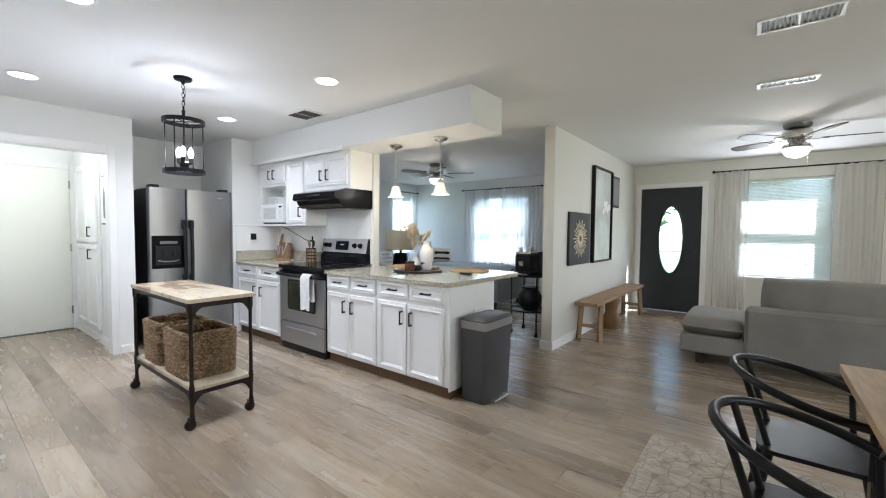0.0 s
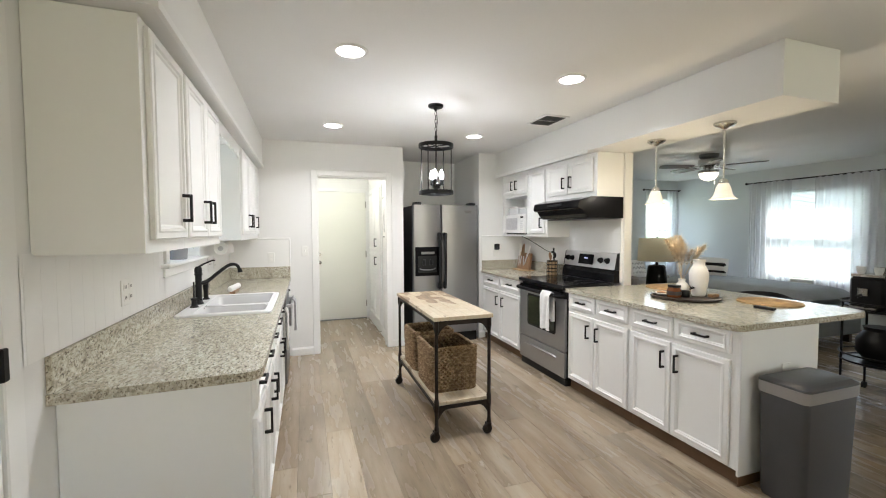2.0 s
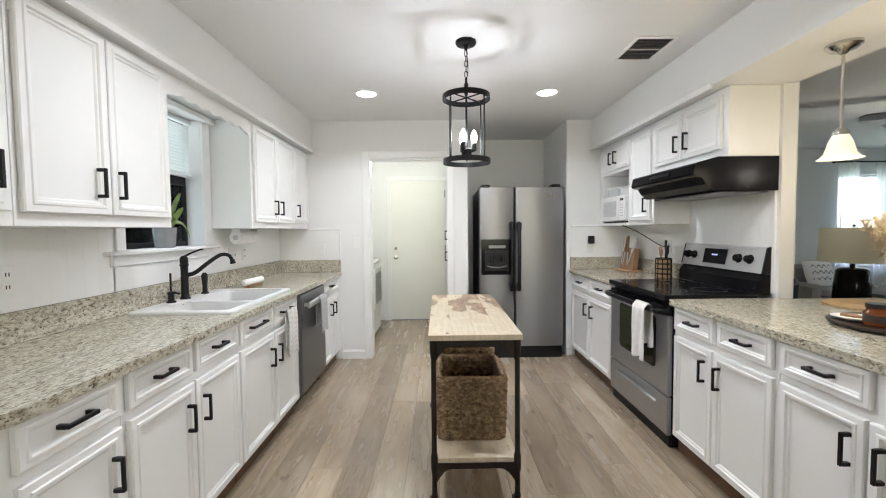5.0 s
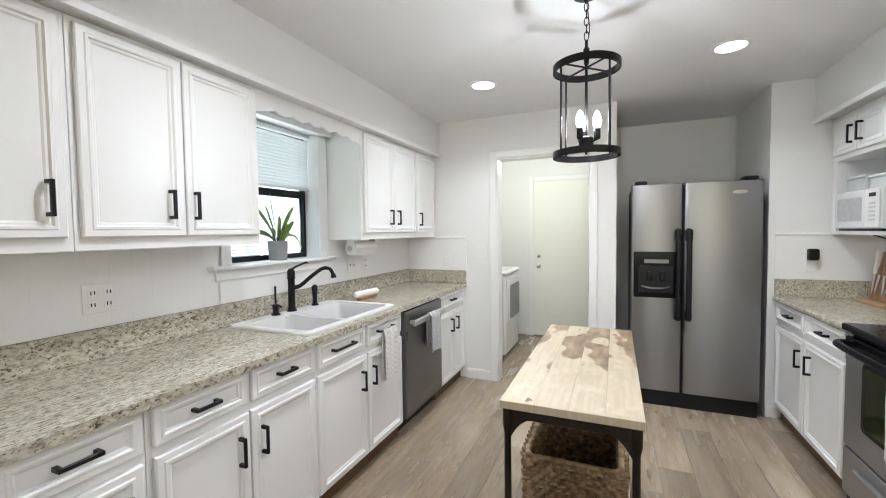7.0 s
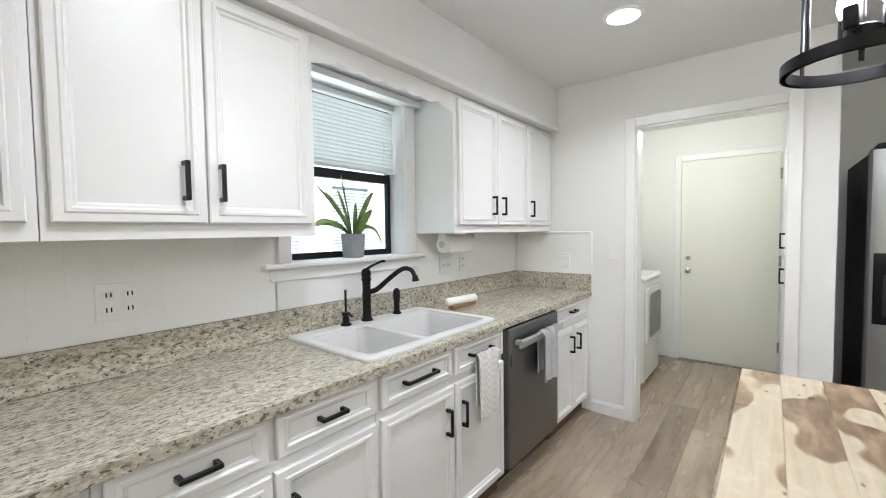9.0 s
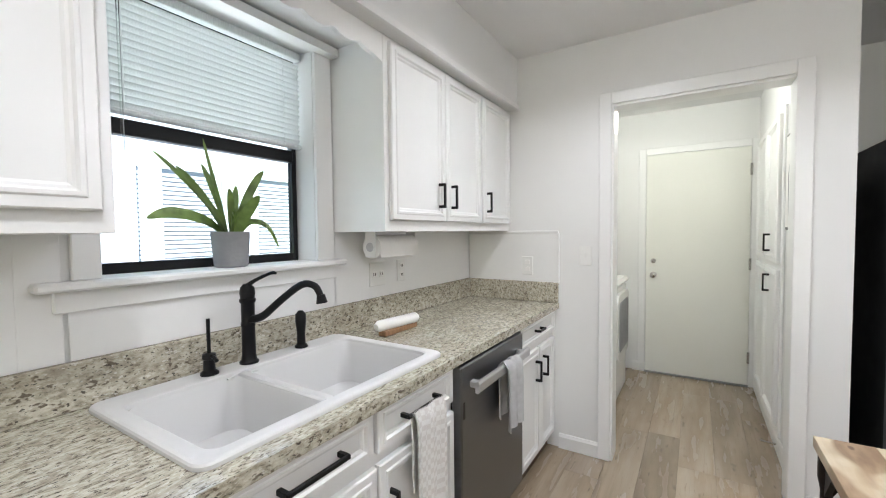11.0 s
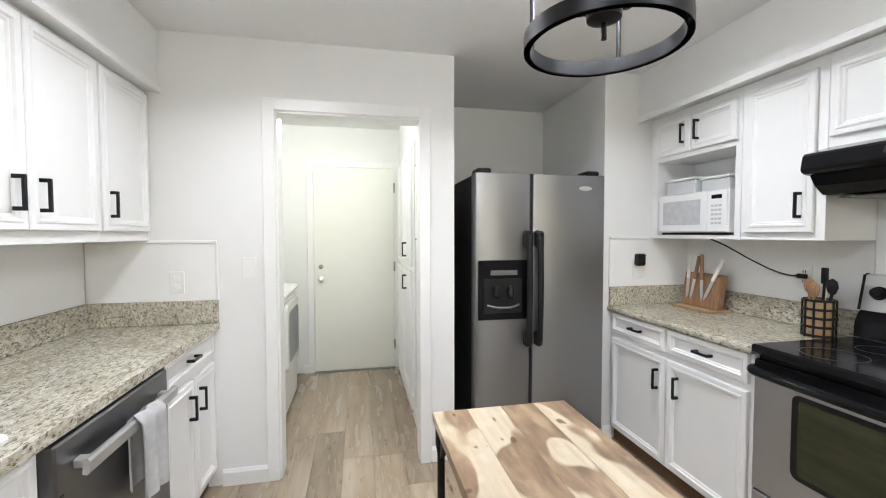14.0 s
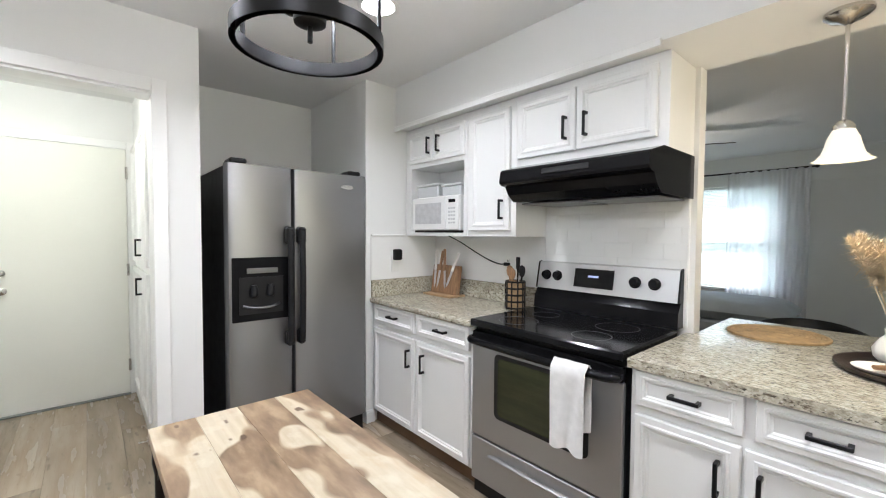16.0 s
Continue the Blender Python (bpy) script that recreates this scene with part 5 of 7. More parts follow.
for px, py in PENDANTS:
    p = thing("bell_pendant", (px, py, 1.60), "satin nickel pendant with a lit frosted bell shade", "pendant light", "peninsula pendants")
    part("canopy", lathe(nb(), (px, py, 2.14), [(0.066, -0.0005), (0.066, -0.012), (0.05, -0.026), (0.028, -0.032), (0.012, -0.045)], 28), CHROME, p, smooth=40)
    part("stem", cyl(nb(), (px, py, 2.10), (px, py, 1.76), 0.0065, n=10), CHROME, p, smooth=40)
    part("cap", lathe(nb(), (px, py, 1.735), [(0.03, 0), (0.031, 0.012), (0.022, 0.026), (0.01, 0.034)], 20), CHROME, p, smooth=40)
    prof = [(0.024, 0.14), (0.030, 0.133), (0.043, 0.105), (0.050, 0.075), (0.058, 0.050), (0.074, 0.033), (0.083, 0.028)]
    sh = nb()
    rings = []
    n = 32
    for r, z in prof + [(r - 0.004, z) for r, z in prof[::-1]]:
        rings.append([(px + r * (1 + 0.02 * max(0, 0.05 - z) / 0.05 * math.cos(8 * 2 * math.pi * k / n)) * math.cos(2 * math.pi * k / n), py + r * math.sin(2 * math.pi * k / n), 1.602 + z) for k in range(n)])
    quadstrip(sh, rings, True, False, False)
    s = part("shade", sh, SHADEGLOW, p, "frosted glass bell shade, lit", smooth=60)
    s.visible_shadow = False


def ceiling_fan(cx, cy, turn, label):
    f = thing("ceiling_fan", (cx, cy, 2.08), label, "ceiling fan", "ceiling fans")
    part("canopy", lathe(nb(), (cx, cy, CEIL), [(0.12, -0.0005), (0.115, -0.03), (0.10, -0.05), (0.07, -0.055)], 32), DARKSTEEL, f, smooth=40)
    part("motor", lathe(nb(), (cx, cy, 2.27), [(0.07, 0.115), (0.12, 0.10), (0.13, 0.06), (0.12, 0.02), (0.075, 0.0), (0.06, -0.03)], 32), CHROME, f, "brushed nickel motor housing", smooth=40)
    for k in range(5):
        a = radians(turn + 72 * k)
        m = Matrix.Translation((cx, cy, 2.285)) @ Matrix.Rotation(a, 4, "Z") @ Matrix.Rotation(radians(11), 4, "X")
        outl = [(0.20, -0.055), (0.35, -0.065), (0.56, -0.07), (0.62, -0.055), (0.64, 0.0), (0.62, 0.055), (0.56, 0.07), (0.35, 0.065), (0.20, 0.055)]
        bm = nb()
        quadstrip(bm, [[m @ Vector((x, y, z)) for x, y in outl] for z in (-0.004, 0.004)])
        bl = part("blade", bm, DARKWOOD, f, "dark walnut blade")
        bm = nb()
        box(bm, 0.09, 0.25, -0.018, 0.018, -0.012, -0.005, 0.002, m)
        part("bracket", bm, CHROME, bl)
    part("light_ring", lathe(nb(), (cx, cy, 2.19), [(0.11, 0), (0.118, 0.015), (0.11, 0.035), (0.06, 0.045)], 32), CHROME, f, smooth=40)
    b = part("bowl", lathe(nb(), (cx, cy, 2.19), [(0.115, 0.0), (0.112, -0.03), (0.09, -0.07), (0.05, -0.092), (0.01, -0.10)], 32), FANGLOW, f, "lit frosted glass bowl", smooth=60)
    b.visible_shadow = False
    part("pull_chain", cyl(nb(), (cx + 0.09, cy, 2.2), (cx + 0.09, cy, 1.95), 0.002, n=6), CHROME, f)


ceiling_fan(FAN_LIVING[0], FAN_LIVING[1], 8, "nickel ceiling fan with dark blades and lit bowl")
ceiling_fan(FAN_DEN[0], FAN_DEN[1], 30, "nickel ceiling fan with walnut blades and lit bowl")


VENTGREY = paint("grey_vent_enamel", (0.20, 0.20, 0.205), 0.5, var=0.1, scale=12)


def ceiling_vent(x0, x1, y0, y1, along_x, n, label, slat=TRIM):
    v = thing("ceiling_vent", ((x0 + x1) / 2, (y0 + y1) / 2, CEIL), label, "air vent", "ceiling vents")
    part("backing", box(nb(), x0 + 0.02, x1 - 0.02, y0 + 0.02, y1 - 0.02, CEIL - 0.002, CEIL - 0.0004), SATINBLACK, v)
    bm = nb()
    for a in ((x0, x1, y0, y0 + 0.022), (x0, x1, y1 - 0.022, y1), (x0, x0 + 0.022, y0 + 0.022, y1 - 0.022), (x1 - 0.022, x1, y0 + 0.022, y1 - 0.022), ((x0 + x1) / 2 - 0.006, (x0 + x1) / 2 + 0.006, y0 + 0.022, y1 - 0.022)):
        box(bm, *a, CEIL - 0.010, CEIL - 0.0005, 0.002)
    part("frame", bm, TRIM, v)
    for i in range(n):
        if along_x:
            yy = y0 + 0.03 + (y1 - y0 - 0.06) * i / (n - 1)
            m = Matrix.Translation((0, yy, CEIL - 0.008)) @ Matrix.Rotation(radians(40), 4, "X")
            part("slat", box(nb(), x0 + 0.022, x1 - 0.022, -0.006, 0.006, -0.0006, 0.0006, 0, m), slat, v)
        else:
            xx = x0 + 0.03 + (x1 - x0 - 0.06) * i / (n - 1)
            m = Matrix.Translation((xx, 0, CEIL - 0.008)) @ Matrix.Rotation(radians(40), 4, "Y")
            part("slat", box(nb(), -0.006, 0.006, y0 + 0.022, y1 - 0.022, -0.0006, 0.0006, 0, m), slat, v)


ceiling_vent(-5.55, -5.22, 2.17, 2.42, False, 14, "white-framed ceiling vent with dark grey louvres", VENTGREY)
ceiling_vent(-1.86, -1.50, 2.73, 2.92, False, 14, "white louvred ceiling vent with dark slots")
ceiling_vent(-1.87, -1.51, 3.88, 4.02, False, 12, "narrow white louvred ceiling vent")

# ---- kitchen window ----
wx0, wx1, wz0, wz1 = KWIN
kw = thing("window_1", ((wx0 + wx1) / 2, -0.70, wz0), "black-framed sink window with white casing and sill", "window", kind="structure")
bm = nb()
for x0, x1, z0, z1 in ((wx1, wx1 + 0.062, 1.235, 2.105), (wx0 - 0.088, wx0, 1.235, 2.105), (wx0, wx1, 2.09, 2.105)):
    box(bm, x0, x1, SINKY + 0.0005, SINKY + 0.018, z0, z1, 0.003)
part("casing", bm, TRIM, kw)
part("window_sill", box(nb(), -5.79, -4.80, -0.745, -0.575, 1.212, 1.2345, 0.006), TRIM, kw, "white wooden sill")
part("apron", box(nb(), -5.76, -4.84, SINKY + 0.0005, SINKY + 0.02, 1.155, 1.2115, 0.004), TRIM, kw)
bm = nb()
FYW = (-0.765, -0.735)
box(bm, wx0 + 0.002, wx0 + 0.024, *FYW, wz0, wz1, 0.002)
box(bm, wx1 - 0.024, wx1 - 0.002, *FYW, wz0, wz1, 0.002)
box(bm, wx0 + 0.024, wx1 - 0.024, *FYW, wz0, wz0 + 0.032, 0.002)
box(bm, wx0 + 0.024, wx1 - 0.024, *FYW, wz1 - 0.03, wz1, 0.002)
box(bm, wx0 + 0.024, wx1 - 0.024, -0.765, -0.725, 1.645, 1.693, 0.003)
part("window_frame", bm, SATINBLACK, kw, "black metal sash")
for z0, z1 in ((wz0 + 0.032, 1.645), (1.693, wz1 - 0.03)):
    gp = part("pane", box(nb(), wx0 + 0.024, wx1 - 0.024, -0.753, -0.749, z0, z1), GLASS, kw)
    gp.visible_shadow = False


def blind(name, x0, x1, y, ztop, zbot, label, tilt=28, pitch=0.0195, depth=0.024, rail=True):
    b = thing(name, ((x0 + x1) / 2, y, zbot), label, "window blind")
    part("head_rail", box(nb(), x0, x1, y - 0.018, y + 0.018, ztop - 0.03, ztop, 0.003), SLAT, b)
    part("bottom_rail", box(nb(), x0, x1, y - 0.014, y + 0.014, zbot, zbot + 0.016, 0.004), SLAT, b)
    m = Matrix.Rotation(radians(tilt), 4, "X")
    src = nb()
    arc = [(-depth / 2 + depth * k / 6, 0.0028 * (1 - (k / 3 - 1) ** 2)) for k in range(7)]
    loop = arc + [(u, h - 0.0007) for u, h in arc[::-1]]
    quadstrip(src, [[m @ Vector((x, u, h)) for u, h in loop] for x in (-(x1 - x0) / 2 + 0.004, (x1 - x0) / 2 - 0.004)])
    data = mesh_from("slat", src, SLAT)
    z = zbot + 0.026
    while z < ztop - 0.035:
        o = new("slat", data)
        o.parent = b
        o.location = (0, 0, z - zbot)
        z += pitch
    for u in (0.12, 0.88):
        xx = x0 + (x1 - x0) * u
        part("cord", cyl(nb(), (xx, y + 0.012, zbot), (xx, y + 0.012, ztop - 0.02), 0.0009, n=5), SLAT, b)
    return b


kb = blind("window_blind", wx0 + 0.008, wx1 - 0.008, -0.70, 2.085, 1.697, "white mini blind drawn halfway up the sink window", 52, 0.0205)
part("wand", cyl(nb(), (-5.02, -0.675, 2.05), (-5.018, -0.668, 1.50), 0.0045, n=8), GLASS, kb, "clear plastic tilt wand", smooth=40)

# snake plant on the sill
pc = (-5.322, -0.668)
pl = thing("potted_plant", (pc[0], pc[1], 1.235), "green sword-leaved plant in a grey pot on the sill", "plant")
part("pot", lathe(nb(), (pc[0], pc[1], 1.2348), [(0.050, 0), (0.054, 0.004), (0.062, 0.11), (0.062, 0.122), (0.055, 0.122), (0.053, 0.108)], 28), CONCRETE, pl, "grey concrete pot", smooth=40)
part("soil", lathe(nb(), (pc[0], pc[1], 1.33), [(0.053, 0), (0.03, 0.008), (0.005, 0.01)], 20), BARK, pl)
# reach along the wall, reach into the room, rise, half width, droop
LEAVES = [(0.215, 0.03, 0.235, 0.013, 0.00), (0.095, 0.05, 0.285, 0.011, -0.03), (0.155, 0.02, 0.205, 0.019, 0.00), (0.065, -0.01, 0.225, 0.017, 0.00),
          (-0.088, 0.03, 0.22, 0.018, 0.01), (-0.05, 0.06, 0.135, 0.024, 0.00), (0.245, 0.05, 0.055, 0.026, 0.03), (-0.125, 0.05, -0.035, 0.015, 0.07),
          (0.105, 0.07, 0.095, 0.018, 0.01), (0.03, 0.05, 0.15, 0.020, 0.00), (-0.02, -0.01, 0.17, 0.016, 0.00), (0.04, 0.08, 0.07, 0.019, 0.01)]
for ex, ey, rise, w, droop in LEAVES:
    d, rise = Vector((ex, ey, 0)) * 1.14, rise * 1.1
    p0 = Vector((pc[0], pc[1], 1.335)) + d.normalized() * 0.016
    pts = curve([p0, p0 + d * 0.28 + Vector((0, 0, rise * 0.42 + droop)), p0 + d * 0.68 + Vector((0, 0, rise * 0.80 + droop)), p0 + d * 0.94 + Vector((0, 0, rise))], 5)
    side = Vector((d.y, -d.x, 0)).normalized()
    bm = nb()
    rings = []
    for i, p in enumerate(pts):
        u = i / (len(pts) - 1)
        way = (pts[min(i + 1, len(pts) - 1)] - pts[max(i - 1, 0)]).normalized()
        face = (way.cross(Vector((0, 1, 0.25)))).normalized()
        across = (face * 0.85 + side * 0.5 * (1 - u)).normalized()
        ww = 0.82 * w * (0.6 + 1.3 * u) * max(0.0, 1 - u ** 1.8) ** 0.9 + 0.0010
        fold = across.cross(way).normalized() * ww * 0.28
        rings.append([p - across * ww + fold, p - fold * 0.3, p + across * ww + fold, p + fold * 0.2])
    quadstrip(bm, rings)
    part("leaf", bm, LEAF, pl, smooth=60)

# outside the sink window: porch
slab("ground", -120, 120, -120, 130, -0.6, -0.3, GRASS, "green lawn round the house", "ground")
slab("patio", -9.5, 0, -4.6, -0.79, -0.29, -0.12, CONCRETE, "grey concrete porch floor", "patio")
wing = struct("wall_porch", box(nb(), -12.5, -5.9, -4.9, -4.7, -0.3, 2.9), TRIM, "white painted wall of the house wing beyond the porch", "wall")
for i, (xa, xb) in enumerate(((-7.5, -6.6), (-8.9, -8.1), (-10.4, -9.6))):
    w = thing("porch_window", ((xa + xb) / 2, -4.7, 0.7), "white window with closed blinds across the porch", "window", "porch windows")
    bm = nb()
    for x0, x1, z0, z1 in ((xa - 0.06, xa, 0.6, 2.2), (xb, xb + 0.06, 0.6, 2.2), (xa, xb, 0.6, 0.66), (xa, xb, 2.14, 2.2)):
        box(bm, x0, x1, -4.698, -4.66, z0, z1, 0.004)
    part("frame", bm, TRIM, w)
    part("pane", box(nb(), xa, xb, -4.697, -4.69, 0.66, 2.14), DARKSTEEL, w)
    for k in range(26):
        part("slat", box(nb(), xa + 0.01, xb - 0.01, -4.688, -4.676, 0.70 + k * 0.054, 0.735 + k * 0.054, 0.002), SLAT, w)
for xx in (-7.95, -6.05, -4.1):
    post = struct("porch_post", box(nb(), xx - 0.06, xx + 0.06, -3.06, -2.94, -0.12, 2.75, 0.006), TRIM, "white square porch post", "post")
rail = thing("porch_rail", (-6.0, -3.0, -0.12), "white wooden porch railing between posts", "railing")
for za, zb in ((0.85, 0.91), (0.05, 0.10)):
    part("rail", box(nb(), -9.4, -0.2, -3.03, -2.97, za, zb, 0.004), TRIM, rail)
for k in range(44):
    xx = -9.3 + k * 0.205
    part("baluster", box(nb(), xx - 0.018, xx + 0.018, -3.018, -2.982, 0.10, 0.85), TRIM, rail)


def tree(x, y, h, seed):
    r = random.Random(seed)
    t = thing("tree", (x, y, -0.3), "leafy green garden tree with a brown trunk", "tree", "garden trees")
    part("trunk", tube(nb(), [(x, y, -0.3), (x + 0.1, y, h * 0.3), (x - 0.1, y + 0.1, h * 0.55), (x, y, h * 0.8)], [0.22, 0.16, 0.12, 0.05], 10), BARK, t, smooth=60)
    verts, faces = [], []
    for _ in range(60):
        c = Vector((x, y, h * 0.66)) + Vector((r.gauss(0, 0.2 * h), r.gauss(0, 0.2 * h), r.gauss(0, 0.16 * h)))
        for _ in range(40):
            p = c + Vector((r.gauss(0, 0.28), r.gauss(0, 0.28), r.gauss(0, 0.22)))
            u = Vector((r.gauss(0, 1), r.gauss(0, 1), r.gauss(0, 1))).normalized() * 0.11
            v = u.cross(Vector((r.gauss(0, 1), r.gauss(0, 1), r.gauss(0, 1)))).normalized() * 0.06
            k = len(verts)
            verts += [p - u, p + v, p + u, p - v]
            faces.append((k, k + 1, k + 2, k + 3))
    data = bpy.data.meshes.new("crown")
    data.from_pydata([tuple(q - Vector((x, y, -0.3))) for q in verts], [], faces)
    data.materials.append(OUTLEAF)
    o = new("crown", data)
    o.parent = t
    ORIGIN[o.name] = Vector((x, y, -0.3))


for i, (x, y, h) in enumerate(((-4.2, -9, 5.5), (-7.0, -11, 6), (-1.5, -9.5, 5), (-10, -12, 6.5), (-2.8, 19, 6), (0.8, 21, 7), (-6.5, 20, 6.5), (-9.5, 22, 7), (4.5, 20, 6), (-15, 8, 6))):
    tree(x, y, h, i)

# ---- small kitchen things ----
def plate_on_y(name, x, z, w, h, y, s, label, sockets):
    o = thing(name, (x, y, z - h / 2), label, "outlet" if name == "outlet" else "light switch")
    part("plate", box(nb(), x - w / 2, x + w / 2, y, y + s * 0.006, z - h / 2, z + h / 2, 0.002), PLASTIC, o)
    for dx, dz in sockets:
        r = part("socket", box(nb(), x + dx - 0.017, x + dx + 0.017, y + s * 0.006, y + s * 0.009, z + dz - 0.015, z + dz + 0.015, 0.001), PAPER, o)
        for ex in (-0.006, 0.006):
            part("slot", box(nb(), x + dx + ex - 0.002, x + dx + ex + 0.002, y + s * 0.0088, y + s * 0.0095, z + dz - 0.007, z + dz + 0.008), SATINBLACK, r)


def plate_on_x(name, y, z, w, h, x, s, label, rocker=True):
    o = thing(name, (x, y, z - h / 2), label, "outlet" if name == "outlet" else "light switch")
    part("plate", box(nb(), x, x + s * 0.006, y - w / 2, y + w / 2, z - h / 2, z + h / 2, 0.002), PLASTIC, o)
    if rocker:
        part("toggle", box(nb(), x + s * 0.006, x + s * 0.014, y - 0.006, y + 0.006, z - 0.012, z + 0.012, 0.002), PLASTIC, o)
    else:
        for dz in (-0.022, 0.022):
            part("socket", box(nb(), x + s * 0.006, x + s * 0.009, y - 0.016, y + 0.016, z + dz - 0.014, z + dz + 0.014, 0.001), PAPER, o)


SP = SINKY + 0.0072
plate_on_y("outlet", -4.325, 1.15, 0.125, 0.118, SP, 1, "white double outlet plate on the splash wall", [(-0.028, 0.024), (-0.028, -0.024), (0.028, 0.024), (0.028, -0.024)])
plate_on_y("outlet", -6.03, 1.145, 0.115, 0.115, SP, 1, "white double outlet plate under the cabinets", [(-0.026, 0.0), (0.026, 0.0)])
plate_on_y("outlet", -6.22, 1.15, 0.07, 0.115, SP, 1, "white outlet plate with dark sockets", [(0, 0.024), (0, -0.024)])
plate_on_x("outlet", -0.20, 1.13, 0.07, 0.115, -6.991, 1, "white outlet on the end splash panel", False)
plate_on_x("light_switch", 0.155, 1.20, 0.07, 0.115, -6.999, 1, "white light switch beside the doorway")

pt = thing("paper_towel_holder", (-6.0, -0.50, 1.23), "white paper towel roll mounted under the wall cabinet", "paper towels")
part("roll", cyl(nb(), (-6.14, -0.50, 1.285), (-5.86, -0.50, 1.285), 0.052, n=28), PAPER, pt, smooth=40)
part("sheet", box(nb(), -6.14, -5.86, -0.449, -0.4475, 1.24, 1.29), PAPER, pt)
for xx in (-5.855, -6.15):
    part("bracket", box(nb(), xx, xx + 0.006, -0.53, -0.47, 1.24, 1.351, 0.002), PLASTIC, pt)
part("end_cap", cyl(nb(), (-5.853, -0.50, 1.285), (-5.846, -0.50, 1.285), 0.02, n=18), GREYCLOTH, pt, smooth=40)

wr = thing("wrap_roll", (-5.93, -0.40, CT), "white wrapped roll resting in a brown cradle", "roll")
d = Vector((-0.98, 0.0, 0)).normalized()
part("roll", tube(nb(), [Vector((-5.80, -0.43, CT + 0.043)), Vector((-5.815, -0.428, CT + 0.045)), Vector((-6.045, -0.405, CT + 0.045)), Vector((-6.06, -0.403, CT + 0.043))], [0.014, 0.024, 0.024, 0.014], 16), PAPER, wr, smooth=50)
part("cradle", box(nb(), -6.05, -5.82, -0.437, -0.395, CT + 0.0006, CT + 0.024, 0.004), BLOCKWOOD, wr, "brown wooden cradle")

mw = thing("microwave", (-6.69, 2.82, 1.3756), "small white microwave oven in the cabinet niche", "microwave")
MX0, MX1 = -6.925, -6.425
part("case", box(nb(), MX0, MX1, 2.672, 2.955, 1.39, 1.625, 0.006), APPLIANCE, mw)
part("door", box(nb(), MX0 + 0.003, -6.555, 2.660, 2.6715, 1.394, 1.62, 0.004), APPLIANCE, mw)
part("window", box(nb(), MX0 + 0.04, -6.595, 2.6575, 2.6595, 1.435, 1.58, 0.004), GREYCLOTH, mw, "pale grey door window")
part("control_panel", box(nb(), -6.553, MX1 - 0.003, 2.660, 2.6715, 1.394, 1.62, 0.004), APPLIANCE, mw)
part("display", box(nb(), -6.52, -6.455, 2.6575, 2.6595, 1.575, 1.597), GLOSSBLACK, mw)
for i in range(5):
    for j in range(3):
        part("button", box(nb(), -6.523 + j * 0.024, -6.505 + j * 0.024, 2.6583, 2.6597, 1.435 + i * 0.024, 1.447 + i * 0.024), GREYCLOTH, mw)
part("foot_strip", box(nb(), MX0 + 0.01, MX1 - 0.01, 2.68, 2.94, 1.3756, 1.39), SATINBLACK, mw)
for x0, x1, h, lb in ((-6.94, -6.70, 0.085, "clear lidded storage box"), (-6.66, -6.47, 0.07, "clear storage tub with white lid")):
    s = thing("storage_container", ((x0 + x1) / 2, 2.82, 1.6255), lb + " on the microwave", "container", "boxes on the microwave")
    part("tub", box(nb(), x0, x1, 2.72, 2.92, 1.6256, 1.626 + h, 0.008), paint("clear_poly", (0.55, 0.57, 0.57), 0.2, var=0.1), s)
    part("lid", box(nb(), x0 - 0.006, x1 + 0.006, 2.714, 2.926, 1.6265 + h, 1.64 + h, 0.004), PLASTIC, s)
cd = tagged(part("power_cord", tube(nb(), curve([(-6.56, 2.70, 1.352), (-6.55, 2.80, 1.31), (-6.50, 2.90, 1.24), (-6.40, 2.94, 1.185), (-6.32, 2.95, 1.165), (-6.27, 2.955, 1.168)], 5), 0.004, 7), SATINBLACK, None, "black microwave power cord plugged into the wall", smooth=60), "", "cord")
plate_on_y("outlet", -6.255, 1.165, 0.07, 0.115, RANGEY - 0.0095, -1, "white outlet with a black plug beside the range", [(0, 0.024), (0, -0.024)])
pg = tagged(part("plug", box(nb(), -6.28, -6.235, 2.938, 2.9605, 1.155, 1.178, 0.004), SATINBLACK, None, "black plug in the wall outlet"), "", "plug")
wf = thing("plug_in_diffuser", (-7.0, 2.575, 1.14), "small ribbed black plug-in device on the wall outlet", "plug-in device")
part("body", box(nb(), -7.012, -6.965, 2.545, 2.605, 1.17, 1.25, 0.008), SATINBLACK, wf)
for k in range(4):
    part("rib", box(nb(), -6.966, -6.9635, 2.549, 2.601, 1.18 + k * 0.018, 1.188 + k * 0.018), BLACK, wf)
part("plate", box(nb(), -7.0205, -7.0125, 2.54, 2.61, 1.085, 1.2, 0.002), PLASTIC, wf)

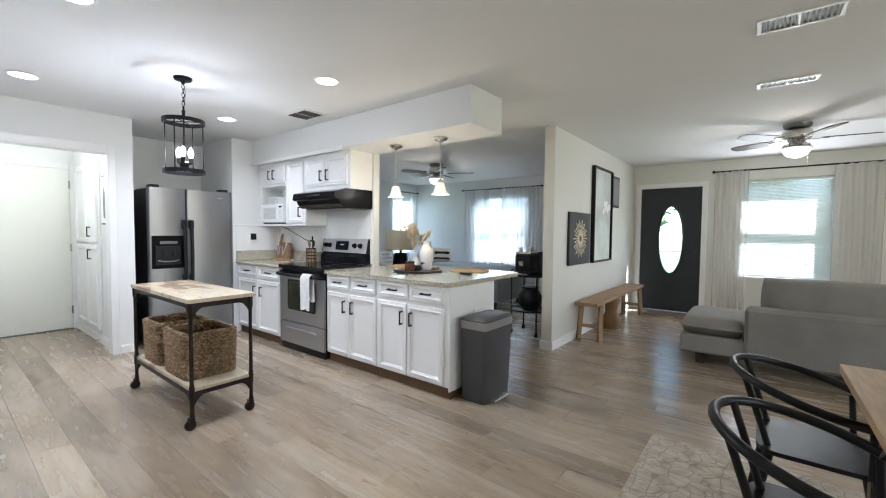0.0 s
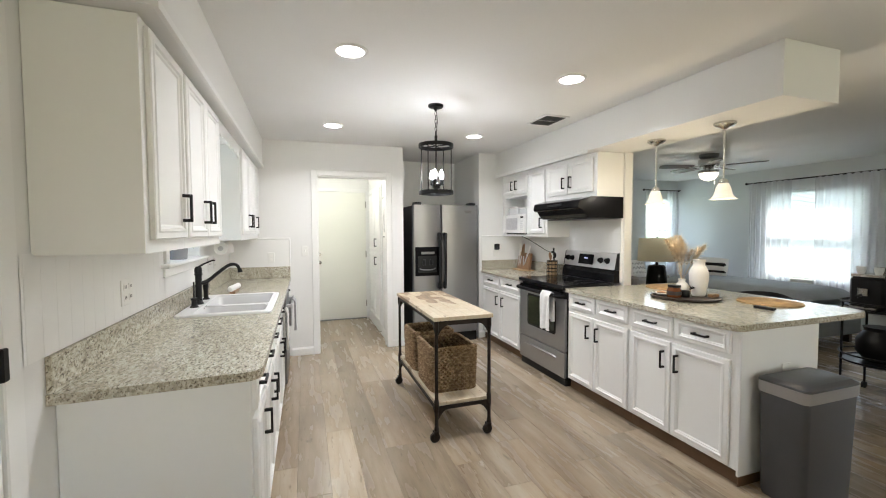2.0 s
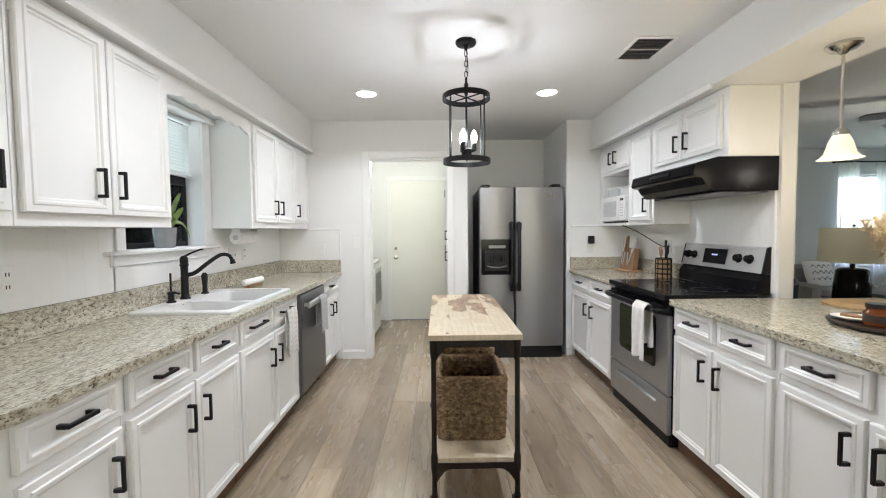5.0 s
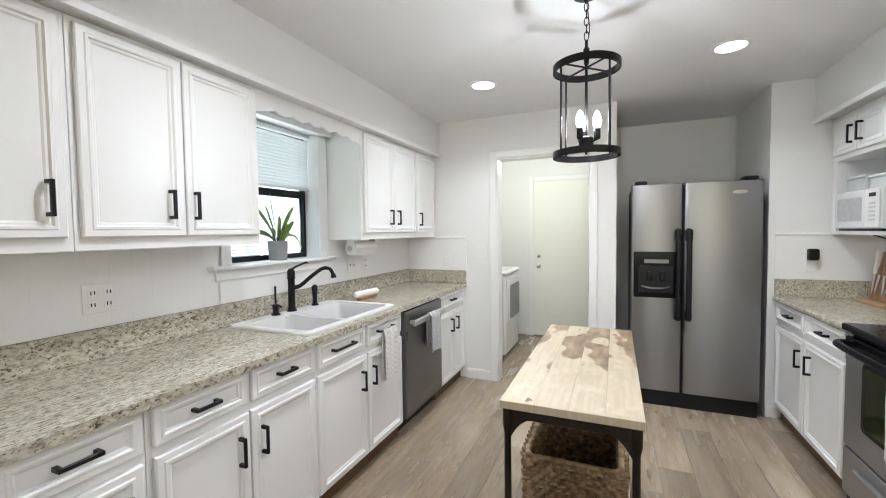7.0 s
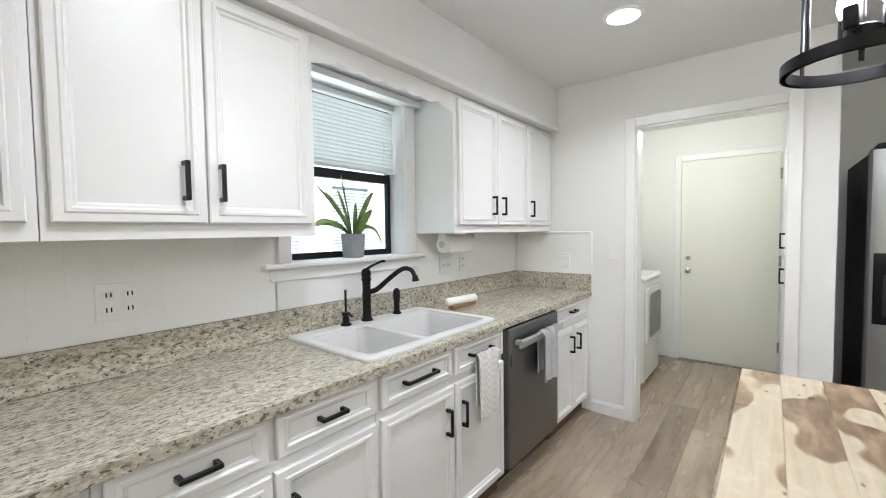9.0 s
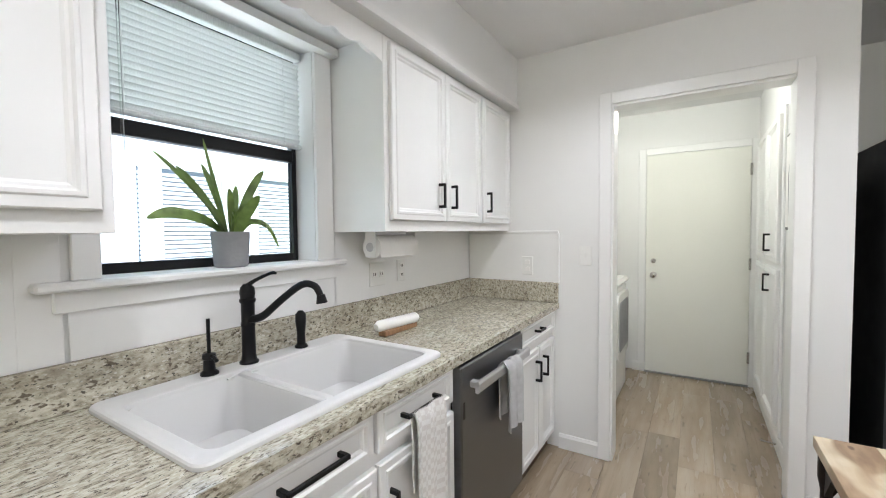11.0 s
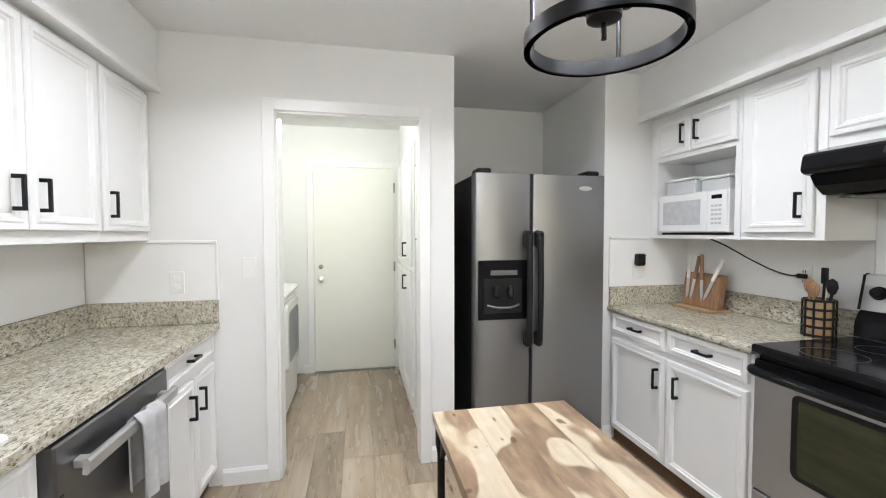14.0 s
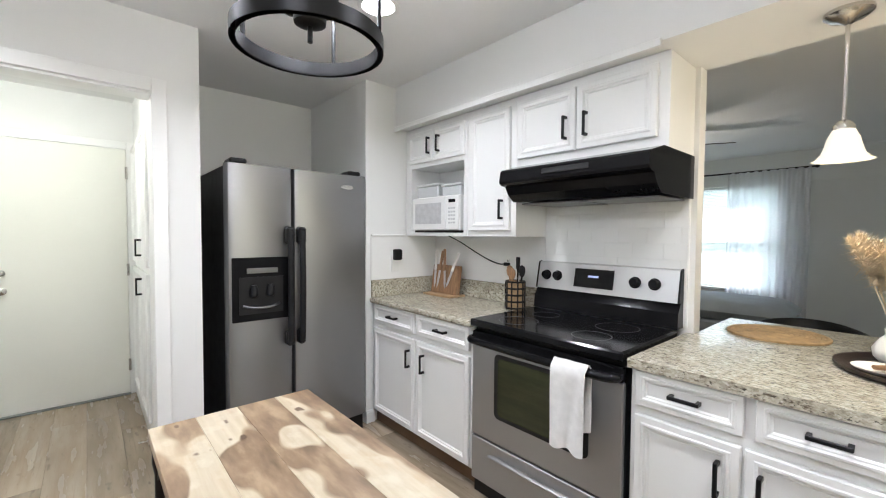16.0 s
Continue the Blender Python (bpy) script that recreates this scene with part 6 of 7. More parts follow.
kn = thing("knife_block", (-6.78, 2.86, CT), "acacia knife block with wooden-handled knives", "knife block")
kt = Matrix.Translation((-6.78, 2.85, CT + 0.014)) @ Matrix.Rotation(radians(-8), 4, "X")
part("base", box(nb(), -6.93, -6.63, 2.77, 2.93, CT + 0.0006, CT + 0.015, 0.003), PINE, kn, "pale wooden base")
part("board", box(nb(), -0.14, 0.14, -0.012, 0.030, 0.0, 0.215, 0.004, kt), BLOCKWOOD, kn)
rk = random.Random(7)
for i, xx in enumerate((-0.10, -0.05, 0.005, 0.085)):
    ln_ = 0.085 + 0.03 * rk.random()
    a = radians((-4, 5, -9, 20)[i])
    m = kt @ Matrix.Translation((xx, -0.02, 0.17)) @ Matrix.Rotation(a, 4, "Y")
    k = part("knife_handle", box(nb(), -0.011, 0.011, -0.008, 0.008, 0.0, ln_ + 0.06, 0.004, m), BLOCKWOOD if i % 3 else PAPER, kn, "wooden knife handle")
    bm = nb()
    quadstrip(bm, [[m @ Vector(p) for p in ((-0.011, y, 0.0), (0.012, y, 0.0), (0.009, y, -0.10), (-0.004, y, -0.135), (-0.011, y, -0.10))] for y in (-0.001, 0.001)])
    part("blade", bm, BRIGHTSTEEL, k, "bright steel blade")

ut = thing("utensil_holder", (-6.08, 2.83, CT), "black wire and wood crock full of cooking utensils", "utensil crock")
uc = (-6.085, 2.825, CT + 0.0006)
part("crock", lathe(nb(), uc, [(0.052, 0), (0.055, 0.004), (0.055, 0.17), (0.048, 0.17), (0.046, 0.01)], 24), PINE, ut, smooth=40)
for k in range(5):
    z = uc[2] + 0.004 + k * 0.040
    part("band", lathe(nb(), (uc[0], uc[1], z), [(0.0555, 0), (0.060, 0.0), (0.060, 0.011), (0.0555, 0.011)], 24, cap0=False, cap1=False), SATINBLACK, ut, smooth=40)
for k in range(10):
    a = 2 * math.pi * k / 10
    part("bar", cyl(nb(), (uc[0] + 0.0585 * math.cos(a), uc[1] + 0.0585 * math.sin(a), uc[2]), (uc[0] + 0.0585 * math.cos(a), uc[1] + 0.0585 * math.sin(a), uc[2] + 0.172), 0.0045, n=6), SATINBLACK, ut)
for dx, dy, tx, h, mt, kind in ((-0.02, 0.0, -0.045, 0.25, BLOCKWOOD, "spoon"), (0.0, -0.015, -0.012, 0.235, BLOCKWOOD, "spoon"), (0.01, 0.015, 0.01, 0.27, PAPER, "spatula"), (0.025, 0.0, 0.05, 0.255, SATINBLACK, "ladle"), (0.005, 0.01, 0.012, 0.30, SATINBLACK, "spatula")):
    p0 = Vector((uc[0] + dx, uc[1] + dy, uc[2] + 0.05))
    p1 = Vector((uc[0] + tx, uc[1] + dy, uc[2] + h - 0.05))
    bm = nb()
    cyl(bm, p0, p1, 0.005, 0.006, 8)
    m = Matrix.Translation(p1 + Vector((0, 0, 0.03)))
    if kind == "spatula":
        box(bm, -0.016, 0.016, -0.003, 0.003, -0.035, 0.04, 0.003, m)
    else:
        lathe(bm, (0, 0, 0), [(0.002, -0.04), (0.018, -0.025), (0.026, 0.0), (0.022, 0.025), (0.004, 0.038)], 14, m @ Matrix.Diagonal((1, 0.35, 1, 1)))
    part(kind, bm, mt, ut, smooth=50)

# ---- peninsula things ----
tc = (-4.43, 2.90)
ty = tagged(part("tray", lathe(nb(), (tc[0], tc[1], CT + 0.0006), [(0.18, 0), (0.225, 0.003), (0.24, 0.012), (0.24, 0.02), (0.225, 0.02), (0.21, 0.013), (0.01, 0.013)], 48), DARKWOOD, None, "round dark wooden tray on the peninsula", smooth=40), "", "tray")
TZ = CT + 0.0140
jv = (-4.40, 3.0)
jug = thing("ceramic_vase", (jv[0], jv[1], TZ), "tall chalky white ceramic vase with a brushed motif", "vase")
part("body", lathe(nb(), (jv[0], jv[1], TZ), [(0.040, 0), (0.045, 0.008), (0.057, 0.065), (0.065, 0.125), (0.066, 0.155), (0.061, 0.195), (0.048, 0.222), (0.040, 0.232), (0.039, 0.258), (0.044, 0.272), (0.045, 0.279), (0.039, 0.279), (0.034, 0.258)], 32), VASE, jug, smooth=60)
bm = nb()
for k in range(6):
    a = radians(-128 + 9 * k)
    r = 0.0545 + 0.0008 * k
    box(bm, -0.003, 0.003, -0.001, 0.001, -0.02 + 0.004 * (k % 3), 0.02 - 0.003 * (k % 2), 0, Matrix.Translation((jv[0] + (r + 0.0035) * math.cos(a), jv[1] + (r + 0.0035) * math.sin(a), TZ + 0.062)) @ Matrix.Rotation(a + math.pi / 2, 4, "Z") @ Matrix.Rotation(radians(38 + 17 * (k % 3)), 4, "Y"))
part("motif", bm, SATINBLACK, jug, "smudged dark motif")
bv = (-4.52, 2.97)
bud = thing("bud_vase", (bv[0], bv[1], TZ), "small ribbed white vase holding dried pampas plumes", "vase")
part("body", lathe(nb(), (bv[0], bv[1], TZ), [(0.035, 0), (0.052, 0.02), (0.056, 0.05), (0.040, 0.08), (0.022, 0.10), (0.027, 0.12), (0.021, 0.12)], 28), VASE, bud, smooth=60)
rp = random.Random(11)
for k in range(19):
    az, lean = rp.uniform(0, 6.28), rp.uniform(0.03, 0.17)
    top = Vector((bv[0] + lean * math.cos(az), bv[1] + lean * math.sin(az), TZ + rp.uniform(0.33, 0.47)))
    base = Vector((bv[0], bv[1], TZ + 0.10))
    pts = curve([base, base.lerp(top, 0.55) + Vector((0, 0, 0.025)), top], 6)
    pm = part("plume", tube(nb(), pts, 0.0016, 5), PAMPAS, bud)
    verts, faces = [], []
    for _ in range(380):
        u = rp.uniform(0.42, 1.0)
        p = pts[min(len(pts) - 1, int(u * (len(pts) - 1)))]
        w = 0.052 * math.sin(math.pi * min(1, (u - 0.35) / 0.68)) + 0.006
        d = Vector((rp.gauss(0, 1), rp.gauss(0, 1), rp.gauss(0.5, 0.6))).normalized()
        q = p + d * w * rp.uniform(0.5, 1.4)
        e = d.cross(Vector((0.3, 0.2, 1))).normalized() * 0.0021
        i = len(verts)
        verts += [tuple(v - Vector((bv[0], bv[1], TZ))) for v in (p - e, p + e, q + Vector((0, 0, 0.006)))]
        faces.append((i, i + 1, i + 2))
    data = bpy.data.meshes.new("fluff")
    data.from_pydata(verts, [], faces)
    data.materials.append(PAMPAS)
    o = new("fluff", data)
    o.parent = pm
av = (-4.43, 2.79)
aj = thing("candle_jar", (av[0], av[1], TZ), "amber glass candle jar with a dark label", "candle")
part("jar", lathe(nb(), (av[0], av[1], TZ), [(0.046, 0), (0.050, 0.006), (0.050, 0.055), (0.042, 0.066), (0.042, 0.074)], 28), AMBER, aj, smooth=50)
part("lid", lathe(nb(), (av[0], av[1], TZ + 0.0745), [(0.045, 0), (0.045, 0.016), (0.01, 0.018)], 28), SATINBLACK, aj, smooth=40)
part("label", lathe(nb(), (av[0], av[1], TZ + 0.018), [(0.0508, 0), (0.0508, 0.028)], 28, cap0=False, cap1=False), DARKWOOD, aj, smooth=60)
part("candle_jar_second", lathe(nb(), (-4.40, 2.86, TZ), [(0.03, 0), (0.034, 0.006), (0.034, 0.045), (0.03, 0.05), (0.005, 0.052)], 24), SATINBLACK, aj, "small dark pot beside it", smooth=50)
ds = thing("soap_dish", (-4.53, 2.79, TZ), "small white dish with a wooden brush", "dish")
part("dish", lathe(nb(), (-4.54, 2.80, TZ), [(0.05, 0), (0.075, 0.012), (0.078, 0.016), (0.05, 0.006)], 28, Matrix.Identity(4)), VASE, ds, smooth=50)
part("brush", tube(nb(), [(-4.56, 2.76, TZ + 0.022), (-4.52, 2.785, TZ + 0.022), (-4.49, 2.78, TZ + 0.022)], [0.012, 0.016, 0.008], 10, 0.6), BLOCKWOOD, ds, smooth=60)
wdt = thing("leaning_block", (-4.33, 3.04, TZ), "small brown wooden block on the tray", "block")
part("block", box(nb(), -4.345, -4.30, 3.02, 3.09, TZ, TZ + 0.024, 0.004), BLOCKWOOD, wdt)
for mx, my in ((-4.89, 3.25), (-4.07, 3.27)):
    p = thing("woven_placemat", (mx, my, CT), "round woven rattan placemat on the granite", "placemat", "woven placemats")
    bm = nb()
    rings = []
    for k in range(11):
        rings.append(lathe(bm, (mx, my, CT + 0.0006), [(0.19 - 0.018 * k, 0.0), (0.19 - 0.018 * k, 0.008), (0.184 - 0.018 * k, 0.011), (0.178 - 0.018 * k, 0.011), (0.173 - 0.018 * k, 0.008), (0.173 - 0.018 * k, 0)], 40, cap0=False, cap1=False))
    part("weave", bm, WOVEN, p, smooth=50)
rm = tagged(part("remote", box(nb(), -3.98, -3.86, 2.97, 3.01, CT + 0.0006, CT + 0.018, 0.005), SATINBLACK, None, "small black remote lying on the granite"), "", "remote")

# trash can beside the peninsula
tb = thing("trash_can", (-3.51, 2.72, 0), "charcoal step trash can with a brushed steel lid band", "trash can")
bm = nb()
quadstrip(bm, [[(x, y, z) for x, y in rounded(-3.49 - a, -3.49 + a, 2.67 - b, 2.67 + b, 0.03)] for a, b, z in ((0.105, 0.185, 0.0), (0.108, 0.19, 0.02), (0.118, 0.205, 0.56))])
part("bin", bm, TRASH, tb, smooth=40)
bm = nb()
quadstrip(bm, [[(x, y, z) for x, y in rounded(-3.49 - a, -3.49 + a, 2.67 - b, 2.67 + b, 0.03)] for a, b, z in ((0.121, 0.208, 0.561), (0.124, 0.211, 0.572), (0.124, 0.211, 0.62))])
part("lid_band", bm, STEEL, tb, "brushed steel band", smooth=40)
bm = nb()
quadstrip(bm, [[(x, y, z) for x, y in rounded(-3.49 - a, -3.49 + a, 2.67 - b, 2.67 + b, 0.03)] for a, b, z in ((0.124, 0.211, 0.621), (0.122, 0.209, 0.632), (0.10, 0.19, 0.646))])
part("lid", bm, TRASH, tb, "charcoal plastic lid", smooth=40)
part("pedal", box(nb(), -3.395, -3.34, 2.57, 2.77, 0.004, 0.02, 0.006), STEEL, tb)

# ---- laundry ----
for i, (x0, x1, zt, out, lb) in enumerate(((-8.30, -7.665, 0.96, 0.075, "white front-load dryer with a grey door window"), (-7.65, -7.14, 0.92, 0.0, "white washing machine beside the doorway"))):
    w = thing("dryer" if i == 0 else "washing_machine", ((x0 + x1) / 2, -0.2, 0), lb, "laundry machine")
    part("body", box(nb(), x0, x1, -0.61, 0.13 + out, 0.03, zt - 0.05, 0.02), APPLIANCE, w)
    part("top", box(nb(), x0 - 0.003, x1 + 0.003, -0.61, 0.15 + out, zt - 0.049, zt, 0.02), APPLIANCE, w)
    part("base", box(nb(), x0 + 0.03, x1 - 0.03, -0.58, 0.08 + out, 0.0, 0.03), SATINBLACK, w)
    if i == 0:
        part("door", prism(nb(), rounded(x0 + 0.05, x1 - 0.05, 0.36, 0.86, 0.06), 0.1305 + out, 0.155 + out, "y"), APPLIANCE, w)
        part("door_window", prism(nb(), rounded(x0 + 0.10, x1 - 0.10, 0.42, 0.80, 0.05), 0.1555 + out, 0.159 + out, "y"), CONCRETE, w, "grey glass door window")
hs = thing("built_in_cupboard", (-8.1, 1.14, 0), "white built-in laundry cupboard doors with black handles", "cupboard")
part("panel", box(nb(), -8.60, -7.55, 1.134, 1.149, 0.105, 2.06, 0.003), CABINET, hs)
for z0, z1, hz in ((0.16, 1.10, 1.0), (1.14, 2.02, 1.26)):
    for xa, xb, hx in ((-8.56, -8.09, None), (-8.07, -7.60, -8.02)):
        d = part("door", front(xa, xb, z0, z1, 1.1335, -1), CABINET, hs)
        if hx:
            part("handle", pull(-7.86, hz, 1.114, -1, True), BLACK, d, "black bar handle")
fp = thing("framed_picture", (-7.35, 1.148, 1.33), "black-framed sketch on the laundry wall", "picture")
part("frame", box(nb(), -7.43, -7.17, 1.128, 1.1485, 1.34, 1.86, 0.004), BLACK, fp)
part("print", box(nb(), -7.415, -7.185, 1.126, 1.1278, 1.355, 1.845), PAPER, fp)
part("drawing", prism(nb(), [(-7.33, 1.42), (-7.27, 1.40), (-7.24, 1.52), (-7.26, 1.66), (-7.31, 1.74), (-7.35, 1.62)], 1.1245, 1.1258, "y"), CONCRETE, fp, "grey drawn shape")
ds_ = tagged(part("door_stop", tube(nb(), [(-7.60, 1.134, 0.05), (-7.60, 1.06, 0.055)], 0.006, 8), CHROME, None, "small spring door stop on the baseboard"), "", "door stop")

# ---- front door and front windows ----
fd = thing("door_3", (-3.015, 7.62, 0), "charcoal front door with an oval leaded glass, closed", "door", kind="structure")
ox, oz, orx, orz = -3.0, 1.19, 0.185, 0.565
bm = nb()
N = 48
oval = [(ox + orx * math.cos(2 * math.pi * k / N), oz + orz * math.sin(2 * math.pi * k / N)) for k in range(N)]
rect = []
dx0, dx1, dz0, dz1 = -3.459, -2.571, 0.002, 2.049
for k in range(N):
    c, s = math.cos(2 * math.pi * k / N), math.sin(2 * math.pi * k / N)
    f = min((dx1 - ox if c > 0 else ox - dx0) / max(abs(c), 1e-6), (dz1 - oz if s > 0 else oz - dz0) / max(abs(s), 1e-6))
    rect.append((ox + f * c, oz + f * s))
for cx_, cz_ in ((dx0, dz0), (dx1, dz0), (dx1, dz1), (dx0, dz1)):
    k = min(range(N), key=lambda i: (rect[i][0] - cx_) ** 2 + (rect[i][1] - cz_) ** 2)
    rect[k] = (cx_, cz_)
rings = [[(x, 7.655, z) for x, z in rect], [(x, 7.615, z) for x, z in rect], [(x, 7.615, z) for x, z in oval], [(x, 7.655, z) for x, z in oval]]
quadstrip(bm, rings + [rings[0]], True, False, False)
leaf = part("leaf", bm, NAVY, fd)
part("oval_frame", tube(nb(), [(x, 7.612, z) for x, z in oval + oval[:1]], 0.016, 8), NAVY, leaf, smooth=60)
FROST = glass_mat("frosted_glass", (0.93, 0.97, 0.95))
go = part("glass", prism(nb(), [(ox + (x - ox) * 0.99, oz + (z - oz) * 0.99) for x, z in oval], 7.632, 7.636, "y"), FROST, leaf, "pale leaded glass")
go.visible_shadow = False
for z in (1.0, 1.35):
    part("came", tube(nb(), curve([(ox - 0.17, 7.629, z), (ox, 7.629, z - (0.09 if z > 1.2 else 0)), (ox + 0.17, 7.629, z)], 6), 0.005, 6), NAVY, leaf)
part("handle", tube(nb(), [(-2.66, 7.614, 1.0), (-2.66, 7.56, 1.0), (-2.74, 7.555, 1.0)], 0.011, 8), BLACK, fd, "black lever handle", smooth=60)
bm = nb()
for x0, x1, z0, z1 in ((-3.535, -3.462, 0, 2.125), (-2.568, -2.495, 0, 2.125), (-3.462, -2.568, 2.052, 2.125)):
    box(bm, x0, x1, 7.578, 7.5995, z0, z1, 0.003)
part("casing", bm, TRIM, fd, "cream door casing")


def front_window(name, hole, label, mull=True):
    x0, x1, z0, z1 = hole
    w = thing(name, ((x0 + x1) / 2, 7.66, z0), label, "window", kind="structure")
    bm = nb()
    ys = (7.67, 7.71)
    for a in ((x0, x0 + 0.035, z0, z1), (x1 - 0.035, x1, z0, z1), (x0 + 0.035, x1 - 0.035, z0, z0 + 0.035), (x0 + 0.035, x1 - 0.035, z1 - 0.035, z1), (x0 + 0.035, x1 - 0.035, (z0 + z1) / 2 - 0.02, (z0 + z1) / 2 + 0.02)):
        box(bm, a[0], a[1], *ys, a[2], a[3], 0.003)
    if mull:
        box(bm, (x0 + x1) / 2 - 0.015, (x0 + x1) / 2 + 0.015, 7.672, 7.708, z0 + 0.035, z1 - 0.035, 0.003)
    part("window_frame", bm, TRIM, w)
    p = part("pane", box(nb(), x0 + 0.03, x1 - 0.03, 7.688, 7.692, z0 + 0.03, z1 - 0.03), GLASS, w)
    p.visible_shadow = False
    part("window_sill", box(nb(), x0 - 0.04, x1 + 0.04, 7.55, 7.668, z0 - 0.028, z0 - 0.0005, 0.005), TRIM, w)


front_window("window_2", LIVWIN, "large white living room window with blinds", False)
front_window("window_3", DENWIN, "den window behind sheer curtains", False)
blind("window_blind", LIVWIN[0] + 0.01, LIVWIN[1] - 0.01, 7.635, LIVWIN[3] - 0.005, LIVWIN[2] + 0.005, "white mini blind lowered over the living room window", 58, 0.021)
blind("window_blind", DENWIN[0] + 0.01, DENWIN[1] - 0.01, 7.635, DENWIN[3] - 0.005, DENWIN[2] + 0.005, "white mini blind behind the den curtains", 55, 0.021)


def curtain(p0, p1, z0, z1, material, label, folds, amp=0.028, name="curtain"):
    """A pleated hanging sheet between two points of the plan."""
    a, b = Vector((*p0, 0)), Vector((*p1, 0))
    d = (b - a)
    n = Vector((-d.y, d.x, 0)).normalized()
    cols, rows = folds * 10, 10
    bm = nb()
    grids = []
    for half in (-0.0006, 0.0006):
        g = []
        for j in range(rows + 1):
            v = j / rows
            row = []
            for i in range(cols + 1):
                u = i / cols
                w = amp * (0.55 + 0.45 * v) * math.sin(u * folds * 2 * math.pi + 0.8 * math.sin(3 * v + 5 * u)) + 0.01 * math.sin(7 * u + 2 * v)
                row.append(bm.verts.new(a + d * u + n * (w + half) + Vector((0, 0, z1 + (z0 - z1) * v))))
            g.append(row)
        grids.append(g)
    for g in grids[:1]:
        for j in range(rows):
            for i in range(cols):
                bm.faces.new((g[j][i], g[j][i + 1], g[j + 1][i + 1], g[j + 1][i]))
    bmesh.ops.delete(bm, geom=[v for g in grids[1:] for r in g for v in r], context="VERTS")
    return tagged(part(name, bm, material, None, label, smooth=80), "", "curtain")


def rod(p0, p1, z, label):
    r = thing("curtain_rod", (*p0, z), label, "curtain rod", "curtain rods")
    part("pole", cyl(nb(), (*p0, z), (*p1, z), 0.011, n=12), BLACK, r, smooth=40)
    for p in (p0, p1):
        part("finial", lathe(nb(), (*p, z), [(0.006, -0.022), (0.02, -0.012), (0.024, 0.0), (0.02, 0.012), (0.006, 0.022)], 14), BLACK, r, smooth=60)
    d = Vector((*p1, 0)) - Vector((*p0, 0))
    n = Vector((-d.y, d.x, 0)).normalized()
    for u in (0.04, 0.96):
        q = Vector((*p0, z)) + d * u
        part("bracket", cyl(nb(), q, q + n * 0.075, 0.006, n=8), BLACK, r)


rod((-2.42, 7.52), (-0.55, 7.52), 2.25, "slim dark curtain rod over the living room window")
curtain((-2.40, 7.51), (-1.98, 7.51), 0.02, 2.25, SHEER_WARM, "warm grey linen curtain beside the window", 5, 0.02)
curtain((-1.06, 7.51), (-0.58, 7.51), 0.02, 2.25, SHEER_WARM, "warm grey linen curtain beside the window", 5, 0.02)
rod((-7.18, 7.50), (-5.25, 7.50), 2.22, "black curtain rod over the den window")
curtain((-7.12, 7.49), (-6.47, 7.49), 0.25, 2.22, SHEER, "sheer white den curtain", 8)
curtain((-6.16, 7.49), (-5.30, 7.49), 0.25, 2.22, SHEER, "sheer white den curtain", 10)
w4 = thing("window_4", (-8.70, 7.1, 0.75), "narrow den side window", "window", kind="structure")
bm = nb()
for ya, yb, za, zb in ((6.76, 6.79, 0.75, 2.06), (7.41, 7.44, 0.75, 2.06), (6.79, 7.41, 0.75, 0.78), (6.79, 7.41, 2.03, 2.06), (6.79, 7.41, 1.39, 1.42)):
    box(bm, -8.76, -8.70, ya, yb, za, zb, 0.003)
part("window_frame", bm, TRIM, w4)
rod((-8.56, 7.52), (-8.56, 6.60), 2.23, "short black curtain rod over the side window")
curtain((-8.57, 6.98), (-8.57, 6.66), 0.5, 2.23, SHEER, "sheer white curtain at the side window", 4)
curtain((-8.57, 7.50), (-8.57, 7.22), 0.5, 2.23, SHEER, "sheer white curtain at the side window", 4)

# ---- gallery wall: art, bench ----
GX_ = -3.5795
DARKART = paint("charcoal_canvas", (0.03, 0.033, 0.036), 0.7, var=0.35, scale=7, relief=0.2)
a1 = thing("wall_art", (GX_, 4.90, 0.91), "dark canvas with a pale radiating bloom", "picture")
part("canvas", box(nb(), GX_, GX_ + 0.03, 4.55, 5.25, 0.91, 1.54, 0.004), DARKART, a1)
bm = nb()
for k in range(28):
    a = 2 * math.pi * k / 28
    for r0, r1, w in ((0.04, 0.12, 0.006), (0.13, 0.235 if k % 2 else 0.20, 0.007)):
        m = Matrix.Translation((GX_ + 0.031, 4.90, 1.225)) @ Matrix.Rotation(a, 4, "X")
        box(bm, -0.001, 0.001, -w, w, r0, r1, 0, m)
part("bloom", bm, PAMPAS, a1, "pale dotted bloom")
a2 = thing("framed_art", (GX_, 5.76, 0.90), "tall black-framed pale green botanical print", "picture")
bm = nb()
for ya, yb, za, zb in ((5.36, 5.385, 0.90, 2.18), (6.145, 6.17, 0.90, 2.18), (5.385, 6.145, 0.90, 0.925), (5.385, 6.145, 2.155, 2.18)):
    box(bm, GX_, GX_ + 0.05, ya, yb, za, zb, 0.002)
part("frame", bm, BLACK, a2)
ART = paint("sage_print", (0.64, 0.68, 0.65), 0.5, var=0.3, scale=2.2, fine=20, relief=0.0)
part("print", box(nb(), GX_, GX_ + 0.02, 5.385, 6.145, 0.925, 2.155), ART, a2)
bm = nb()
ra = random.Random(3)
for k in range(9):
    y, z = 5.95 + ra.gauss(0, 0.09), 1.66 + ra.gauss(0, 0.04)
    lathe(bm, (0, 0, 0), [(0.045, 0), (0.04, 0.002), (0.005, 0.003)], 10, Matrix.Translation((GX_ + 0.021, y, z)) @ Matrix.Rotation(radians(90), 4, "Y"))
part("blossom", bm, PAPER, a2, "white painted blossoms")
a3 = thing("small_picture", (GX_, 6.38, 1.68), "small dark-framed picture beside the tall print", "picture")
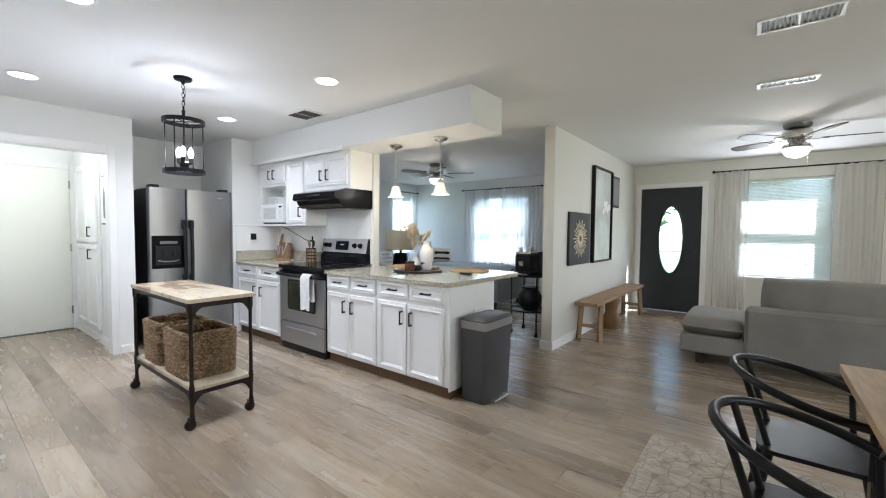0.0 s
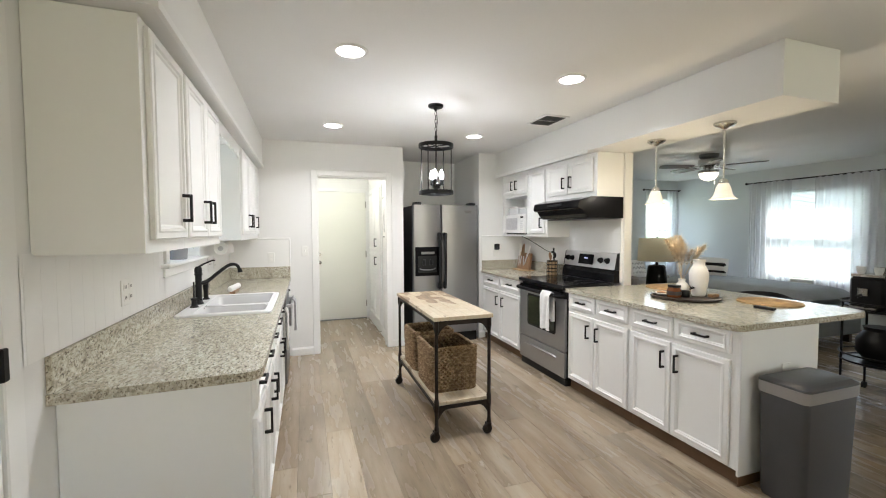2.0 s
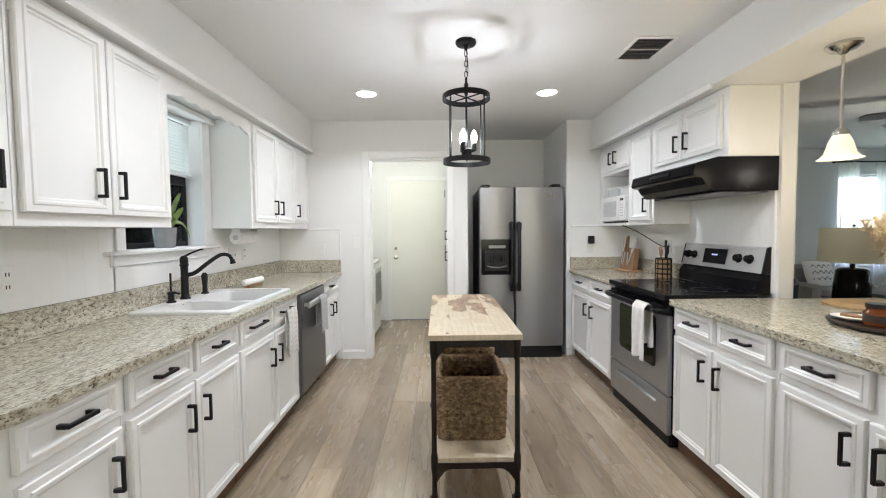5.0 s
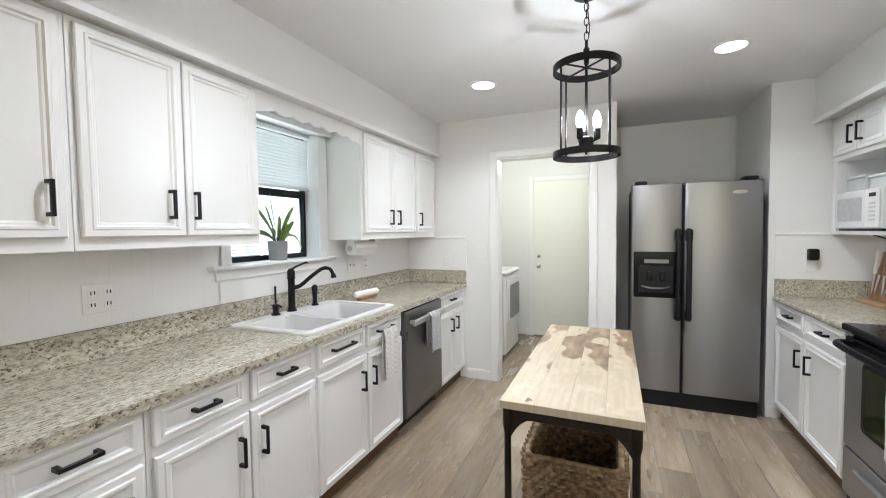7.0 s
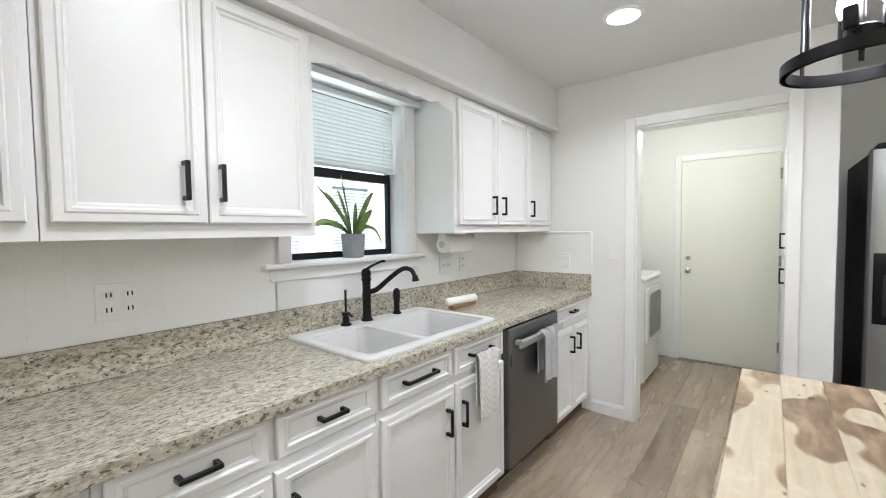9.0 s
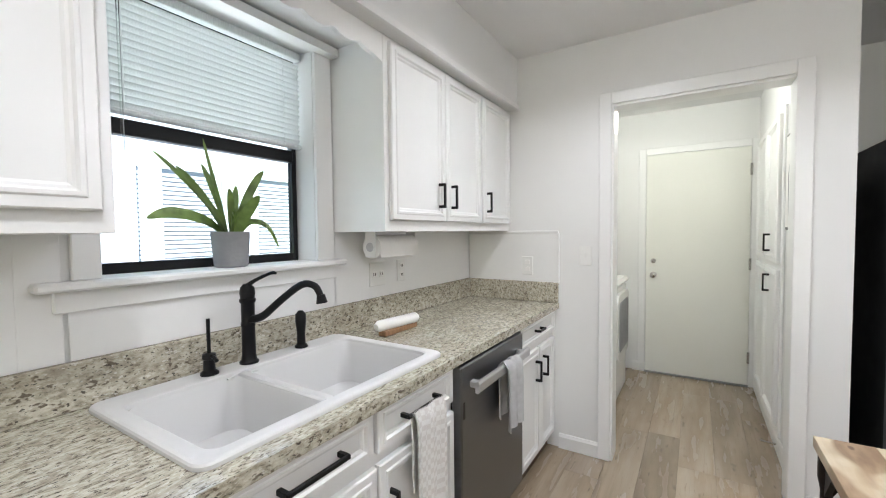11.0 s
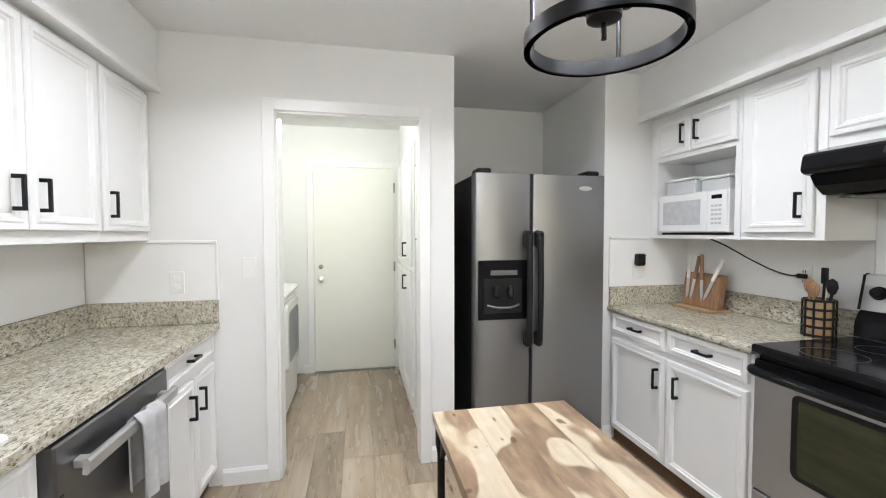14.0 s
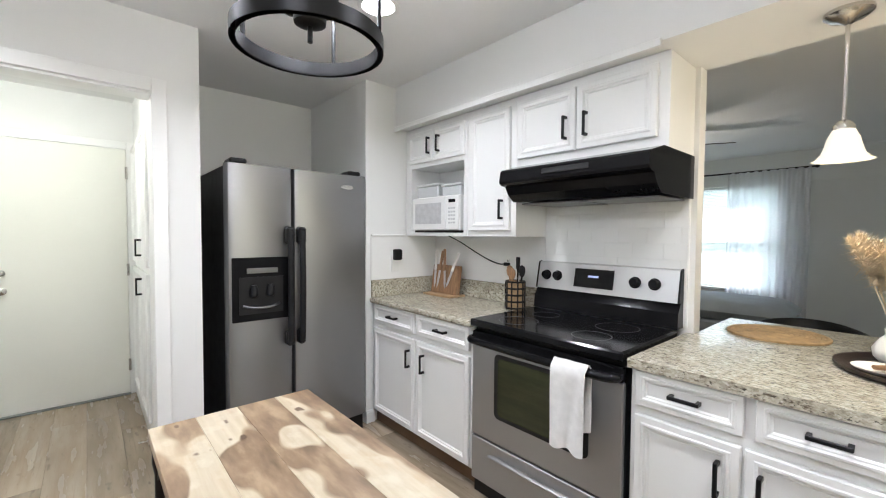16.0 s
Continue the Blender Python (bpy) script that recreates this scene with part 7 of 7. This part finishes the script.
part("frame", box(nb(), GX_, GX_ + 0.03, 6.22, 6.56, 1.68, 2.14, 0.003), BLACK, a3)
part("print", box(nb(), GX_ + 0.0305, GX_ + 0.032, 6.25, 6.53, 1.71, 2.11), CONCRETE, a3)

bn = thing("bench", (-3.39, 5.9, 0), "long rustic pale wooden bench along the wall", "bench")
part("seat", box(nb(), -3.54, -3.27, 4.72, 7.05, 0.43, 0.475, 0.008), BENCHWOOD, bn)
for yy, lean in ((4.92, -1), (6.85, 1)):
    for xx, ll in ((-3.52, -0.04), (-3.29, 0.04)):
        part("leg", tube(nb(), [(xx, yy, 0.43), (xx + ll * 0.3, yy + lean * 0.06, 0.0)], 0.032, 4), BENCHWOOD, bn)
    part("stretcher", box(nb(), -3.52, -3.29, yy - 0.02 + lean * 0.03, yy + 0.02 + lean * 0.03, 0.15, 0.19, 0.004), BENCHWOOD, bn)
st = thing("carved_stool", (-3.40, 5.95, 0), "turned hourglass wooden stool under the bench", "stool")
part("body", lathe(nb(), (-3.40, 5.75, 0), [(0.11, 0), (0.125, 0.03), (0.12, 0.12), (0.075, 0.22), (0.085, 0.30), (0.115, 0.38), (0.11, 0.41)], 20), BENCHWOOD, st, smooth=40)

# ---- living room: sofa, dining set ----
sf = thing("sectional_sofa", (-1.2, 5.1, 0), "grey-beige upholstered sectional sofa seen from behind", "sofa")
part("base", box(nb(), -2.42, 0.45, 4.62, 5.55, 0.12, 0.30, 0.02), SOFA, sf)
part("backrest", box(nb(), -1.90, 0.45, 4.58, 4.78, 0.12, 0.62, 0.03), SOFA, sf)
part("chaise_cushion", cushion(nb(), (-2.16, 5.1, 0.38), 0.55, 0.98, 0.19, n=14, puff=8), SOFA, sf, smooth=60)
for i, xx in enumerate((-1.3, -0.3)):
    part("seat_cushion", box(nb(), xx - 0.48, xx + 0.48, 4.79, 5.55, 0.301, 0.46, 0.04), SOFA, sf)
    part("back_cushion", cushion(nb(), (xx, 4.90, 0.66), 0.98, 0.46, 0.24, Matrix.Rotation(radians(80), 3, "X"), 12, 5), SOFA, sf, smooth=60)
part("arm", box(nb(), 0.451, 0.65, 4.58, 5.55, 0.12, 0.60, 0.03), SOFA, sf)
for xx in (-2.25, -0.9, 0.35):
    for yy in (4.75, 5.45):
        part("foot", box(nb(), xx - 0.04, xx + 0.04, yy - 0.04, yy + 0.04, 0.0, 0.12, 0.005), DARKWOOD, sf)
tbm = thing("dining_table", (-0.95, 1.5, 0), "pale wooden dining table with dark legs", "table")
for i in range(6):
    xa = -1.52 + i * 0.165
    part("top_board", box(nb(), xa, xa + 0.1645, 0.62, 2.33, 0.715, 0.75, 0.002), PINE, tbm)
for xx in (-1.40, -0.65):
    for yy in (0.75, 2.2):
        part("leg", box(nb(), xx - 0.035, xx + 0.035, yy - 0.035, yy + 0.035, 0.013, 0.714, 0.004), DARKWOOD, tbm)
rugo = tagged(part("rug", box(nb(), -2.31, 0.3, 0.3, 2.80, 0.0008, 0.012, 0.004), RUG, None, "faded beige patterned area rug under the dining table"), "", "rug")


def metal_chair(cx, cy):
    """A black metal armchair with a bent tube hoop; it faces +x."""
    c = thing("dining_chair", (cx, cy, 0.0125), "black metal chair with curved hoop back", "chair", "dining chairs")
    z = 0.0125
    part("seat", prism(nb(), rounded(cx - 0.19, cx + 0.19, cy - 0.19, cy + 0.19, 0.07), z + 0.435, z + 0.452), SATINBLACK, c)
    for sx in (-1, 1):
        for sy in (-1, 1):
            part("leg", tube(nb(), [(cx + sx * 0.15, cy + sy * 0.15, z + 0.436), (cx + sx * 0.22, cy + sy * 0.21, z)], [0.018, 0.012], 10), SATINBLACK, c, smooth=60)
    hoop = []
    for k in range(25):
        a = radians(55 + 250 * k / 24)
        back = 0.5 - 0.5 * math.cos(a)
        hoop.append((cx - 0.02 + 0.26 * math.cos(a), cy + 0.27 * math.sin(a), z + 0.60 + 0.13 * back))
    part("hoop", tube(nb(), hoop, 0.016, 10), SATINBLACK, c, "bent black tube back and arms", smooth=60)
    for yy in (-0.19, 0.19):
        part("arm_post", tube(nb(), [(cx + 0.13, cy + yy, z + 0.44), (cx + 0.125, cy + yy * 1.17, z + 0.608)], 0.011, 8), SATINBLACK, c, smooth=60)
        part("back_post", tube(nb(), [(cx - 0.15, cy + yy * 0.7, z + 0.44), (cx - 0.235, cy + yy * 0.75, z + 0.715)], 0.012, 8), SATINBLACK, c, smooth=60)


metal_chair(-1.62, 1.48)
metal_chair(-1.60, 2.12)

# ---- den ----
bc = thing("bar_cart", (-4.1, 4.75, 0), "black two-tier round bar cart on casters", "cart")
bx_, by_ = -4.12, 4.72
for z in (0.30, 0.74):
    part("shelf", lathe(nb(), (bx_, by_, z), [(0.24, 0), (0.25, 0.006), (0.25, 0.02), (0.24, 0.02), (0.235, 0.01), (0.01, 0.01)], 32), BLACK, bc, smooth=40)
    part("gallery_rail", tube(nb(), [(bx_ + 0.25 * math.cos(2 * math.pi * k / 32), by_ + 0.25 * math.sin(2 * math.pi * k / 32), z + 0.07) for k in range(33)], 0.007, 8), BLACK, bc, smooth=60)
for k in range(4):
    a = radians(45 + 90 * k)
    x, y = bx_ + 0.245 * math.cos(a), by_ + 0.245 * math.sin(a)
    part("post", cyl(nb(), (x, y, 0.06), (x, y, 0.82), 0.009, n=8), BLACK, bc, smooth=40)
    part("caster", lathe(nb(), (0, 0, 0), [(0.008, -0.01), (0.03, -0.01), (0.03, 0.01), (0.008, 0.01)], 14, Matrix.Translation((x, y, 0.031)) @ Matrix.Rotation(radians(90), 4, "Y")), SATINBLACK, bc)
cm = thing("espresso_machine", (bx_ - 0.05, by_, 0.751), "black and chrome espresso machine on the cart", "coffee machine")
part("body", box(nb(), bx_ - 0.17, bx_ + 0.06, by_ - 0.11, by_ + 0.14, 0.7515, 1.02, 0.02), SATINBLACK, cm)
part("group_head", cyl(nb(), (bx_ - 0.06, by_ - 0.14, 0.93), (bx_ - 0.06, by_ - 0.14, 0.87), 0.035, n=16), CHROME, cm, smooth=40)
part("portafilter", cyl(nb(), (bx_ - 0.06, by_ - 0.15, 0.875), (bx_ - 0.05, by_ - 0.26, 0.87), 0.012, n=10), SATINBLACK, cm, smooth=40)
part("drip_tray", box(nb(), bx_ - 0.16, bx_ + 0.05, by_ - 0.20, by_ - 0.111, 0.7515, 0.78, 0.006), CHROME, cm)
part("top_tray", box(nb(), bx_ - 0.165, bx_ + 0.055, by_ - 0.105, by_ + 0.135, 1.0205, 1.045, 0.004), CHROME, cm)
for k, (dx, dy) in enumerate(((-0.12, -0.05), (-0.03, 0.05), (0.0, -0.06))):
    g = thing("cup", (bx_ + dx, by_ + dy, 1.045), "small glass cup on the espresso machine", "cup", "cups")
    part("bowl", lathe(nb(), (bx_ + dx, by_ + dy, 1.0455), [(0.02, 0), (0.03, 0.03), (0.032, 0.06), (0.029, 0.06), (0.018, 0.006)], 16), CHROME if k == 1 else PLASTIC, g, smooth=50)
gr = thing("coffee_grinder", (bx_ + 0.15, by_ + 0.05, 0.751), "tall black coffee grinder on the cart", "grinder")
part("body", lathe(nb(), (bx_ + 0.15, by_ + 0.03, 0.7515), [(0.06, 0), (0.06, 0.16), (0.05, 0.18), (0.055, 0.28), (0.05, 0.30)], 20), SATINBLACK, gr, smooth=40)
bo = thing("storage_pot", (bx_, by_, 0.311), "dark round pot on the lower cart shelf", "pot")
part("body", lathe(nb(), (bx_, by_, 0.3115), [(0.09, 0), (0.15, 0.08), (0.15, 0.18), (0.10, 0.26), (0.11, 0.29)], 24), SATINBLACK, bo, smooth=50)
tv = thing("television", (-3.72, 6.1, 1.05), "slim black television on the partition wall", "television")
part("panel", box(nb(), -3.755, -3.715, 5.35, 6.85, 0.95, 1.85, 0.006), SATINBLACK, tv)
part("screen", box(nb(), -3.757, -3.7555, 5.37, 6.83, 0.97, 1.83), GLOSSBLACK, tv)
part("mount", box(nb(), -3.7145, -3.7005, 5.9, 6.3, 1.2, 1.6), BLACK, tv)
ls = thing("side_table", (-6.55, 4.85, 0), "small dark side table in the den", "table")
part("top", lathe(nb(), (-6.55, 4.85, 0.55), [(0.26, 0), (0.26, 0.03), (0.01, 0.031)], 28), DARKWOOD, ls, smooth=40)
part("column", cyl(nb(), (-6.55, 4.85, 0.03), (-6.55, 4.85, 0.55), 0.03, n=14), DARKWOOD, ls, smooth=40)
part("foot", lathe(nb(), (-6.55, 4.85, 0), [(0.18, 0), (0.17, 0.02), (0.03, 0.035)], 24), DARKWOOD, ls, smooth=40)
tl = thing("table_lamp", (-6.55, 4.85, 0.581), "table lamp with black base and cream drum shade", "lamp")
part("base", lathe(nb(), (-6.55, 4.85, 0.5815), [(0.135, 0), (0.14, 0.012), (0.13, 0.20), (0.115, 0.33), (0.09, 0.352), (0.02, 0.36), (0.016, 0.43)], 24), GLOSSBLACK, tl, smooth=50)
part("shade", lathe(nb(), (-6.55, 4.85, 0.99), [(0.25, 0), (0.235, 0.32), (0.232, 0.32), (0.247, 0.0)], 36, cap0=False, cap1=False), CREAM, tl, "cream linen drum shade", smooth=60)
part("finial", lathe(nb(), (-6.55, 4.85, 1.315), [(0.008, 0), (0.014, 0.01), (0.004, 0.025)], 12), BLACK, tl)
part("harp", cyl(nb(), (-6.55, 4.85, 0.98), (-6.55, 4.85, 1.316), 0.004, n=6), BLACK, tl)
SLATEBLUE = paint("blue_grey_linen", (0.36, 0.40, 0.44), 0.95, var=0.1, scale=6, fine=200, relief=0.5)
db = thing("daybed", (-6.2, 6.2, 0), "low blue-grey daybed by the den window", "daybed")
part("base", box(nb(), -7.35, -5.2, 5.75, 6.75, 0.12, 0.48, 0.02), SLATEBLUE, db)
part("mattress", cushion(nb(), (-6.275, 6.25, 0.58), 2.14, 1.0, 0.22, n=16, puff=10), SLATEBLUE, db, smooth=60)
for xx in (-7.25, -5.3):
    for yy in (5.82, 6.68):
        part("foot", box(nb(), xx - 0.03, xx + 0.03, yy - 0.03, yy + 0.03, 0, 0.12), DARKWOOD, db)
for k, (x, y, mt, lb) in enumerate(((-7.12, 6.60, PAPER, "white throw cushion on the daybed"), (-6.93, 6.46, PAPER, "white throw cushion with black stripes on the daybed"))):
    cu = thing("throw_cushion", (x, y, 0.68), lb, "cushion", "den cushions")
    part("cover", cushion(nb(), (x, y, 0.82), 0.38, 0.30, 0.14, Matrix.Rotation(radians(20), 3, "Z") @ Matrix.Rotation(radians(72), 3, "X"), 10), mt if k else mt, cu, smooth=60)
    if k:
        for q, hw in ((-0.085, 0.020), (0.03, 0.034)):
            m = Matrix.Translation((x, y, 0.82)) @ (Matrix.Rotation(radians(20), 4, "Z") @ Matrix.Rotation(radians(72), 4, "X"))
            part("stripe", cushion(nb(), m @ Vector((0, q, 0)), 0.365, 2.1 * hw, 0.146, m.to_3x3(), 10, 6), SATINBLACK, cu, "black woven stripe", smooth=60)
for x, y, rz in ((-4.92, 4.35, 0), (-7.3, 4.6, 40)):
    ch = thing("barrel_chair", (x, y, 0), "black curved-back lounge chair in the den", "chair", "den chairs")
    part("seat", lathe(nb(), (x, y, 0.36), [(0.25, 0), (0.27, 0.03), (0.26, 0.10), (0.02, 0.11)], 24), SATINBLACK, ch, smooth=50)
    bm = nb()
    rings = []
    for k in range(21):
        a = radians(rz - 20 + 220 * k / 20)
        c, s = math.cos(a), math.sin(a)
        top = 0.70 + 0.08 * math.sin(math.pi * k / 20)
        rings.append([(x + r * c, y + r * s, z) for r, z in ((0.27, 0.40), (0.31, 0.40), (0.32, top), (0.29, top + 0.01), (0.275, top - 0.01))])
    quadstrip(bm, rings)
    part("backrest", bm, SATINBLACK, ch, smooth=50)
    for k in range(4):
        a = radians(rz + 45 + 90 * k)
        part("leg", cyl(nb(), (x + 0.18 * math.cos(a), y + 0.18 * math.sin(a), 0.36), (x + 0.23 * math.cos(a), y + 0.23 * math.sin(a), 0.0), 0.014, 0.010, 8), BLACK, ch)
wb = thing("wicker_basket", (-5.5, 5.2, 0), "brown wicker floor basket in the den", "basket")
part("body", lathe(nb(), (-5.35, 5.3, 0), [(0.17, 0), (0.20, 0.1), (0.21, 0.30), (0.19, 0.38), (0.18, 0.38), (0.19, 0.28)], 28), SEAGRASS, wb, smooth=40)
part("handle", tube(nb(), curve([(-5.53, 5.3, 0.36), (-5.45, 5.3, 0.50), (-5.35, 5.3, 0.54), (-5.25, 5.3, 0.50), (-5.17, 5.3, 0.36)], 5), 0.012, 8), SEAGRASS, wb, smooth=60)

ac = thing("armchair", (-8.05, 6.05, 0), "grey upholstered armchair in the den corner", "chair")
GREYLINEN = paint("warm_grey_linen", (0.34, 0.33, 0.32), 0.95, var=0.12, scale=6, fine=200, relief=0.5)
part("seat", box(nb(), -8.36, -7.74, 5.72, 6.40, 0.14, 0.42, 0.03), GREYLINEN, ac)
part("seat_cushion", cushion(nb(), (-8.02, 6.06, 0.46), 0.60, 0.56, 0.14, n=12, puff=8), GREYLINEN, ac, smooth=60)
part("backrest", box(nb(), -8.46, -8.30, 5.70, 6.42, 0.14, 0.80, 0.05), GREYLINEN, ac)
for ya in (5.64, 6.36):
    part("arm", box(nb(), -8.36, -7.76, ya, ya + 0.12, 0.14, 0.60, 0.04), GREYLINEN, ac)
for xx in (-8.38, -7.82):
    for yy in (5.74, 6.38):
        part("foot", cyl(nb(), (xx, yy, 0.0), (xx, yy, 0.14), 0.018, 0.024, 10), DARKWOOD, ac)
zc = thing("throw_cushion", (-8.1, 6.05, 0.53), "white throw cushion with a black zigzag pattern", "cushion", "den cushions")
zm = Matrix.Translation((-8.16, 6.06, 0.70)) @ Matrix.Rotation(radians(90), 4, "Z") @ Matrix.Rotation(radians(70), 4, "X")
part("cover", cushion(nb(), zm @ Vector((0, 0, 0)), 0.40, 0.34, 0.13, zm.to_3x3(), 10), PAPER, zc, smooth=60)
for q in (-0.08, 0.0, 0.08):
    pts = [zm @ Vector((-0.14 + 0.035 * k, q + (0.022 if k % 2 else -0.022), 0.066 - 0.9 * (abs(-0.14 + 0.035 * k) ** 2 + abs(q) ** 2))) for k in range(9)]
    part("zigzag", tube(nb(), pts, 0.006, 6), SATINBLACK, zc, "black zigzag line")

# ---- floor planks ----
PW, PL = 0.181, 1.22
rf = random.Random(21)
meshes = {}
rest_v, rest_f = [], []
near = 0
y = SINKY
while y < FRONTY - 0.01:
    x = -8.95 - rf.random() * PL
    w = min(PW, FRONTY - y)
    while x < EASTX:
        x0, x1 = max(x, -8.94), min(x + PL, EASTX)
        x += PL
        if x1 - x0 < 0.05:
            continue
        full = abs(x1 - x0 - PL) < 0.02 and w > 0.18
        if x0 < -1.2 and y < 4.4 and near < 300:
            key = (round(x1 - x0, 2), round(w, 2))
            if key not in meshes:
                meshes[key] = mesh_from("plank", box(nb(), -(x1 - x0) / 2 + 0.0003, (x1 - x0) / 2 - 0.0003, -w / 2 + 0.0003, w / 2 - 0.0003, -0.006, 0.0, 0.0009), OAK)
            o = new("plank", meshes[key])
            o.parent = floor_ob
            o.location = ((x0 + x1) / 2, y + w / 2, 0)
            near += 1
        else:
            b = nb()
            box(b, x0 + 0.0003, x1 - 0.0003, y + 0.0003, y + w - 0.0003, -0.006, 0.0, 0.0009)
            k = len(rest_v)
            b.verts.index_update()
            rest_v += [tuple(v.co) for v in b.verts]
            rest_f += [tuple(v.index + k for v in f.verts) for f in b.faces]
            b.free()
    y += PW
data = bpy.data.meshes.new("planks_beyond")
data.from_pydata(rest_v, [], rest_f)
data.materials.append(OAK)
pr = new("planks_beyond", data)
pr.parent = floor_ob
tagged(pr, kind="stuff")
